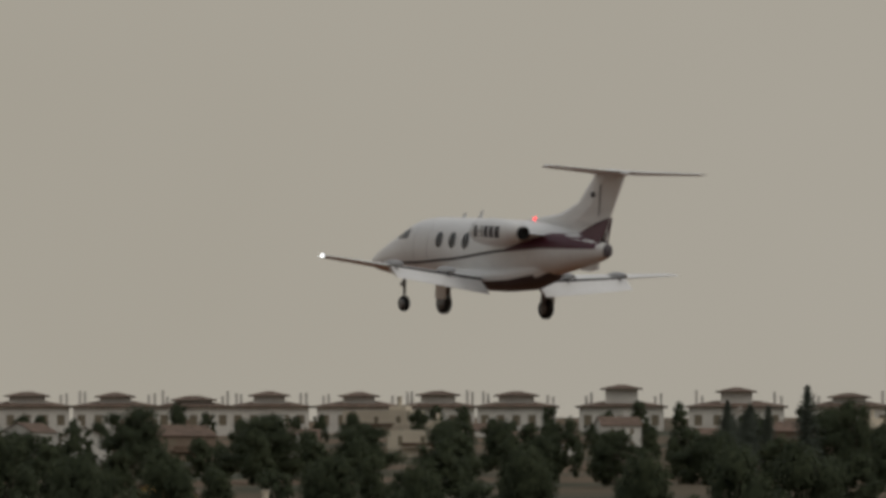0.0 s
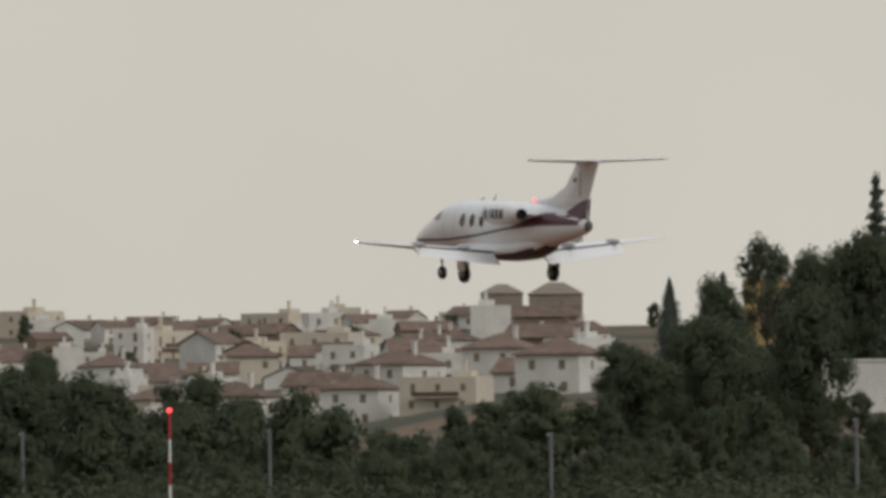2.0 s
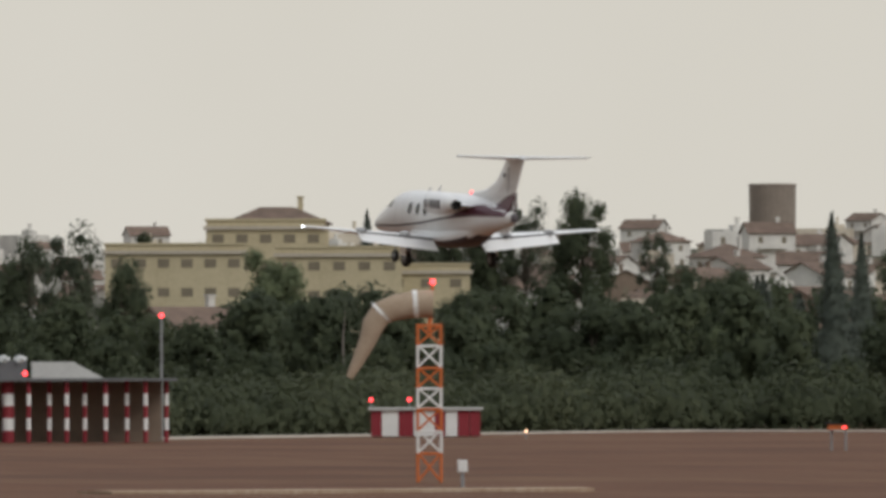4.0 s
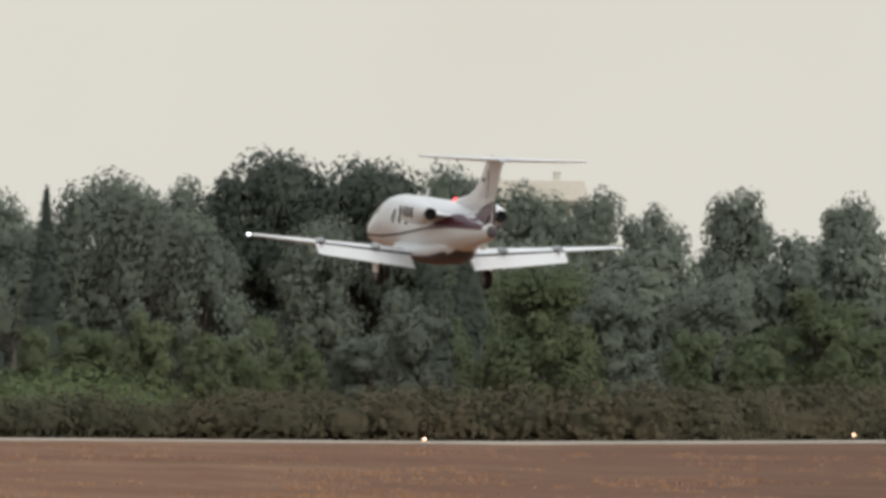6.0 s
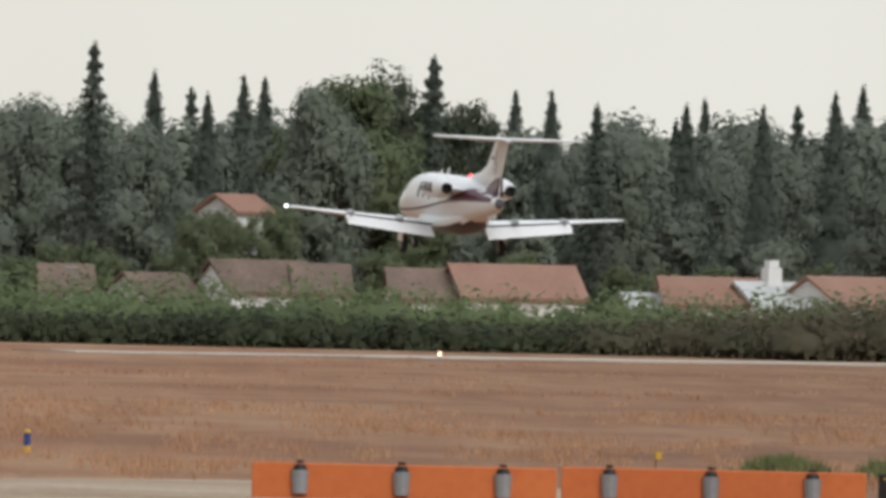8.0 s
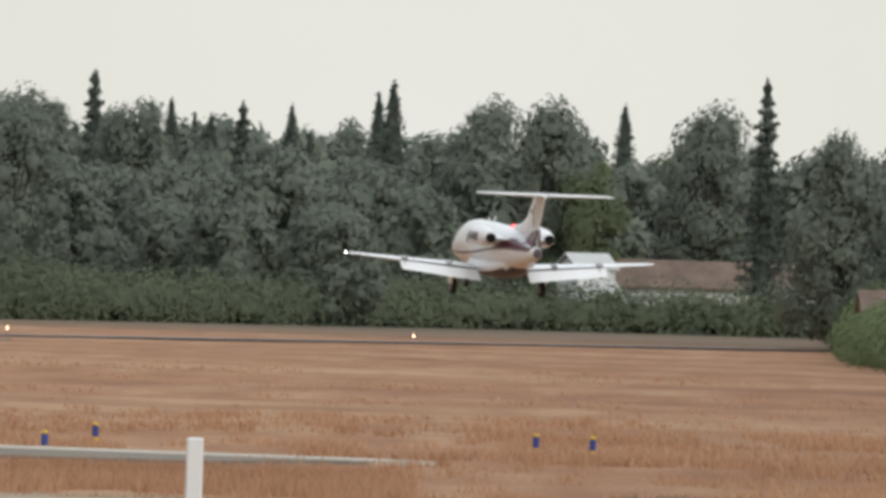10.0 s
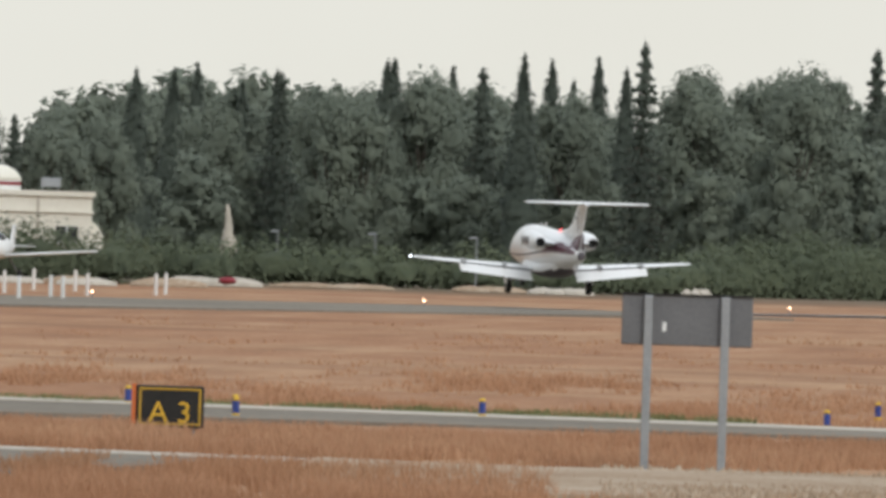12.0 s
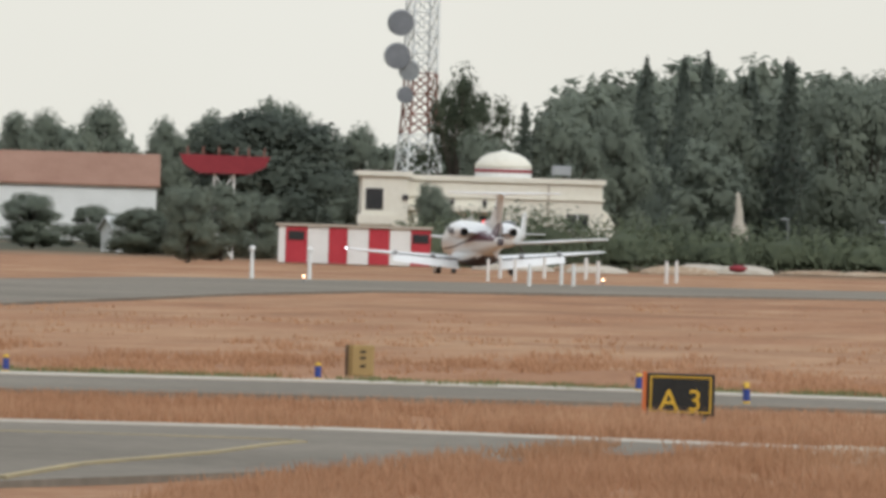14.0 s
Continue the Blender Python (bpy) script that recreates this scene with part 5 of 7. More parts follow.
def house(w, d, storeys, wall, roof, style, label, seed, name="house", storey=2.9, windows=True):
    """A house in parts, its front towards -y."""
    rng = random.Random(seed)
    ob = thing({"hip": "villa", "flat": "flat_roofed_house"}.get(style, name), label, "house")
    h = storeys * storey
    rise = d * 0.24
    bm = boxed(-w / 2, w / 2, -d / 2, d / 2, -3.0, h)
    if style == "gable":
        for x in (-w / 2, w / 2 - 0.25):
            a = [bm.verts.new(p) for p in ((x, -d / 2, h), (x, d / 2, h), (x, 0, h + rise))]
            b = [bm.verts.new((v.co.x + 0.25, v.co.y, v.co.z)) for v in a]
            bm.faces.new(a), bm.faces.new(b)
            for i in range(3):
                bm.faces.new((a[i], a[(i + 1) % 3], b[(i + 1) % 3], b[i]))
        bmesh.ops.recalc_face_normals(bm, faces=bm.faces)
    body = part("wall", bm, wall, ob)
    if style == "gable":
        part("roof", prism_roof(bmesh.new(), w, d, h, rise), roof, ob, "tiled pitched roof")
    elif style == "hip":
        part("roof", hip_roof(bmesh.new(), w, d, h, rise), roof, ob, "tiled hipped roof")
    else:
        bm = bmesh.new()
        for q in ((-w / 2, w / 2, -d / 2, -d / 2 + 0.2), (-w / 2, w / 2, d / 2 - 0.2, d / 2), (-w / 2, -w / 2 + 0.2, -d / 2 + 0.2, d / 2 - 0.2), (w / 2 - 0.2, w / 2, -d / 2 + 0.2, d / 2 - 0.2)):
            box(bm, *q, h + 0.004, h + 0.5)
        part("parapet", bm, wall, ob)
        part("stair_house", boxed(w * 0.1, w * 0.35, -d * 0.1, d * 0.3, h + 0.004, h + 1.5), wall, ob)
    if windows:
        n = max(2, int(w / 4.2))
        for fl in range(storeys):
            for i in range(n):
                x = -w / 2 + w * (i + 0.5) / n + rng.uniform(-0.2, 0.2)
                z = fl * storey + 0.95
                tall = rng.random() < 0.3
                part("window", boxed(x - 0.45, x + 0.45, -d / 2 - 0.03, -d / 2 + 0.1, z - (0.7 if tall else 0), z + 1.25), M["shutter"], ob, "shaded window")
            s = 1 if seed % 2 else -1
            part("window", boxed(*sorted((s * (w / 2 - 0.1), s * (w / 2 + 0.03))), -0.45, 0.5, fl * storey + 0.95, fl * storey + 2.1), M["shutter"], ob, "shaded window")
        if storeys > 1 and rng.random() < 0.6:
            bal = part("balcony", boxed(-w * 0.3, w * 0.3, -d / 2 - 1.1, -d / 2 - 0.002, storey - 0.15, storey), wall, ob)
            part("balcony_rail", boxed(-w * 0.3, w * 0.3, -d / 2 - 1.1, -d / 2 - 1.02, storey + 0.004, storey + 0.85), wall if rng.random() < 0.5 else M["wood"], bal)
    part("chimney", box(boxed(w * 0.2, w * 0.2 + 0.6, 0.5, 1.1, h, h + rise + 1.0), w * 0.2 - 0.1, w * 0.2 + 0.7, 0.4, 1.2, h + rise + 1.004, h + rise + 1.15), wall, ob)
    return ob


TOWN = [house(9, 8, 2, M["lime"], M["tiles"], "gable", "whitewashed house with a clay-tiled roof on the hillside", 1),
        house(11, 8, 1, M["lime"], M["tiles"], "gable", "low whitewashed house with a long tiled roof", 2),
        house(8, 8, 2, M["lime"], M["tiles"], "flat", "flat-roofed white house with a roof parapet", 3),
        house(10, 9, 2, M["beige"], M["tiles"], "hip", "beige rendered house with a hipped tiled roof", 4),
        house(9, 10, 2, M["lime"], M["tiles"], "hip", "white villa with a hipped brown roof", 5),
        house(12, 8, 2, M["brownwall"], M["tiles"], "gable", "brown rendered house with an old tiled roof", 6),
        house(7, 7, 3, M["lime"], M["tiles"], "flat", "tall narrow white house with a flat roof", 7),
        house(14, 9, 2, M["beige"], M["tiles"], "flat", "long beige flat-roofed house", 8)]
town_used = [0] * len(TOWN)


def settle(kind, bearing, distance, turn=None, lift=0.0, size=1.0):
    """Put a house of the town on the slope, its front towards the airfield, turned a little."""
    m = Matrix.Translation(stand(bearing, distance, lift)) @ pose(0, 0, 0, 0, 0, bearing + turn)
    if town_used[kind] == 0:
        ob = TOWN[kind]
        ob.matrix_basis = m
    else:
        ob = copy_thing(TOWN[kind], m)
    town_used[kind] += 1
    ob.scale = (size, size, size)
    tagged(ob, group="houses of the town")


town_rng = random.Random(21)
for b0, b1, d0, d1, rows, gap in ((-1.9, 2.3, 2150, 2400, 3, 0.5), (2.2, 5.3, 1620, 2380, 8, 0.5), (7.6, 17.2, 1620, 2720, 16, 0.43)):
    for row, distance in enumerate(np.linspace(d0, d1, rows)):
        b = b0 + 0.13 * (row % 3)
        while b < b1:
            k = town_rng.choice((0, 0, 0, 1, 1, 1, 1, 2, 2, 3, 4, 4, 5, 6, 7) if row < rows - 2 else (1, 1, 2, 0, 7))
            settle(k, b + town_rng.uniform(-0.06, 0.06), distance + town_rng.uniform(-22, 22), town_rng.choice((-38, -20, 0, 12, 30, 55, 90)), -0.8, town_rng.uniform(0.6, 0.9))
            b += gap * town_rng.uniform(0.72, 1.28)


for b, d, k in ((12.08, 2280, 1), (12.24, 2270, 0), (12.4, 2285, 2)):
    settle(k, b, d, 12, 1.6, 0.85)


def terrace_house(bearing, wide, top, seed):
    """A low villa of the terrace on the ridge, with a hipped pavilion and chimneys above its long roof."""
    rng = random.Random(seed)
    dist = 2500
    ob = thing("villa", "low pale villa with a hipped pavilion and chimneys on the ridge", "house", spot(bearing, dist, 43.0), bearing, group="villas along the ridge")
    w, d, h = wide, 10.0, 4.3
    part("wall", boxed(-w / 2, w / 2, -d / 2, d / 2, -3.0, h), M["lime"], ob)
    part("roof", hip_roof(bmesh.new(), w, d, h + 0.002, 1.2, 0.7), M["tiles"], ob, "long dark tiled roof")
    pw = rng.uniform(5.4, 6.6)
    room = part("pavilion", boxed(-pw / 2, pw / 2, -2.6, 2.6, h + 0.5, h + top), M["lime"], ob, "small upper room")
    part("pavilion_roof", hip_roof(bmesh.new(), pw, 5.2, h + top + 0.002, 0.9, 0.9), M["tiles"], room, "hipped brown roof")
    for i in range(5):
        x = -w / 2 + w * (i + 0.5) / 5
        part("window", boxed(x - 0.7, x + 0.7, -d / 2 - 0.03, -d / 2 + 0.1, 1.0, 2.9), M["shutter"], ob, "shaded window")
    for x in (-0.42, -0.36, 0.4, 0.47):
        part("chimney", boxed(x * w - 0.25, x * w + 0.25, -0.3, 0.3, h + 0.2, h + rng.uniform(1.9, 3.1)), M["lime"], ob)


for n, (b, wide, top) in enumerate(((1.7, 15, 1.9), (1.34, 15, 1.8), (1.02, 13, 1.2), (0.71, 14, 2.0), (0.344, 15, 1.9), (0.02, 13, 2.1), (-0.3, 14, 2.0), (-0.73, 15, 3.2), (-1.2, 17, 2.7), (-1.66, 15, 1.7), (2.1, 15, 1.6))):
    terrace_house(b, wide, top, n)


# ---------------------------------------------------------------- marked buildings of the town and slope
def lone(w, d, storeys, wall, roof, style, label, place, turn, lift=0.0, size=1.0, windows=True, seed=3, storey=2.9):
    ob = house(w, d, storeys, wall, roof, style, label, seed, windows=windows, storey=storey)
    b, dist = place
    ob.location = stand(b, dist, lift)
    ob.rotation_euler = (0, 0, radians(b + turn))
    ob.scale = (size, size, size)
    return ob


def block(name, label, category, mat, b, dist, w, d, z0, z1, turn=0.0):
    """A plain walled block with a coping, at a bearing, between two heights."""
    ob = thing(name, label, category, spot(b, dist, z0), b + turn)
    h = z1 - z0
    part("wall", boxed(-w / 2, w / 2, -d / 2, d / 2, -6.0, h), mat, ob)
    part("coping", boxed(-w / 2 - 0.12, w / 2 + 0.12, -d / 2 - 0.12, d / 2 + 0.12, h + 0.002, h + 0.25), mat, ob)
    return ob


def facade(ob, w, d, rows, step=2.6, wide=1.1, tall=1.3, mat=None):
    n = int(w / step)
    for z in rows:
        for i in range(n):
            x = -w / 2 + w * (i + 0.5) / n
            part("window", boxed(x - wide / 2, x + wide / 2, -d / 2 - 0.04, -d / 2 + 0.1, z, z + tall), mat or M["window"], ob, "window paled as by haze" if mat else "dark window")


# the group of houses on the knoll
K = 1420
b, z = 5.844, 10.39
ob = block("garden_wall", "ochre rendered garden wall below the houses", "wall", M["ochre"], b, K, 9.9, 3, z - 1, z + 4.0)
b, z = 5.704, 15.92
ob = block("outbuilding", "ochre outbuilding with small windows", "house", M["ochre"], b, K + 4, 3.2, 3, z - 6, z)
facade(ob, 3.2, 3, (3.2,), 1.6, 0.4, 0.5)
b, z = 6.329, 11.19
ob = block("terrace_wall", "long whitewashed terrace wall", "wall", M["lime"], b, K - 5, 11.5, 2, z - 1, z + 2.8)
b, z = 6.039, 15.73
ob = lone(11.5, 8, 1, M["lime"], M["terracotta"], "gable", "white house with an orange tiled roof and a porch", (b, 1480), 25, z - hill(b, 1480) - 0.6, windows=True, seed=31, storey=4.2)
b, z = 5.668, 18.30
ob = lone(7, 8, 2, M["lime"], M["terracotta"], "gable", "tall white house with a blank gable and orange roof", (b, 1520), 62, z - hill(b, 1520) - 1.5, windows=False, seed=32, storey=3.0)
b, z = 5.600, 16.15
ob = lone(7, 5, 1, M["ochre"], M["tiles"], "hip", "ochre house with a dark porch", (b, 1450), 10, z - hill(b, 1450) - 0.2, seed=33)
b, z = 5.207, 14.76
ob = lone(12, 7, 2, M["lime"], M["tiles"], "hip", "long white house with a dark tiled roof and a balustrade", (b, 1470), -8, z - hill(b, 1470) - 0.6, seed=34)
b, z = 5.023, 13.33
ob = lone(7, 6, 2, M["cream"], M["tiles"], "flat", "cream house with a balustraded roof terrace", (b, 1440), 5, z - hill(b, 1440), seed=35)
b, z = 5.370, 11.61
ob = block("brick_wall", "reddish brick retaining wall", "wall", M["brownwall"], b, 1430, 12, 2, z - 2, z + 3.0)
b, z = 5.532, 12.19
ob = block("small_house", "small white house with a square window", "house", M["lime"], b, 1426, 4.2, 4, z - 1, z + 4.0)
facade(ob, 4.2, 4, (2.6,), 2.1, 0.9, 1.0)
b, z = 6.780, 23.98
ob = block("hilltop_house", "ochre house half hidden by trees on the knoll", "house", M["ochre"], b, 1560, 5.2, 5, z - 5, z)
# houses at the foot of the town
b, z = 3.840, 15.90
ob = block("white_house", "blocky white house with one dark window", "house", M["lime"], b, 1600, 9.6, 7, z - 1, z + 6.0)
facade(ob, 9.6, 7, (3.4,), 6.0, 1.2, 1.2)
b, z = 3.620, 16.11
lone(6, 6, 1, M["lime"], M["terracotta"], "gable", "small white gabled house with an orange roof", (b, 1590), 70, z - hill(b, 1590), windows=False, seed=41, storey=3.2)
b, z = 3.181, 15.65
ob = block("long_shed", "long low brown shed with a pale roof edge", "shed", M["brownwall"], b, 1580, 17, 6, z - 1, z + 2.2)
b, z = 2.906, 5.98
lone(7, 8, 1, M["lime"], M["tiles"], "gable", "white gabled house among bushes", (b, 1350), 80, z - hill(b, 1350) - 0.6, seed=42, storey=3.0)
b, z = 2.582, 5.69
lone(9, 8, 1, M["lime"], M["tiles"], "hip", "white bungalow among bushes", (b, 1360), 10, z - hill(b, 1360) - 0.6, seed=43, storey=3.0)
b, z = 1.139, 17.75
lone(7, 6, 1, M["ochre"], M["tiles"], "gable", "ochre gabled barn on the slope", (b, 1500), 80, z - hill(b, 1500), windows=False, seed=44, storey=3.0)
b, z = 0.816, 15.24
lone(12, 7, 1, M["beige"], M["tiles"], "gable", "beige farm building with a brown roof", (b, 1450), 20, z - hill(b, 1450) - 0.4, seed=45, storey=2.8)
b, z = 3.865, 14.73
ob = block("white_house", "large plain white house", "house", M["lime"], b, 1500, 7.6, 7, z - 1, z + 4.6)
b, z = 3.576, 15.33
lone(6, 6, 1, M["lime"], M["tiles"], "gable", "small white gabled house", (b, 1500), 75, z - hill(b, 1500), windows=False, seed=46, storey=2.4)
# two stone buildings on the skyline
b, z = 7.644, 35.27
ob = thing("stone_building", "grey-brown stone building with a blunt hipped roof", "house", spot(b, 2400, z - 5.5), b)
part("wall", boxed(-4.6, 4.6, -3.5, 3.5, -4, 3.4), M["stone"], ob)
part("roof", hip_roof(bmesh.new(), 9.2, 7.0, 3.402, 2.1, 0.2), M["stone"], ob)
b, z = 7.864, 35.63
ob = thing("stone_building", "grey-brown stone building with a blunt hipped roof", "house", spot(b, 2420, z - 5.0), b)
part("wall", boxed(-3.6, 3.6, -3.0, 3.0, -4, 3.0), M["stone"], ob)
part("roof", hip_roof(bmesh.new(), 7.2, 6.0, 3.002, 1.7, 0.2), M["stone"], ob)
# brown water tower
b, z = 12.221, 31.61
ob = thing("water_tower", "squat brown drum of a water tower above the town", "tower", spot(b, 2300, z - 9.0), b)
part("drum", rod(bmesh.new(), (0, 0, -4), (0, 0, 8.7), 3.75, 3.85, 24), M["stone"], ob)
part("cap", rod(bmesh.new(), (0, 0, 8.702), (0, 0, 9.15), 3.95, 3.9, 24), M["stone"], ob)
# the yellowish school below the town, in three wings
for wb, ww, top, depth, dist in (((14.663, 15.10), 14.5, 0, 9, 1450), ((13.993, 14.80), 13.0, 0.3, 9, 1452), ((13.635, 13.04), 9.0, 0, 8, 1455), ((14.293, 17.84), 12.5, 0, 8, 1475)):
    b, z = wb
    ob = block("school_wing", "long cream school wing with rows of windows and cornices", "school", M["schoolwall"], b, dist, ww, depth, z - 7.5, z)
    facade(ob, ww, depth, (2.2, 5.2), 2.4, 1.2, 0.9, M["shutter"])
    part("cornice", boxed(-ww / 2 - 0.3, ww / 2 + 0.3, -depth / 2 - 0.3, -depth / 2 - 0.002, 6.6, 6.95), M["concrete"], ob)
b, z = 14.247, 19.18
ob = lone(11, 8, 1, M["schoolwall"], M["tiles"], "hip", "hipped brown roof above the school", (b, 1490), 0, z - 4.0 - hill(b, 1490), windows=False, seed=51, storey=2.4)
b, z = 14.583, 6.94
lone(8, 6, 1, M["lime"], M["tiles"], "gable", "white cottage with a brown roof among trees", (b, 1150), 30, z - 2.4, windows=False, seed=52, storey=1.6)
b, z = 12.657, 5.26
lone(3.4, 9, 1, M["beige"], M["sheet"], "gable", "shed with a pale sheet roof among trees", (b, 1000), 80, z - 3.0, windows=False, seed=53, storey=2.4)
# distant house beside the wood
b, z = 18.898, 18.95
lone(9, 8, 1, M["cream"], M["beige"], "gable", "pale distant house on a rise", (b, 1500), 10, z - hill(b, 1500) - 2.2, seed=54, storey=2.6)

# ---------------------------------------------------------------- cottages behind the reeds
def cottage(t_label, b, dist, w, d, turn, wall, roof, eave, z0=0.0, chim=False):
    ob = thing("cottage", t_label, "house", spot(b, dist, z0), b + turn, group="cottages behind the reeds")
    part("wall", boxed(-w / 2, w / 2, -d / 2, d / 2, -0.5, eave), wall, ob)
    rise = d * 0.27
    bm = bmesh.new()
    for x in (-w / 2, w / 2 - 0.25):
        a = [bm.verts.new(p) for p in ((x, -d / 2, eave), (x, d / 2, eave), (x, 0, eave + rise))]
        c = [bm.verts.new((v.co.x + 0.25, v.co.y, v.co.z)) for v in a]
        bm.faces.new(a), bm.faces.new(c)
        for i in range(3):
            bm.faces.new((a[i], a[(i + 1) % 3], c[(i + 1) % 3], c[i]))
    bmesh.ops.recalc_face_normals(bm, faces=bm.faces)
    part("gable", bm, wall, ob, "whitewashed gable")
    part("roof", prism_roof(bmesh.new(), w, d, eave, rise, 0.22, 0.14), roof, ob, "red tiled roof")
    if chim:
        part("chimney", box(boxed(-0.35, 0.35, -0.35, 0.35, eave + rise - 0.4, eave + rise + 0.75), -0.25, 0.25, -0.25, 0.25, eave + rise + 0.76, eave + rise + 1.1), wall, ob, "white chimney with a pierced cap")
    return ob


for text, place, w, d, turn, wall, roof, eave, chim in (
        ("whitewashed cottage with a red tiled roof, its gable to the runway", (22.803, 2.85), 4.4, 4.4, 42, "white", "terracotta", 2.1, False),
        ("low whitewashed cottage with a pale roof", (23.103, 2.77), 3.6, 4.0, 30, "white", "sheet", 1.9, True),
        ("cottage with a pale orange roof", (23.357, 2.71), 4.4, 4.2, 8, "lime", "terracotta", 2.0, False),
        ("low white outbuilding behind the reeds", (23.600, 2.65), 2.4, 2.4, 20, "white", "sheet", 1.7, False),
        ("white cottage with a red-brown roof beside a conifer", (24.166, 2.51), 5.6, 5.2, 14, "lime", "terracotta", 2.1, False),
        ("long cottage with a dull brown roof", (24.477, 2.41), 4.2, 4.6, 5, "lime", "tiles", 2.0, False),
        ("cottage with a faded brown roof", (24.951, 2.29), 2.4, 4.6, 5, "lime", "tiles", 2.1, False),
        ("long cottage with a faded brown roof and white gable", (25.205, 2.23), 4.4, 5.0, 22, "white", "tiles", 2.1, False),
        ("whitewashed cottage with a low gable", (25.632, 2.13), 3.0, 3.6, 35, "white", "tiles", 1.8, False),
        ("cottage with a brown roof behind bushes", (25.990, 2.02), 2.2, 4.0, 5, "lime", "tiles", 2.0, False),
        ("cottage with a brown roof behind the hedge", (26.533, 1.88), 5.0, 4.6, 5, "lime", "tiles", 2.1, False)):
    cottage(text, place[0], 640, w, d, turn, M[wall], M[roof], eave, -0.3, chim)

b, z = 25.304, 5.8
cottage("white house with an orange roof among trees", b, 658, 2.3, 2.6, 45, M["white"], M["terracotta"], z, -0.3)

# ---------------------------------------------------------------- lights, posts and signs of the airfield
def edge_light(b, dist):
    ob = thing("edge_light", "small runway edge light, lit, on a short stem", "light", spot(b, dist, 0.0), b, group="runway edge lights")
    part("stem", rod(bmesh.new(), (0, 0, -0.05), (0, 0, 0.24), 0.03, 0.03, 8), M["steel"], ob)
    part("lens", ball(bmesh.new(), (0, 0, 0.29), 0.055), M["warm"], ob, "glowing warm lens")
    return ob


light = edge_light(10.515, 662)
for b, dist in ((13.23, 628), (15.86, 580), (19.355, 508), (22.065, 503), (24.452, 480), (26.543, 455), (28.586, 668), (30.248, 628), (31.743, 594), (33.1, 583), (34.323, 545), (7.9, 655), (17.6, 560)):
    copy_thing(light, Matrix.Translation(spot(b, dist)))


def mast():
    b, dist = 9.228, 674
    ob = thing("obstacle_mast", "thin red and white banded mast with a red lamp", "mast", spot(b, dist), b)
    for i, (z0, z1) in enumerate(((0, 0.35), (0.35, 0.7), (0.7, 1.9), (1.9, 3.0), (3.0, 4.1), (4.1, 5.2), (5.2, 6.5))):
        part("band", rod(bmesh.new(), (0, 0, z0), (0, 0, z1 - 0.002), 0.06, 0.06, 10), (M["white"], M["red"])[(i + 1) % 2] if i else M["red"], ob)
    part("lamp", ball(bmesh.new(), (0, 0, 6.6), 0.11), M["beacon"], ob, "glowing red lamp")


mast()


def papi(b, dist):
    ob = thing("approach_light_unit", "low orange light unit on thin legs beside the runway", "light", spot(b, dist), b, group="approach light units")
    part("housing", boxed(-0.45, 0.35, -0.3, 0.3, 0.78, 0.98, bevel=0.03), M["orange"], ob)
    part("lid", loft(bmesh.new(), [[(-0.55, y, 0.985), (0.4, y, 0.985), (0.4, y, 1.02), (-0.55, y, 1.08)] for y in (-0.34, 0.34)]), M["black"], ob, "dark hood")
    part("lens", ball(bmesh.new(), (0.2, -0.32, 0.88), (0.07, 0.03, 0.05)), M["beacon"], ob, "glowing red lens")
    for x in (-0.3, 0.25):
        part("leg", rod(bmesh.new(), (x, 0, -0.1), (x, 0, 0.78), 0.04, 0.04, 8), M["steel"], ob)
    return ob


unit = papi(10.855, 540)
for b, dist in ((9.82, 570), (8.85, 600), (11.95, 545)):
    copy_thing(unit, Matrix.Translation(spot(b, dist)) @ pose(0, 0, 0, 0, 0, b))


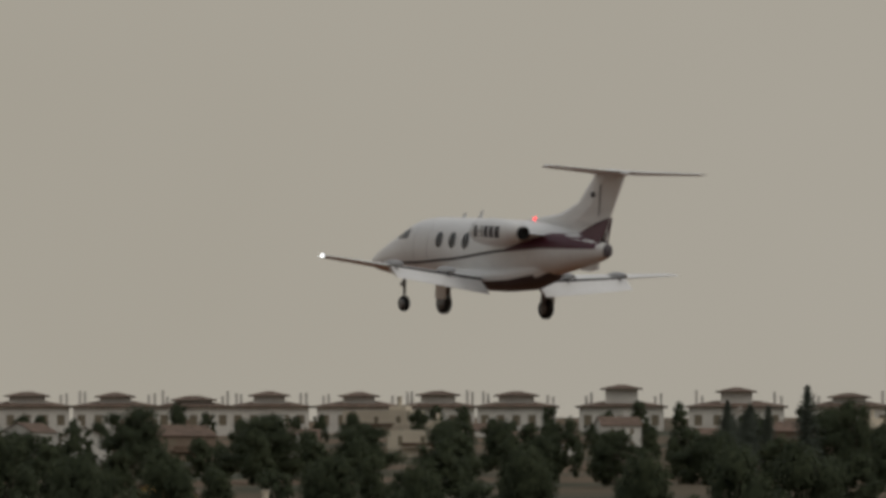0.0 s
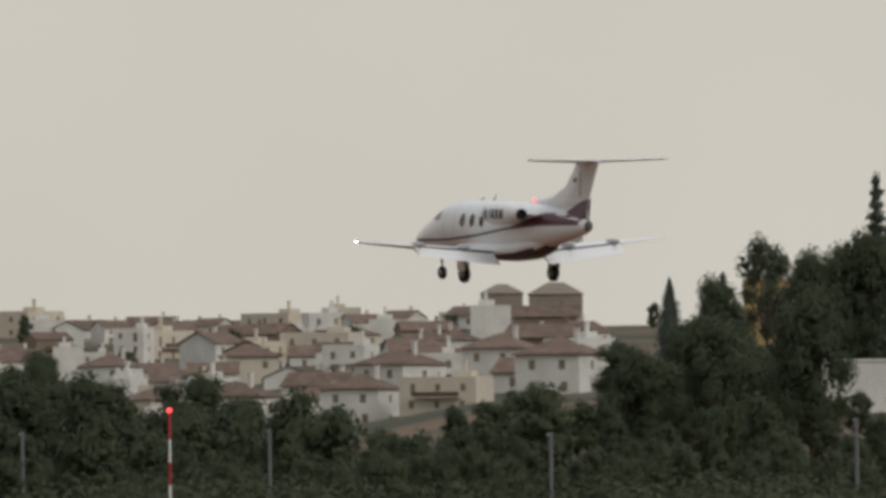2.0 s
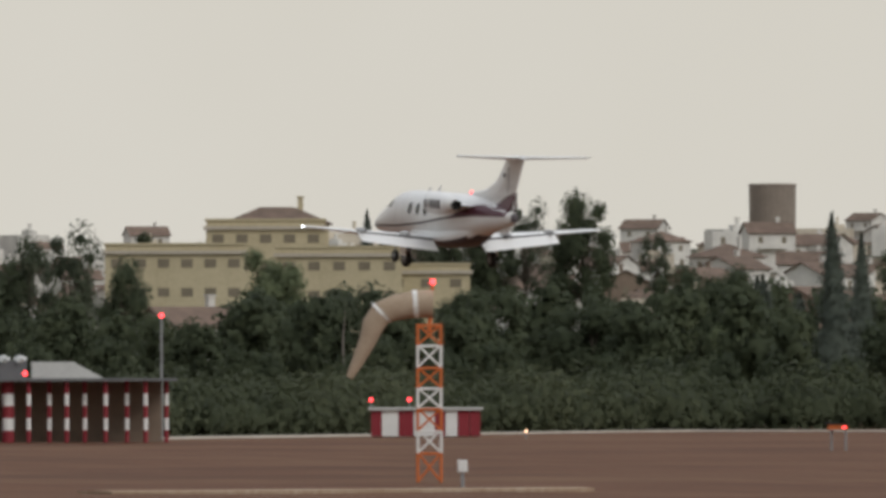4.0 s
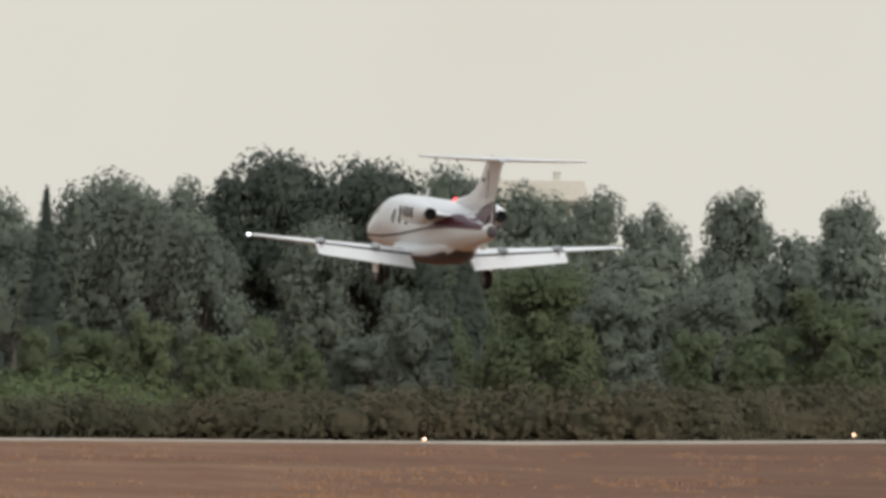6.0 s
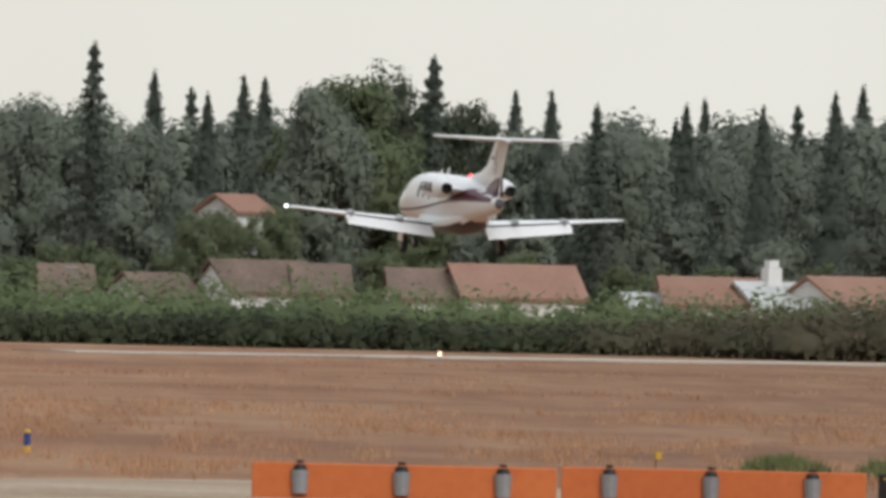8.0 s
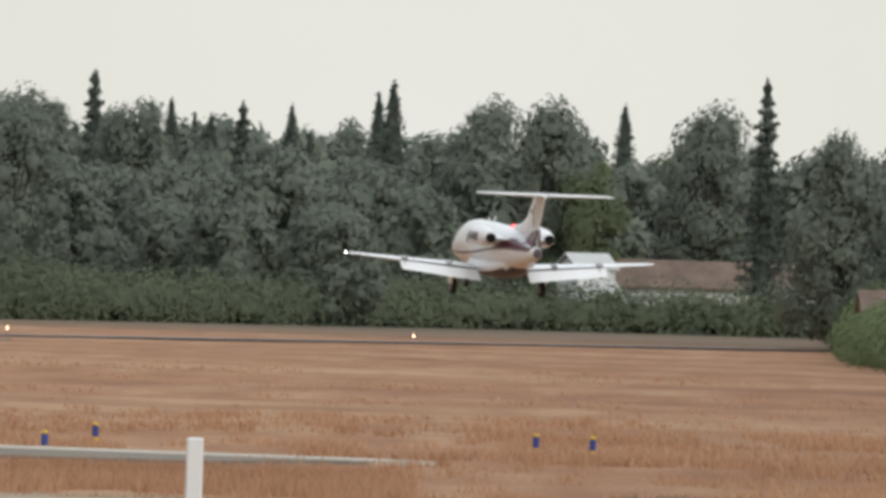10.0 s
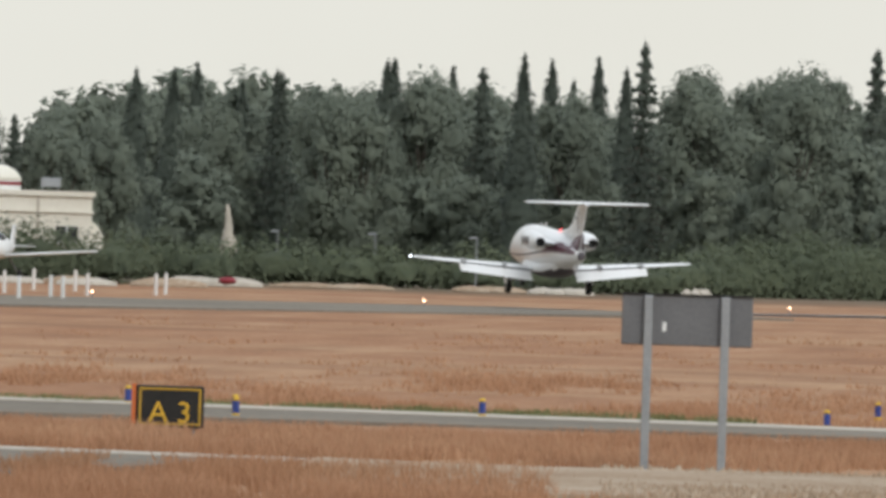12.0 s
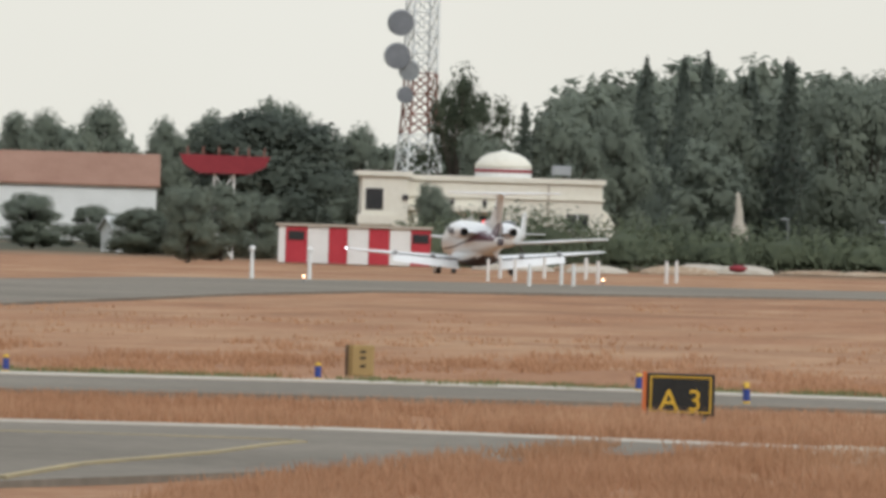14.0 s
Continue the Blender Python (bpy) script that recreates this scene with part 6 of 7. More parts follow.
def wind_sock():
    b, dist = 13.625, 410
    ob = thing("wind_sock", "faded wind sock drooping from a red and white lattice mast", "wind sock", spot(b, dist), b)
    n, h = 7, 4.55
    bands = [0, 0.85, 1.5, 2.15, 2.75, 3.35, 4.0, 4.6]
    for i in range(7):
        z0, z1 = bands[i], bands[i + 1]
        mat = (M["orange"], M["white"])[i % 2]
        bm = bmesh.new()
        w = 0.34
        for x, y in ((-w, -w), (w, -w), (w, w), (-w, w)):
            rod(bm, (x, y, z0), (x, y, z1), 0.05, 0.05, 6)
        for (xa, ya), (xb, yb) in (((-w, -w), (w, -w)), ((w, -w), (w, w)), ((w, w), (-w, w)), ((-w, w), (-w, -w))):
            rod(bm, (xa, ya, z0), (xb, yb, z1), 0.035, 0.035, 5)
            rod(bm, (xa, ya, z1), (xb, yb, z0), 0.035, 0.035, 5)
            rod(bm, (xa, ya, z1 - 0.03), (xb, yb, z1 - 0.03), 0.04, 0.04, 5)
        part("lattice_band", bm, mat, ob)
    part("pole", rod(bmesh.new(), (0, 0, 4.4), (0.1, 0, 5.75), 0.07, 0.05, 8), M["orange"], ob)
    part("lamp", ball(bmesh.new(), (0.1, 0, 5.85), 0.09), M["beacon"], ob, "glowing red lamp")
    path = [(0.12, 5.2, 0.42), (-0.4, 5.22, 0.4), (-1.0, 5.12, 0.38), (-1.4, 4.95, 0.36), (-1.62, 4.6, 0.33), (-1.8, 4.1, 0.25), (-2.1, 3.5, 0.18), (-2.35, 3.05, 0.1)]
    rings = []
    for k, (x, z, r) in enumerate(path):
        a = path[max(0, k - 1)]
        c = path[min(len(path) - 1, k + 1)]
        d = Vector((c[0] - a[0], 0, c[1] - a[1])).normalized()
        up = Vector((-d.z, 0, d.x))
        rings.append([Vector((x, 0, z)) + up * r * math.cos(q) * (1 + 0.06 * math.sin(3 * q + k)) + Vector((0, 1, 0)) * r * 0.7 * math.sin(q) for q in [2 * math.pi * i / 14 for i in range(14)]])
    sock = part("sock", loft(bmesh.new(), rings, False), M["sock"], ob, "faded cloth tube", True)
    for k in (1, 3):
        x, z, r = path[k]
        part("hoop", loft(bmesh.new(), [[v + Vector((dx, 0, 0)) for v in [Vector((x, 0, z)) + (p - Vector((x, 0, z))) * 1.03 for p in rings[k]]] for dx in (-0.07, 0.07)], False), M["white"], sock, "pale hoop")


wind_sock()


def striped_hut(b, dist, w, d, h, panels, reds, label, first=0, roofmat="sheet"):
    """A low equipment hut, its panels in turn red and white."""
    ob = thing("equipment_hut", label, "hut", spot(b, dist), b)
    part("core", boxed(-w / 2 + 0.05, w / 2 - 0.05, -d / 2 + 0.06, d / 2, 0, h), M["white"], ob)
    x = -w / 2
    for i, (pw, isred) in enumerate(panels):
        part("panel", boxed(x + 0.01, x + pw - 0.01, -d / 2 - 0.02, -d / 2 + 0.055, 0.02, h - 0.02), M[reds] if isred else M["white"], ob, "red panel" if isred else "white panel")
        x += pw
    part("roof", boxed(-w / 2 - 0.12, w / 2 + 0.12, -d / 2 - 0.15, d / 2 + 0.1, h + 0.002, h + 0.12), M[roofmat], ob)
    return ob


hut = striped_hut(13.64, 640, 5.0, 2.6, 1.2, [(0.5, 1), (0.75, 0), (0.7, 1), (0.95, 0), (0.5, 1), (0.55, 0), (0.55, 1), (0.5, 1)], "dark_red", "low hut with dark red and white panels")
for x in (-2.5, -0.75):
    part("lamp_post", rod(bmesh.new(), (x, -1.2, 1.33), (x, -1.2, 1.6), 0.03, 0.03, 6), M["steel"], hut)
    part("lamp", ball(bmesh.new(), (x, -1.2, 1.68), 0.09), M["beacon"], hut, "glowing red lamp")


def cabinet(b, dist):
    ob = thing("equipment_box", "small white box on a post", "box", spot(b, dist), b)
    part("post", rod(bmesh.new(), (0, 0, -0.1), (0, 0, 0.4), 0.05, 0.05, 8), M["steel"], ob)
    part("case", boxed(-0.14, 0.14, -0.1, 0.1, 0.4, 0.75, bevel=0.02), M["white"], ob)


cabinet(13.49, 395)


def antenna_shelter():
    b0, dist = 15.9, 600
    ob = thing("antenna_shelter", "open shelter with a flat roof on red and white banded posts", "shelter", spot(b0, dist), b0)
    part("roof", boxed(-13.0, 13.0, -2.0, 2.0, 2.62, 2.74), M["greymetal"], ob, "flat grey roof")
    rng = random.Random(4)
    for i in range(30):
        x = 12.6 - i * 0.86 + rng.uniform(-0.12, 0.12)
        r = 0.26 if i in (8, 19) else 0.1
        y = -1.7 if i % 2 else -1.2
        for k in range(5):
            part("post_band", rod(bmesh.new(), (x, y, k * 0.524), (x, y, k * 0.524 + 0.522), r, r, 8), M["white"] if k in (1, 3) else M["dark_red"], ob)
    part("back_wall", boxed(-12.6, 12.4, 1.7, 1.8, 0.0, 2.6), M["brownwall"], ob)
    up = part("canopy", boxed(-13.0, 6.6, 0.2, 1.9, 2.742, 3.5), M["greymetal"], ob, "grey upper storey")
    bm = bmesh.new()
    for i in range(28):
        ball(bm, (-12.6 + i * 0.7, 1.0, 3.52), (0.36, 1.2, 0.24), 1)
    part("scalloped_roof", bm, M["sheet"], up, "pale scalloped roof")
    part("lamp", ball(bmesh.new(), (6.5, -1.8, 2.95), 0.1), M["beacon"], ob, "glowing red lamp")
    part("lean_to", loft(bmesh.new(), [[(6.8, y, 2.75), (9.9, y, 2.75), (8.6, y, 3.45), (6.8, y, 3.45)] for y in (0.6, 1.8)]), M["sheet"], ob, "pale sloping lean-to")


antenna_shelter()


def thin_post(b, dist, h, name, label, lamp=False, mat="steel", r=0.06):
    ob = thing(name, label, "post", spot(b, dist), b)
    part("pole", rod(bmesh.new(), (0, 0, -0.1), (0, 0, h), r, r * 0.8, 8), M[mat], ob)
    if lamp:
        part("lamp", ball(bmesh.new(), (0, 0, h + 0.08), 0.11), M["beacon"], ob, "glowing red lamp")
    return ob


thin_post(14.72, 620, 5.4, "lamp_post", "thin grey post with a red lamp", True)
for b, dist, h in ((6.42, 760, 6.2), (8.82, 790, 6.0), (9.83, 800, 6.0), (10.66, 760, 5.6), (11.55, 780, 5.6), (7.67, 770, 5.6)):
    pole = thin_post(b, dist, h, "utility_pole", "grey wooden utility pole among bushes", False, "greymetal", 0.12)
    part("insulator", boxed(-0.2, 0.1, -0.05, 0.05, h - 0.2, h - 0.06), M["steel"], pole)


def marker(b, dist, h=0.38, tall=False):
    ob = thing("taxiway_marker", "blue marker post with a yellow cap and foot", "marker", spot(b, dist), b, group="taxiway markers")
    part("foot", rod(bmesh.new(), (0, 0, -0.05), (0, 0, 0.1), 0.075, 0.07, 10), M["yellow"], ob)
    part("post", rod(bmesh.new(), (0, 0, 0.102), (0, 0, h - 0.06), 0.065, 0.065, 10), M["blue"], ob, "blue post")
    part("cap", ball(bmesh.new(), (0, 0, h - 0.03), (0.065, 0.065, 0.045), 2), M["yellow"], ob)
    return ob


first_marker = marker(32.498, 254)
for b, dist in ((31.491, 263), (30.081, 262), (32.94, 266), (34.253, 268), (35.529, 266), (32.5, 258), (29.874, 276.7), (28.072, 280.5), (27.840, 278.9), (26.13, 252), (19.785, 300), (7.75, 330)):
    copy_thing(first_marker, Matrix.Translation(spot(b, dist)))


def road_sign():
    b, dist = 30.665, 211
    ob = thing("road_sign", "grey back of a road sign on two steel posts", "sign", spot(b, dist), b)
    part("panel", boxed(-0.985, 0.985, 0.06, 0.1, 1.93, 2.7, bevel=0.015), M["greymetal"], ob, "grey metal panel")
    part("rim", boxed(-0.99, 0.99, 0.035, 0.058, 2.68, 2.71), M["black"], ob)
    part("label_plate", boxed(-0.37, -0.31, 0.045, 0.058, 2.14, 2.28), M["white"], ob, "small white plate")
    for x in (-0.585, 0.575):
        part("post", boxed(x - 0.065, x + 0.065, -0.06, 0.03, -0.1, 2.68, bevel=0.012), M["steel"], ob, "galvanised post")


road_sign()


def white_post():
    ob = thing("boundary_post", "square white concrete post", "post", spot(29.465, 190, -0.2), 29.4)
    part("shaft", boxed(-0.115, 0.115, -0.115, 0.115, -0.2, 1.46, bevel=0.025), M["white"], ob)


white_post()


def letters(text, size, mat, parent, at, name="lettering"):
    cu = bpy.data.curves.new(name, "FONT")
    cu.body, cu.size, cu.extrude, cu.align_x = text, size, 0.004, "CENTER"
    tmp = bpy.data.objects.new(name, cu)
    scene.collection.objects.link(tmp)
    bpy.context.view_layer.update()
    me = bpy.data.meshes.new_from_object(tmp.evaluated_get(bpy.context.evaluated_depsgraph_get()))
    bpy.data.objects.remove(tmp)
    me.materials.clear()
    me.materials.append(mat)
    ob = new(name, me)
    ob.parent = parent
    ob.matrix_basis = pose(*at, 90, 0, 0)
    return ob


def taxi_sign():
    ob = thing("taxiway_sign", "black taxiway sign with a yellow border reading A 3", "sign", spot(32.767, 233), 32.77 + 4)
    part("case", boxed(-0.58, 0.56, -0.09, 0.09, 0.12, 0.82, bevel=0.02), M["black"], ob)
    part("end_cap", boxed(-0.64, -0.582, -0.1, 0.1, 0.1, 0.84), M["orange"], ob, "orange end cap")
    for q in ((-0.52, 0.5, 0.75, 0.775), (-0.52, 0.5, 0.17, 0.195), (-0.52, -0.495, 0.197, 0.748), (0.475, 0.5, 0.197, 0.748)):
        part("border", boxed(q[0], q[1], -0.1, -0.092, q[2], q[3]), M["yellow"], ob, "yellow border")
    letters("A 3", 0.5, M["yellow"], ob, (-0.01, -0.1, 0.21))
    for x in (-0.4, 0.4):
        part("leg", rod(bmesh.new(), (x, 0, -0.05), (x, 0, 0.12), 0.03, 0.03, 8), M["steel"], ob)


taxi_sign()


def yellow_sign():
    ob = thing("taxiway_sign", "yellow taxiway sign seen edge on", "sign", spot(34.074, 276), 34 + 40)
    part("case", boxed(-0.3, 0.26, -0.08, 0.08, 0.05, 0.66, bevel=0.02), M["ochre"], ob, "dull yellow face")
    part("back", boxed(-0.3, 0.26, 0.082, 0.16, 0.05, 0.66), M["wood"], ob, "brown back")
    for z in (0.22, 0.38, 0.5):
        part("marking_bar", boxed(-0.12, 0.02, -0.09, -0.082, z, z + 0.05), M["black"], ob, "illegible dark bar")


yellow_sign()


def barrier(b, dist, w):
    ob = thing("barrier", "long low orange barrier board with lamps along it", "barrier", spot(b, dist), b + 3, group="orange barriers")
    part("board", boxed(-w / 2, w / 2, -0.05, 0.05, 0.08, 0.64, bevel=0.015), M["orange"], ob)
    for i in range(3):
        x = -w / 2 + w * (i + 0.47) / 3
        lamp = part("lamp", rod(bmesh.new(), (x, -0.07, 0.2), (x, -0.07, 0.54), 0.11, 0.13, 12), M["steel"], ob, "grey lamp housing")
        part("lamp_cap", rod(bmesh.new(), (x, -0.07, 0.542), (x, -0.07, 0.62), 0.1, 0.08, 12), M["black"], lamp)
        part("bracket", boxed(x - 0.05, x + 0.05, -0.05, 0.0, 0.642, 0.68), M["black"], ob)
    for x in (-w / 2 + 0.3, w / 2 - 0.3):
        part("foot", boxed(x - 0.06, x + 0.06, -0.3, 0.3, -0.02, 0.078), M["steel"], ob)


barrier(24.585, 203, 4.42)
barrier(23.32, 205, 4.46)
ob = thing("taxiway_sign", "black sign with a yellow border beside the barrier", "sign", spot(22.48, 206), 22.5)
part("case", boxed(-0.6, 0.6, -0.08, 0.08, 0.05, 0.62), M["black"], ob)
part("border", boxed(-0.52, 0.52, -0.09, -0.082, 0.54, 0.57), M["yellow"], ob, "yellow border")
ob = thing("small_flag_marker", "small yellow marker in the grass", "marker", spot(23.559, 244.4), 23.5)
part("stake", rod(bmesh.new(), (0, 0, -0.05), (0, 0, 0.3), 0.015, 0.015, 6), M["wood"], ob)
part("flag", boxed(0.0, 0.1, -0.02, 0.02, 0.22, 0.34), M["yellow"], ob, "yellow plate")

# signs and sheds in front of the wood
for b, dist, mat, lab in ((22.51, 525, "red", "small red round sign on a post"), (22.24, 525, "steel", "small pale sign on a post")):
    ob = thing("small_sign", lab, "sign", spot(b, dist), b)
    part("post", rod(bmesh.new(), (0, 0, -0.1), (0, 0, 0.75), 0.03, 0.03, 6), M["steel"], ob)
    part("plate", rod(bmesh.new(), (0, -0.04, 0.8), (0, -0.01, 0.8), 0.19, 0.19, 14), M[mat], ob)
for b, dist, w in ((21.67, 548, 1.7), (21.42, 550, 0.5)):
    ob = thing("garden_shed", "low pale roof among the bushes", "shed", spot(b, dist, 1.3), b)
    part("wall", boxed(-w / 2, w / 2, -0.8, 0.8, -1.3, 0.25), M["brownwall"], ob)
    part("roof", prism_roof(bmesh.new(), w, 1.6, 0.25, 0.35, 0.1, 0.06), M["greymetal"], ob)


# ---------------------------------------------------------------- the cream airport building with its dome
def cream_building():
    bx, dist = 33.6, 725
    ob = thing("airport_building", "cream flat-roofed airport building with a small dome", "building", spot(bx, dist, 0.0), bx + 2)
    main = boxed(-3.9, 6.2, 0.0, 7.0, -0.3, 4.35)
    part("wall", main, M["cream"], ob)
    part("parapet", boxed(-4.0, 6.35, -0.15, 7.1, 4.352, 4.62), M["cream"], ob)
    part("string_course", boxed(-4.0, 6.3, -0.12, -0.002, 3.5, 3.62), M["cream"], ob)
    part("side_step", loft(bmesh.new(), [[(6.21, y, -0.2), (6.85, y, -0.2), (6.85, y, 2.3), (6.5, y, 2.9), (6.21, y, 3.1)] for y in (0.3, 6.5)]), M["cream"], ob)
    tower = part("corner_block", boxed(-6.3, -3.92, -1.2, 5.0, 1.9, 4.5), M["cream"], ob, "overhanging corner block")
    part("block_cap", boxed(-6.6, -3.7, -1.4, 5.1, 4.502, 4.75), M["cream"], tower)
    part("block_foot", boxed(-5.6, -3.92, -0.8, 4.8, -0.3, 1.898), M["cream"], ob)
    part("ledge", boxed(-6.5, -4.6, -1.4, 0.0, 2.0, 2.5), M["cream"], tower)
    part("bay_window", boxed(-6.1, -5.2, -1.24, -1.1, 2.75, 3.85), M["window"], tower, "dark bay window")
    part("lamp_box", boxed(-4.2, -3.9, -1.3, -1.21, 3.3, 3.55), M["charcoal"], tower)
    for x, w in ((-3.0, 0.6), (-1.6, 0.8), (0.2, 0.7)):
        part("doorway", boxed(x - w / 2, x + w / 2, -0.06, 0.2, -0.2, 2.6), M["window"], ob, "dark tall doorway")
    for x in (-3.45, -2.45, -0.55):
        part("pilaster", boxed(x - 0.14, x + 0.14, -0.3, -0.002, -0.2, 2.75), M["cream"], ob)
    part("canopy", boxed(-3.8, 1.0, -0.5, -0.002, 2.8, 3.05), M["cream"], ob)
    for x in (-2.9, -1.6, 0.1):
        part("wall_lamp", ball(bmesh.new(), (x, -0.15, 3.25), (0.12, 0.12, 0.18)), M["charcoal"], ob, "dark wall lamp")
    win = part("window", boxed(4.35, 5.5, -0.05, 0.1, 2.05, 2.8), M["window"], ob, "dark double window")
    part("window_frame", boxed(4.89, 4.96, -0.08, -0.052, 2.05, 2.8), M["white"], win)
    part("window_sill", boxed(4.2, 5.65, -0.14, -0.052, 1.92, 2.03), M["white"], win)
    drum = part("dome_drum", rod(bmesh.new(), (1.1, 2.6, 4.35), (1.1, 2.6, 5.1), 1.48, 1.46, 28), M["white"], ob, "round white drum")
    part("red_band", rod(bmesh.new(), (1.1, 2.6, 4.86), (1.1, 2.6, 5.02), 1.5, 1.49, 28), M["dark_red"], drum, "dull red band")
    bm = bmesh.new()
    rings = [[(1.1 + r * math.cos(2 * math.pi * i / 24), 2.6 + r * math.sin(2 * math.pi * i / 24), z) for i in range(24)] for r, z in ((1.5, 5.102), (1.42, 5.35), (1.15, 5.65), (0.75, 5.85), (0.3, 5.93), (0.12, 6.02))]
    part("dome", loft(bm, rings), M["cream"], drum, "shallow cream dome", True)
    unit = part("roof_unit", boxed(3.6, 4.6, 1.5, 2.6, 4.8, 5.3, bevel=0.05), M["steel"], ob, "grey unit on the roof")
    for x in (3.7, 4.5):
        part("unit_leg", boxed(x - 0.04, x + 0.04, 1.9, 2.0, 4.625, 4.798), M["steel"], unit)
    part("drain_pipe", rod(bmesh.new(), (3.4, -0.1, 0), (3.4, -0.1, 4.3), 0.05, 0.05, 6), M["concrete"], ob)


cream_building()
hut = striped_hut(34.12, 700, 7.6, 2.4, 1.85, [(0.36, 0), (1.1, 1), (1.05, 0), (0.95, 1), (1.05, 0), (1.05, 1), (1.05, 0), (1.0, 1)], "red", "hut with broad red and white panels", roofmat="concrete")
for x in (-2.9, 3.3):
    part("window", boxed(x - 0.4, x + 0.4, -1.26, -1.222, 1.15, 1.6), M["window"], hut, "dark window band")


def garden_spire():
    """A slender pale figureless spire that tapers unevenly, behind the hedge."""
    rng = random.Random(3)
    rings = []
    for z, r in ((0, 0.5), (1.6, 0.48), (2.2, 0.42), (2.6, 0.3), (3.0, 0.24), (3.5, 0.2), (3.9, 0.16), (4.25, 0.06)):
        dx = rng.uniform(-0.05, 0.05) - 0.05 * max(0.0, z - 2)
        rings.append([(dx + r * math.cos(a) * rng.uniform(0.85, 1.15), r * math.sin(a) * rng.uniform(0.85, 1.15), z) for a in np.linspace(0, 2 * math.pi, 12, endpoint=False)])
    ob = thing("garden_ornament", "slender pale weathered spire behind the clipped hedge", "ornament", spot(32.55, 778), 32.5)
    part("spire", loft(bmesh.new(), rings), M["concrete"], ob, "", True)


garden_spire()


def radio_mast():
    b, dist = 33.87, 800
    ob = thing("radio_mast", "red and white lattice mast with microwave dishes", "mast", spot(b, dist), b + 20)
    H, levels = 17.5, 15
    half = lambda z: 1.35 - 0.62 * min(1, z / 9.0)
    for i in range(levels):
        z0, z1 = H * i / levels, H * (i + 1) / levels
        bm = bmesh.new()
        c0 = [(sx * half(z0), sy * half(z0), z0) for sx, sy in ((-1, -1), (1, -1), (1, 1), (-1, 1))]
        c1 = [(sx * half(z1), sy * half(z1), z1) for sx, sy in ((-1, -1), (1, -1), (1, 1), (-1, 1))]
        for k in range(4):
            j = (k + 1) % 4
            rod(bm, c0[k], c1[k], 0.07, 0.07, 5)
            rod(bm, c0[k], c1[j], 0.045, 0.045, 4)
            rod(bm, c0[j], c1[k], 0.045, 0.045, 4)
            rod(bm, c1[k], c1[j], 0.04, 0.04, 4)
        part("lattice_section", bm, M["white"] if (i // 3) % 2 == 1 or z0 > 10 else M["brownred"], ob)
    for dx, z, r, mat in ((-1.6, 13.3, 0.95, "dish"), (-1.75, 11.4, 0.95, "dish"), (-1.0, 10.6, 0.75, "steel"), (-1.2, 9.2, 0.6, "dish")):
        dish = part("dish", rod(bmesh.new(), (dx, -0.9, z), (dx + 0.25, -0.1, z + 0.05), r * 0.75, r * 0.8, 20), M[mat], ob, "grey drum-shaped dish")
        part("dish_arm", rod(bmesh.new(), (dx + 0.2, -0.2, z), (-0.6, 0, z), 0.05, 0.05, 6), M["steel"], dish)


radio_mast()


def red_antenna():
    b, dist = 34.66, 712
    ob = thing("red_antenna", "red antenna platform on a lattice pedestal before a tree", "antenna", spot(b, dist), b)
    part("platform", loft(bmesh.new(), [[(-2.3, y, 5.3), (2.3, y, 5.25), (2.1, y, 4.75), (1.3, y, 4.35), (-1.3, y, 4.35), (-2.1, y, 4.8)] for y in (-0.8, 0.8)]), M["dark_red"], ob, "red platform")
    bm = bmesh.new()
    for x in (-0.5, 0.5):
        for y in (-0.5, 0.5):
            rod(bm, (x, y, 0), (x, y, 4.35), 0.06, 0.06, 6)
    for z in (0.1, 1.5, 2.9):
        rod(bm, (-0.5, -0.5, z), (0.5, -0.5, z + 1.4), 0.04, 0.04, 5)
        rod(bm, (0.5, -0.5, z), (-0.5, -0.5, z + 1.4), 0.04, 0.04, 5)
    part("pedestal", bm, M["white"], ob, "white lattice pedestal")
    for x in (-1.9, -1.1, -0.3, 0.6, 1.2, 2.0):
        part("rail_post", rod(bmesh.new(), (x, -0.7, 5.22), (x, -0.7, 5.7), 0.05, 0.05, 6), M["brownred"], ob)


red_antenna()


def lamp_post(b, dist, h=2.9):
    ob = thing("lamp_post", "grey street lamp at the hedge", "lamp", spot(b, dist), b, group="lamps along the hedge")
    part("pole", rod(bmesh.new(), (0, 0, -0.1), (0, 0, h), 0.05, 0.04, 8), M["steel"], ob)
    part("head", boxed(-0.42, 0.06, -0.1, 0.1, h, h + 0.13, bevel=0.03), M["steel"], ob, "grey lamp head")
    return ob


lp = lamp_post(31.535, 755, 2.75)
for b, dist in ((31.95, 790), (30.4, 830), (33.25, 820), (32.35, 790), (25.95, 560)):
    copy_thing(lp, Matrix.Translation(spot(b, dist)) @ pose(0, 0, 0, 0, 0, b))
post = thing("beacon_post", "white post with a round head beside the runway", "post", spot(34.536, 562), 34.5, group="white runway posts")
part("shaft", rod(bmesh.new(), (0, 0, -0.05), (0, 0, 1.15), 0.09, 0.07, 10), M["white"], post)
part("head", ball(bmesh.new(), (0, 0, 1.24), 0.13), M["white"], post)
copy_thing(post, Matrix.Translation(spot(34.3, 566)))


def picket(b, dist, h=0.95):
    ob = thing("white_stake", "plain white stake beside the runway", "stake", spot(b, dist), b, group="white stakes")
    part("shaft", boxed(-0.06, 0.06, -0.06, 0.06, -0.05, h, bevel=0.01), M["white"], ob)
    return ob


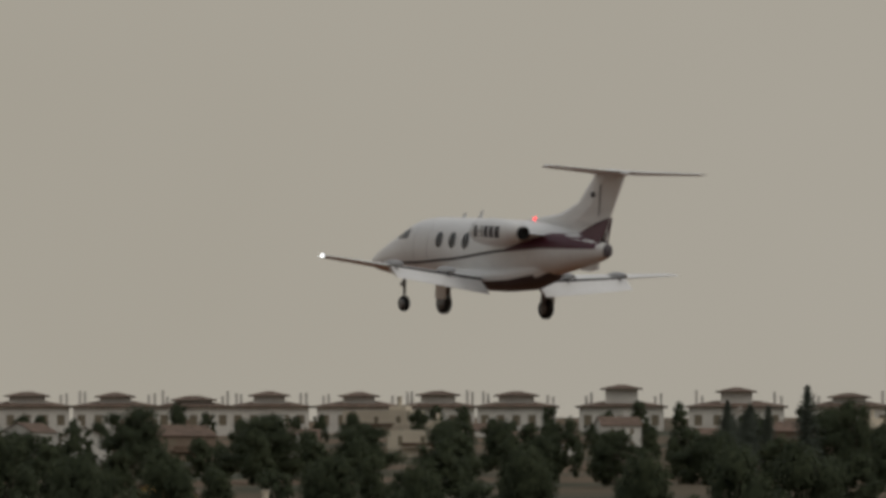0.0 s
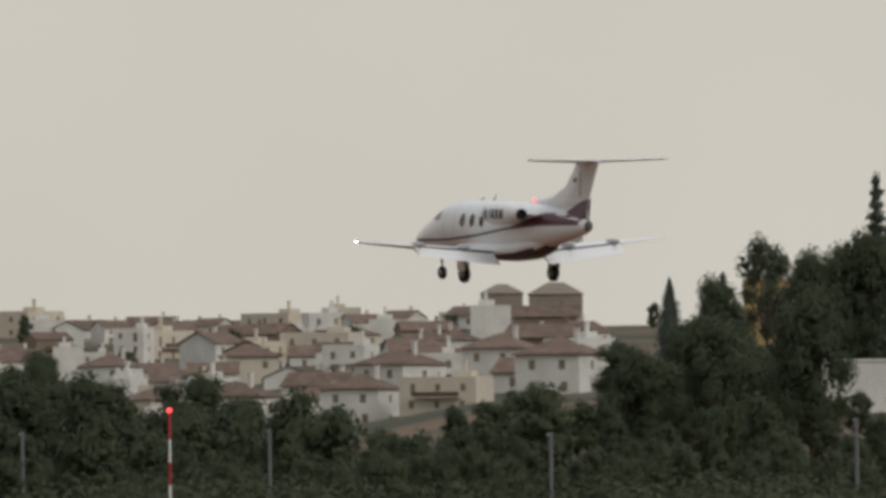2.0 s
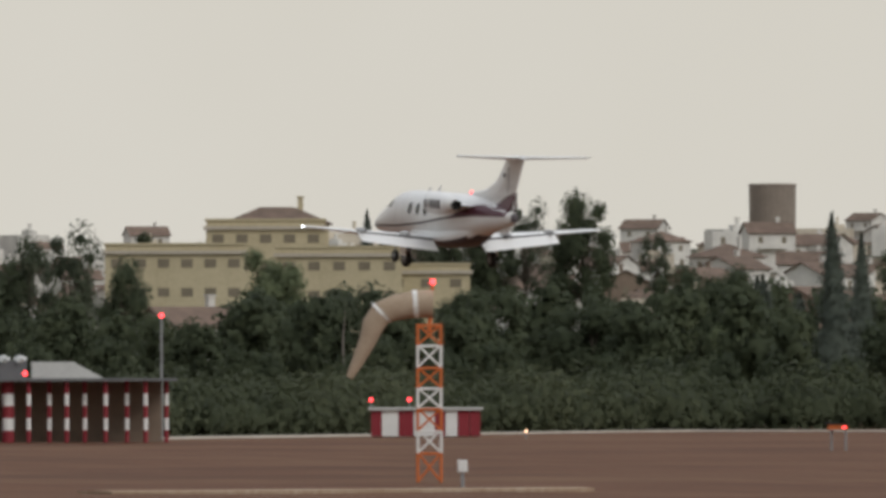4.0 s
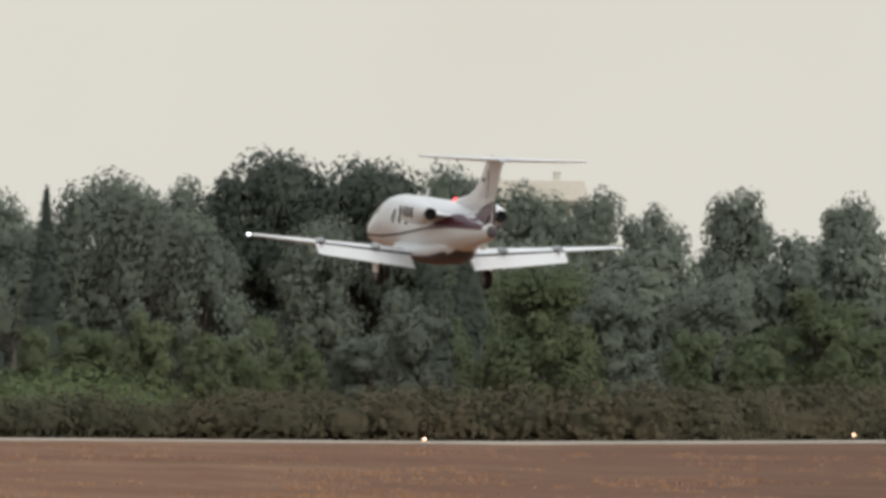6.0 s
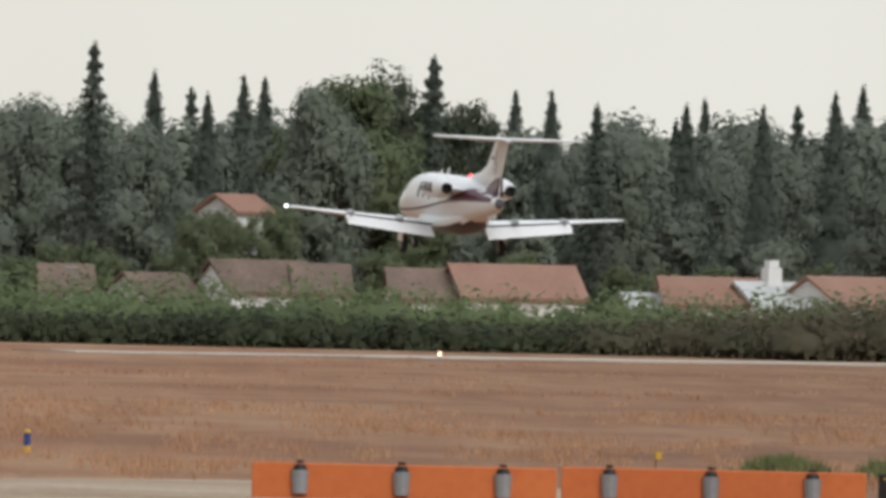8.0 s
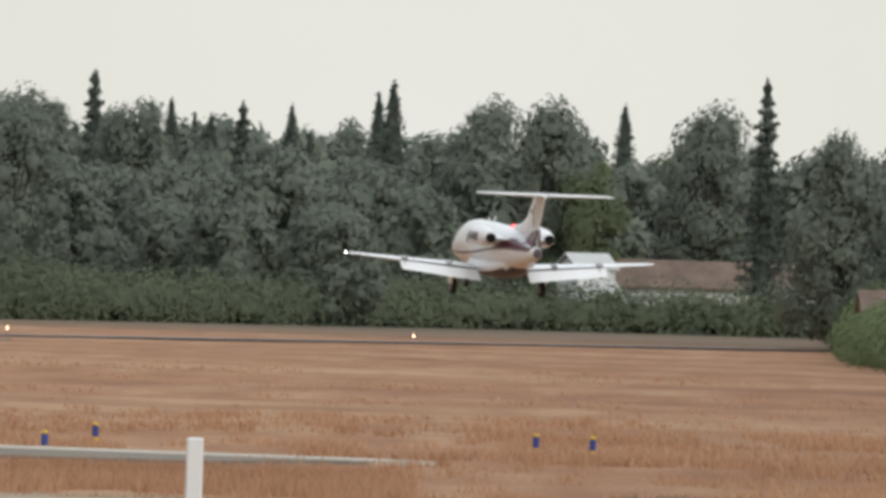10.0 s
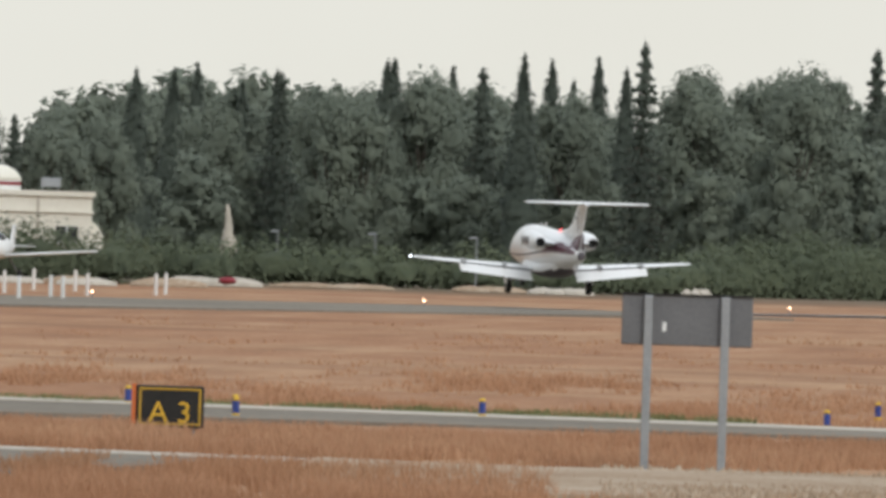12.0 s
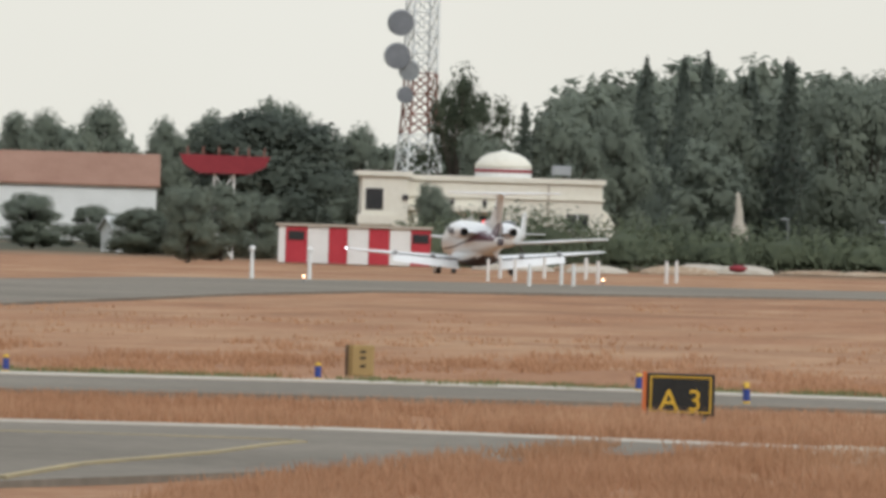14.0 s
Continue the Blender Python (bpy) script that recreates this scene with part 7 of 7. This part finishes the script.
stake = picket(33.57, 600)
for b in (33.52, 33.46, 33.4, 33.34, 33.27, 33.22, 33.17, 33.12, 32.84, 32.8):
    copy_thing(stake, Matrix.Translation(spot(b, 600 + 40 * math.sin(b * 37))))


def parked_plane():
    ob = thing("parked_light_aircraft", "small white high-tailed aircraft parked near the runway", "aircraft", spot(33.49, 705, 0.0), 33.49 - 102)
    ob.scale = (1.3, 1.3, 1.3)
    rings = [[(x, w * math.cos(2 * math.pi * i / 12), z + h * math.sin(2 * math.pi * i / 12)) for i in range(12)] for x, z, w, h in ((1.6, 1.15, 0.2, 0.22), (0.8, 1.2, 0.4, 0.42), (-0.4, 1.3, 0.42, 0.48), (-2.4, 1.25, 0.14, 0.18), (-2.9, 1.3, 0.06, 0.08))]
    part("fuselage", loft(bmesh.new(), rings), M["white"], ob, "", True)
    for s in (1, -1):
        part("wing", lifting([(0.6, s * 0.2, 0.95, 1.2, 0.14), (0.45, s * 3.9, 1.24, 0.8, 0.08)]), M["white"], ob, "", True)
        part("tailplane", lifting([(-2.3, s * 0.05, 1.35, 0.5, 0.06), (-2.45, s * 0.9, 1.35, 0.35, 0.03)]), M["white"], ob, "", True)
        part("wheel", rod(bmesh.new(), (0.1, s * 0.85, 0.22), (0.1, s * 0.97, 0.22), 0.22, 0.22, 12), M["rubber"], ob)
        part("leg", rod(bmesh.new(), (0.1, s * 0.4, 1.0), (0.1, s * 0.88, 0.25), 0.04, 0.03, 6), M["strut"], ob)
    part("fin", loft(bmesh.new(), [[(-2.2, y, 1.4), (-2.95, y, 1.35), (-3.1, y, 2.2), (-2.75, y, 2.2)] for y in (-0.03, 0.03)]), M["white"], ob)
    part("canopy", ball(bmesh.new(), (0.1, 0, 1.65), (0.7, 0.32, 0.22)), M["glass"], ob, "dark canopy", True)


parked_plane()


# rubble and low white walls behind the runway
def heap(b, dist, w, h, mat, label, seed):
    rng = random.Random(seed)
    ob = thing("rubble_heap", label, "rubble", spot(b, dist), b)
    for k in range(7):
        bm = bmesh.new()
        r = bmesh.ops.create_icosphere(bm, subdivisions=2, radius=1.0)
        s = rng.uniform(0.18, 0.34)
        c = Vector((rng.uniform(-0.5, 0.5) * w, rng.uniform(-0.6, 0.6), 0.0))
        for v in bm.verts:
            v.co = c + Vector((v.co.x * w * s, v.co.y * 0.7, max(-0.1, v.co.z) * h * rng.uniform(0.75, 1.0))) 
        part("mound", bm, mat, ob)


for n, (b, dist, w, h, mat) in enumerate(((32.6, 720, 4.5, 0.8, "concrete"), (32.95, 700, 5.5, 0.7, "gravel"), (31.2, 740, 2.6, 0.6, "concrete"), (31.45, 745, 4.0, 0.5, "gravel"), (33.3, 690, 6.0, 0.6, "concrete"), (30.65, 752, 1.4, 0.8, "concrete"), (32.1, 735, 5.0, 0.4, "gravel"))):
    heap(b, dist, w, h * 0.65, M[mat], "low heap of pale rubble behind the runway", n)
ob = thing("tarpaulin", "low red tarpaulin heap", "tarpaulin", spot(32.55, 715), 32.5)
part("sheet", ball(bmesh.new(), (0, 0, 0.3), (0.5, 0.4, 0.2)), M["dark_red"], ob)
# white house and brown roof beyond the long hedge
b, z = 27.889, 4.61
cottage("white house with an outside stair behind the hedge", b, 880, 2.6, 3.0, 25, M["white"], M["sheet"], z - 0.8)
ob = thing("outside_stair", "sloping white stair wall beside the house", "wall", spot(b - 0.09, 876), b)
part("wall", loft(bmesh.new(), [[(-1.2, y, -0.2), (1.5, y, -0.2), (1.5, y, 1.6), (-0.2, y, z - 0.6), (-1.2, y, z - 0.6)] for y in (-0.2, 0.2)]), M["white"], ob)
b, z = 27.403, 4.33
cottage("long house with a brown roof behind the hedge", b, 905, 14.0, 6.0, 3, M["lime"], M["tiles"], z - 1.6)
cottage("small cottage with an orange roof", 26.7, 930, 4.0, 4.0, 10, M["lime"], M["terracotta"], 2.6)
cottage("long low hangar with a red-brown roof and white wall", 35.35, 900, 13.0, 7.0, 0, M["white"], M["terracotta"], 3.6)
cottage("low white shed among bushes", 35.05, 760, 2.2, 2.2, 20, M["white"], M["sheet"], 1.2)


# ---------------------------------------------------------------- dry grass and weeds
def grass(name, label, mat, corners, count, h0, h1, seed, width=0.02, clump=1, droop=0.3, where=None, bias=1.0, peak=None, patchy=-1.0):
    """Blades scattered between bearings and distances; (b0, b1, d0, d1)."""
    rng = random.Random(seed)
    verts, faces = [], []
    b0, b1, d0, d1 = corners
    while len(faces) < count:
        b, d = rng.uniform(b0, b1), d0 + (d1 - d0) * rng.random() ** bias
        if where and not where(b, d):
            continue
        if noise.noise(Vector((b * 2.2, d * 0.09, seed))) < -0.12 + 0.25 * rng.random() - 0.2:
            continue
        if patchy > -1 and noise.noise(Vector((b * 1.1, d * 0.035, seed))) + 0.5 * noise.noise(Vector((b * 5.0, d * 0.1, seed))) < patchy + 0.3 * rng.random():
            continue
        for _ in range(clump):
            o = spot(b, d) + Vector((rng.gauss(0, 0.12), rng.gauss(0, 0.12), -0.05))
            h = rng.uniform(h0, h1)
            if peak:
                h *= max(0.12, 1 - ((b - peak[0]) / peak[1]) ** 2)
            a = rng.uniform(0, 6.28)
            w = Vector((math.cos(a), math.sin(a), 0)) * width * rng.uniform(0.6, 1.5)
            tip = o + Vector((rng.gauss(0, droop) * h, rng.gauss(0, droop) * h, h))
            k = len(verts)
            verts += [o - w, o + w, tip]
            faces.append((k, k + 1, k + 2))
    me = bpy.data.meshes.new(name)
    me.from_pydata([tuple(v) for v in verts], [], faces)
    me.materials.append(mat)
    return tagged(new(name, me), label, "grass", kind="stuff")


grass("dry_grass", "tall dry orange grass in the foreground", M["straw"], (31.2, 35.0, 150, 206), 50000, 0.1, 0.34, 1, clump=6,
      where=lambda b, d: d < 164 + (34.9 - b) * 24 and d < 206)
grass("dry_grass", "dry orange grass beside the taxiway sign", M["straw"], (28.6, 36.2, 213, 240), 70000, 0.1, 0.36, 2, clump=6, where=lambda b, d: d < 240 - 1.2 * max(0, b - 31))
grass("dry_grass", "short dry grass beyond the taxiway", M["straw"], (26.0, 36.2, 268, 340), 30000, 0.08, 0.24, 4, 0.025, 4, bias=1.5, patchy=-0.1)
grass("dry_grass", "short dry grass on the near field", M["straw"], (17.5, 29.5, 205, 340), 40000, 0.08, 0.24, 6, 0.02, 4, bias=1.6, patchy=-0.1)
grass("dry_grass", "tufts of dry grass across the middle of the field", M["straw"], (17.0, 36.2, 300, 500), 18000, 0.05, 0.16, 21, 0.035, 4, bias=1.2, patchy=-0.05, where=lambda b, d: d < (500 if b < 33 else 430))
grass("gravel_weeds", "sparse dry weeds on the gravel", M["straw"], (27.5, 31.2, 165, 190), 5000, 0.08, 0.22, 7, 0.02, 20)
grass("green_weeds", "dull green weeds along the taxiway edge", M["weed"], (30.3, 36.2, 266, 271), 12000, 0.08, 0.22, 8, 0.03, 24)
grass("green_tussock", "green tussock of tall grass in the dry field", M["weed"], (21.68, 22.35, 240, 250), 9000, 0.3, 1.0, 9, 0.03, 40, 0.25, peak=(22.0, 0.36))
grass("green_tussock", "lower green tussock beside the tall one", M["weed"], (22.2, 22.75, 240, 248), 6000, 0.25, 0.85, 10, 0.03, 40, 0.25, peak=(22.42, 0.3))
grass("green_tussock", "small brown and green weeds in the field", M["weed"], (22.85, 23.3, 240, 246), 1800, 0.15, 0.5, 12, 0.03, 40, 0.3, peak=(23.05, 0.25))
grass("dark_thistles", "dark dry thistles at the gravel edge", M["scrub"], (27.3, 27.75, 205, 209), 900, 0.2, 0.5, 11, 0.025, 30, 0.15)


def pebbles(name, label, mat, corners, count, size, seed):
    """Loose stones, each a rough little block."""
    rng = random.Random(seed)
    verts, faces = [], []
    b0, b1, d0, d1 = corners
    for _ in range(count):
        o = spot(rng.uniform(b0, b1), rng.uniform(d0, d1), 0.13)
        k, r = len(verts), size * rng.uniform(0.4, 1.4)
        for a in range(4):
            verts.append(tuple(o + Vector((r * math.cos(a * 1.57 + rng.random()), r * math.sin(a * 1.57 + rng.random()), -0.06))))
        verts.append(tuple(o + Vector((rng.uniform(-0.3, 0.3) * r, rng.uniform(-0.3, 0.3) * r, r * rng.uniform(0.5, 1.0)))))
        faces += [(k, k + 1, k + 4), (k + 1, k + 2, k + 4), (k + 2, k + 3, k + 4), (k + 3, k, k + 4)]
    me = bpy.data.meshes.new(name)
    me.from_pydata(verts, [], faces)
    me.materials.append(mat)
    return tagged(new(name, me), label, "gravel", kind="stuff")


pebbles("loose_stones", "pale loose stones on the gravel verge", M["gravel"], (26.4, 31.0, 178, 209), 7000, 0.045, 3)
grass("verge_grass", "dry grass along the edge of the gravel verge", M["straw"], (25.5, 31.4, 176, 200), 9000, 0.06, 0.2, 14, 0.02, 12)


# ---------------------------------------------------------------- motion
FLIGHT = [
    (0.0, 1.47, 398.86, 13.24, 1.63, -2.95, 125.03),
    (0.5, -14.74, 418.84, 12.35, 0.19, -2.27, 125.16),
    (1.0, -32.29, 440.09, 11.61, -1.01, -2.05, 126.06),
    (1.5, -48.13, 456.93, 10.87, -0.78, -2.08, 126.99),
    (2.0, -65.8, 478.21, 10.07, -0.65, -2.14, 128.45),
    (2.5, -82.62, 500.75, 9.43, -0.16, -2.27, 129.83),
    (3.0, -100.52, 520.99, 8.64, -0.06, -2.37, 130.46),
    (3.5, -115.25, 531.14, 7.82, 0.75, -2.98, 129.93),
    (4.0, -122.15, 507.06, 6.98, 0.45, -2.74, 129.92),
    (4.2, -123.75, 493.3, 6.72, 0.62, -2.75, 129.88),
    (6.3, -151.92, 409.82, 5.26, 1.23, -3.35, 128.3),
    (6.5, -157.79, 414.11, 5.08, 0.87, -3.44, 128.66),
    (7.0, -172.8, 424.41, 4.72, -0.12, -3.03, 130.0),
    (7.5, -187.24, 435.4, 4.28, -0.04, -2.44, 131.0),
    (8.0, -202.38, 445.89, 3.7, 1.12, -2.46, 131.31),
    (8.2, -207.74, 448.98, 3.41, 1.49, -2.51, 131.72),
    (10.3, -265.12, 483.31, 2.35, -0.32, -4.11, 134.01),
    (10.5, -271.76, 488.99, 2.13, -1.08, -3.43, 134.0),
    (11.0, -284.77, 496.26, 1.7, -0.36, -3.09, 134.32),
    (11.5, -294.42, 499.16, 1.21, -0.27, -3.45, 135.11),
    (12.0, -309.99, 511.11, 0.72, -0.1, -3.83, 135.57),
    (12.5, -323.13, 519.99, 0.28, 0.11, -4.19, 136.14),
    (13.0, -335.45, 526.6, -0.05, 0.19, -3.96, 135.65),
    (13.5, -347.74, 534.34, -0.08, -0.22, -2.64, 135.65),
    (14.0, -360.19, 541.63, -0.37, -0.86, -1.47, 136.17),
]


def motions():
    walk(jet, [(t, pose(x, y, z, bank, nose, heading)) for t, x, y, z, bank, nose, heading in FLIGHT])


motions()
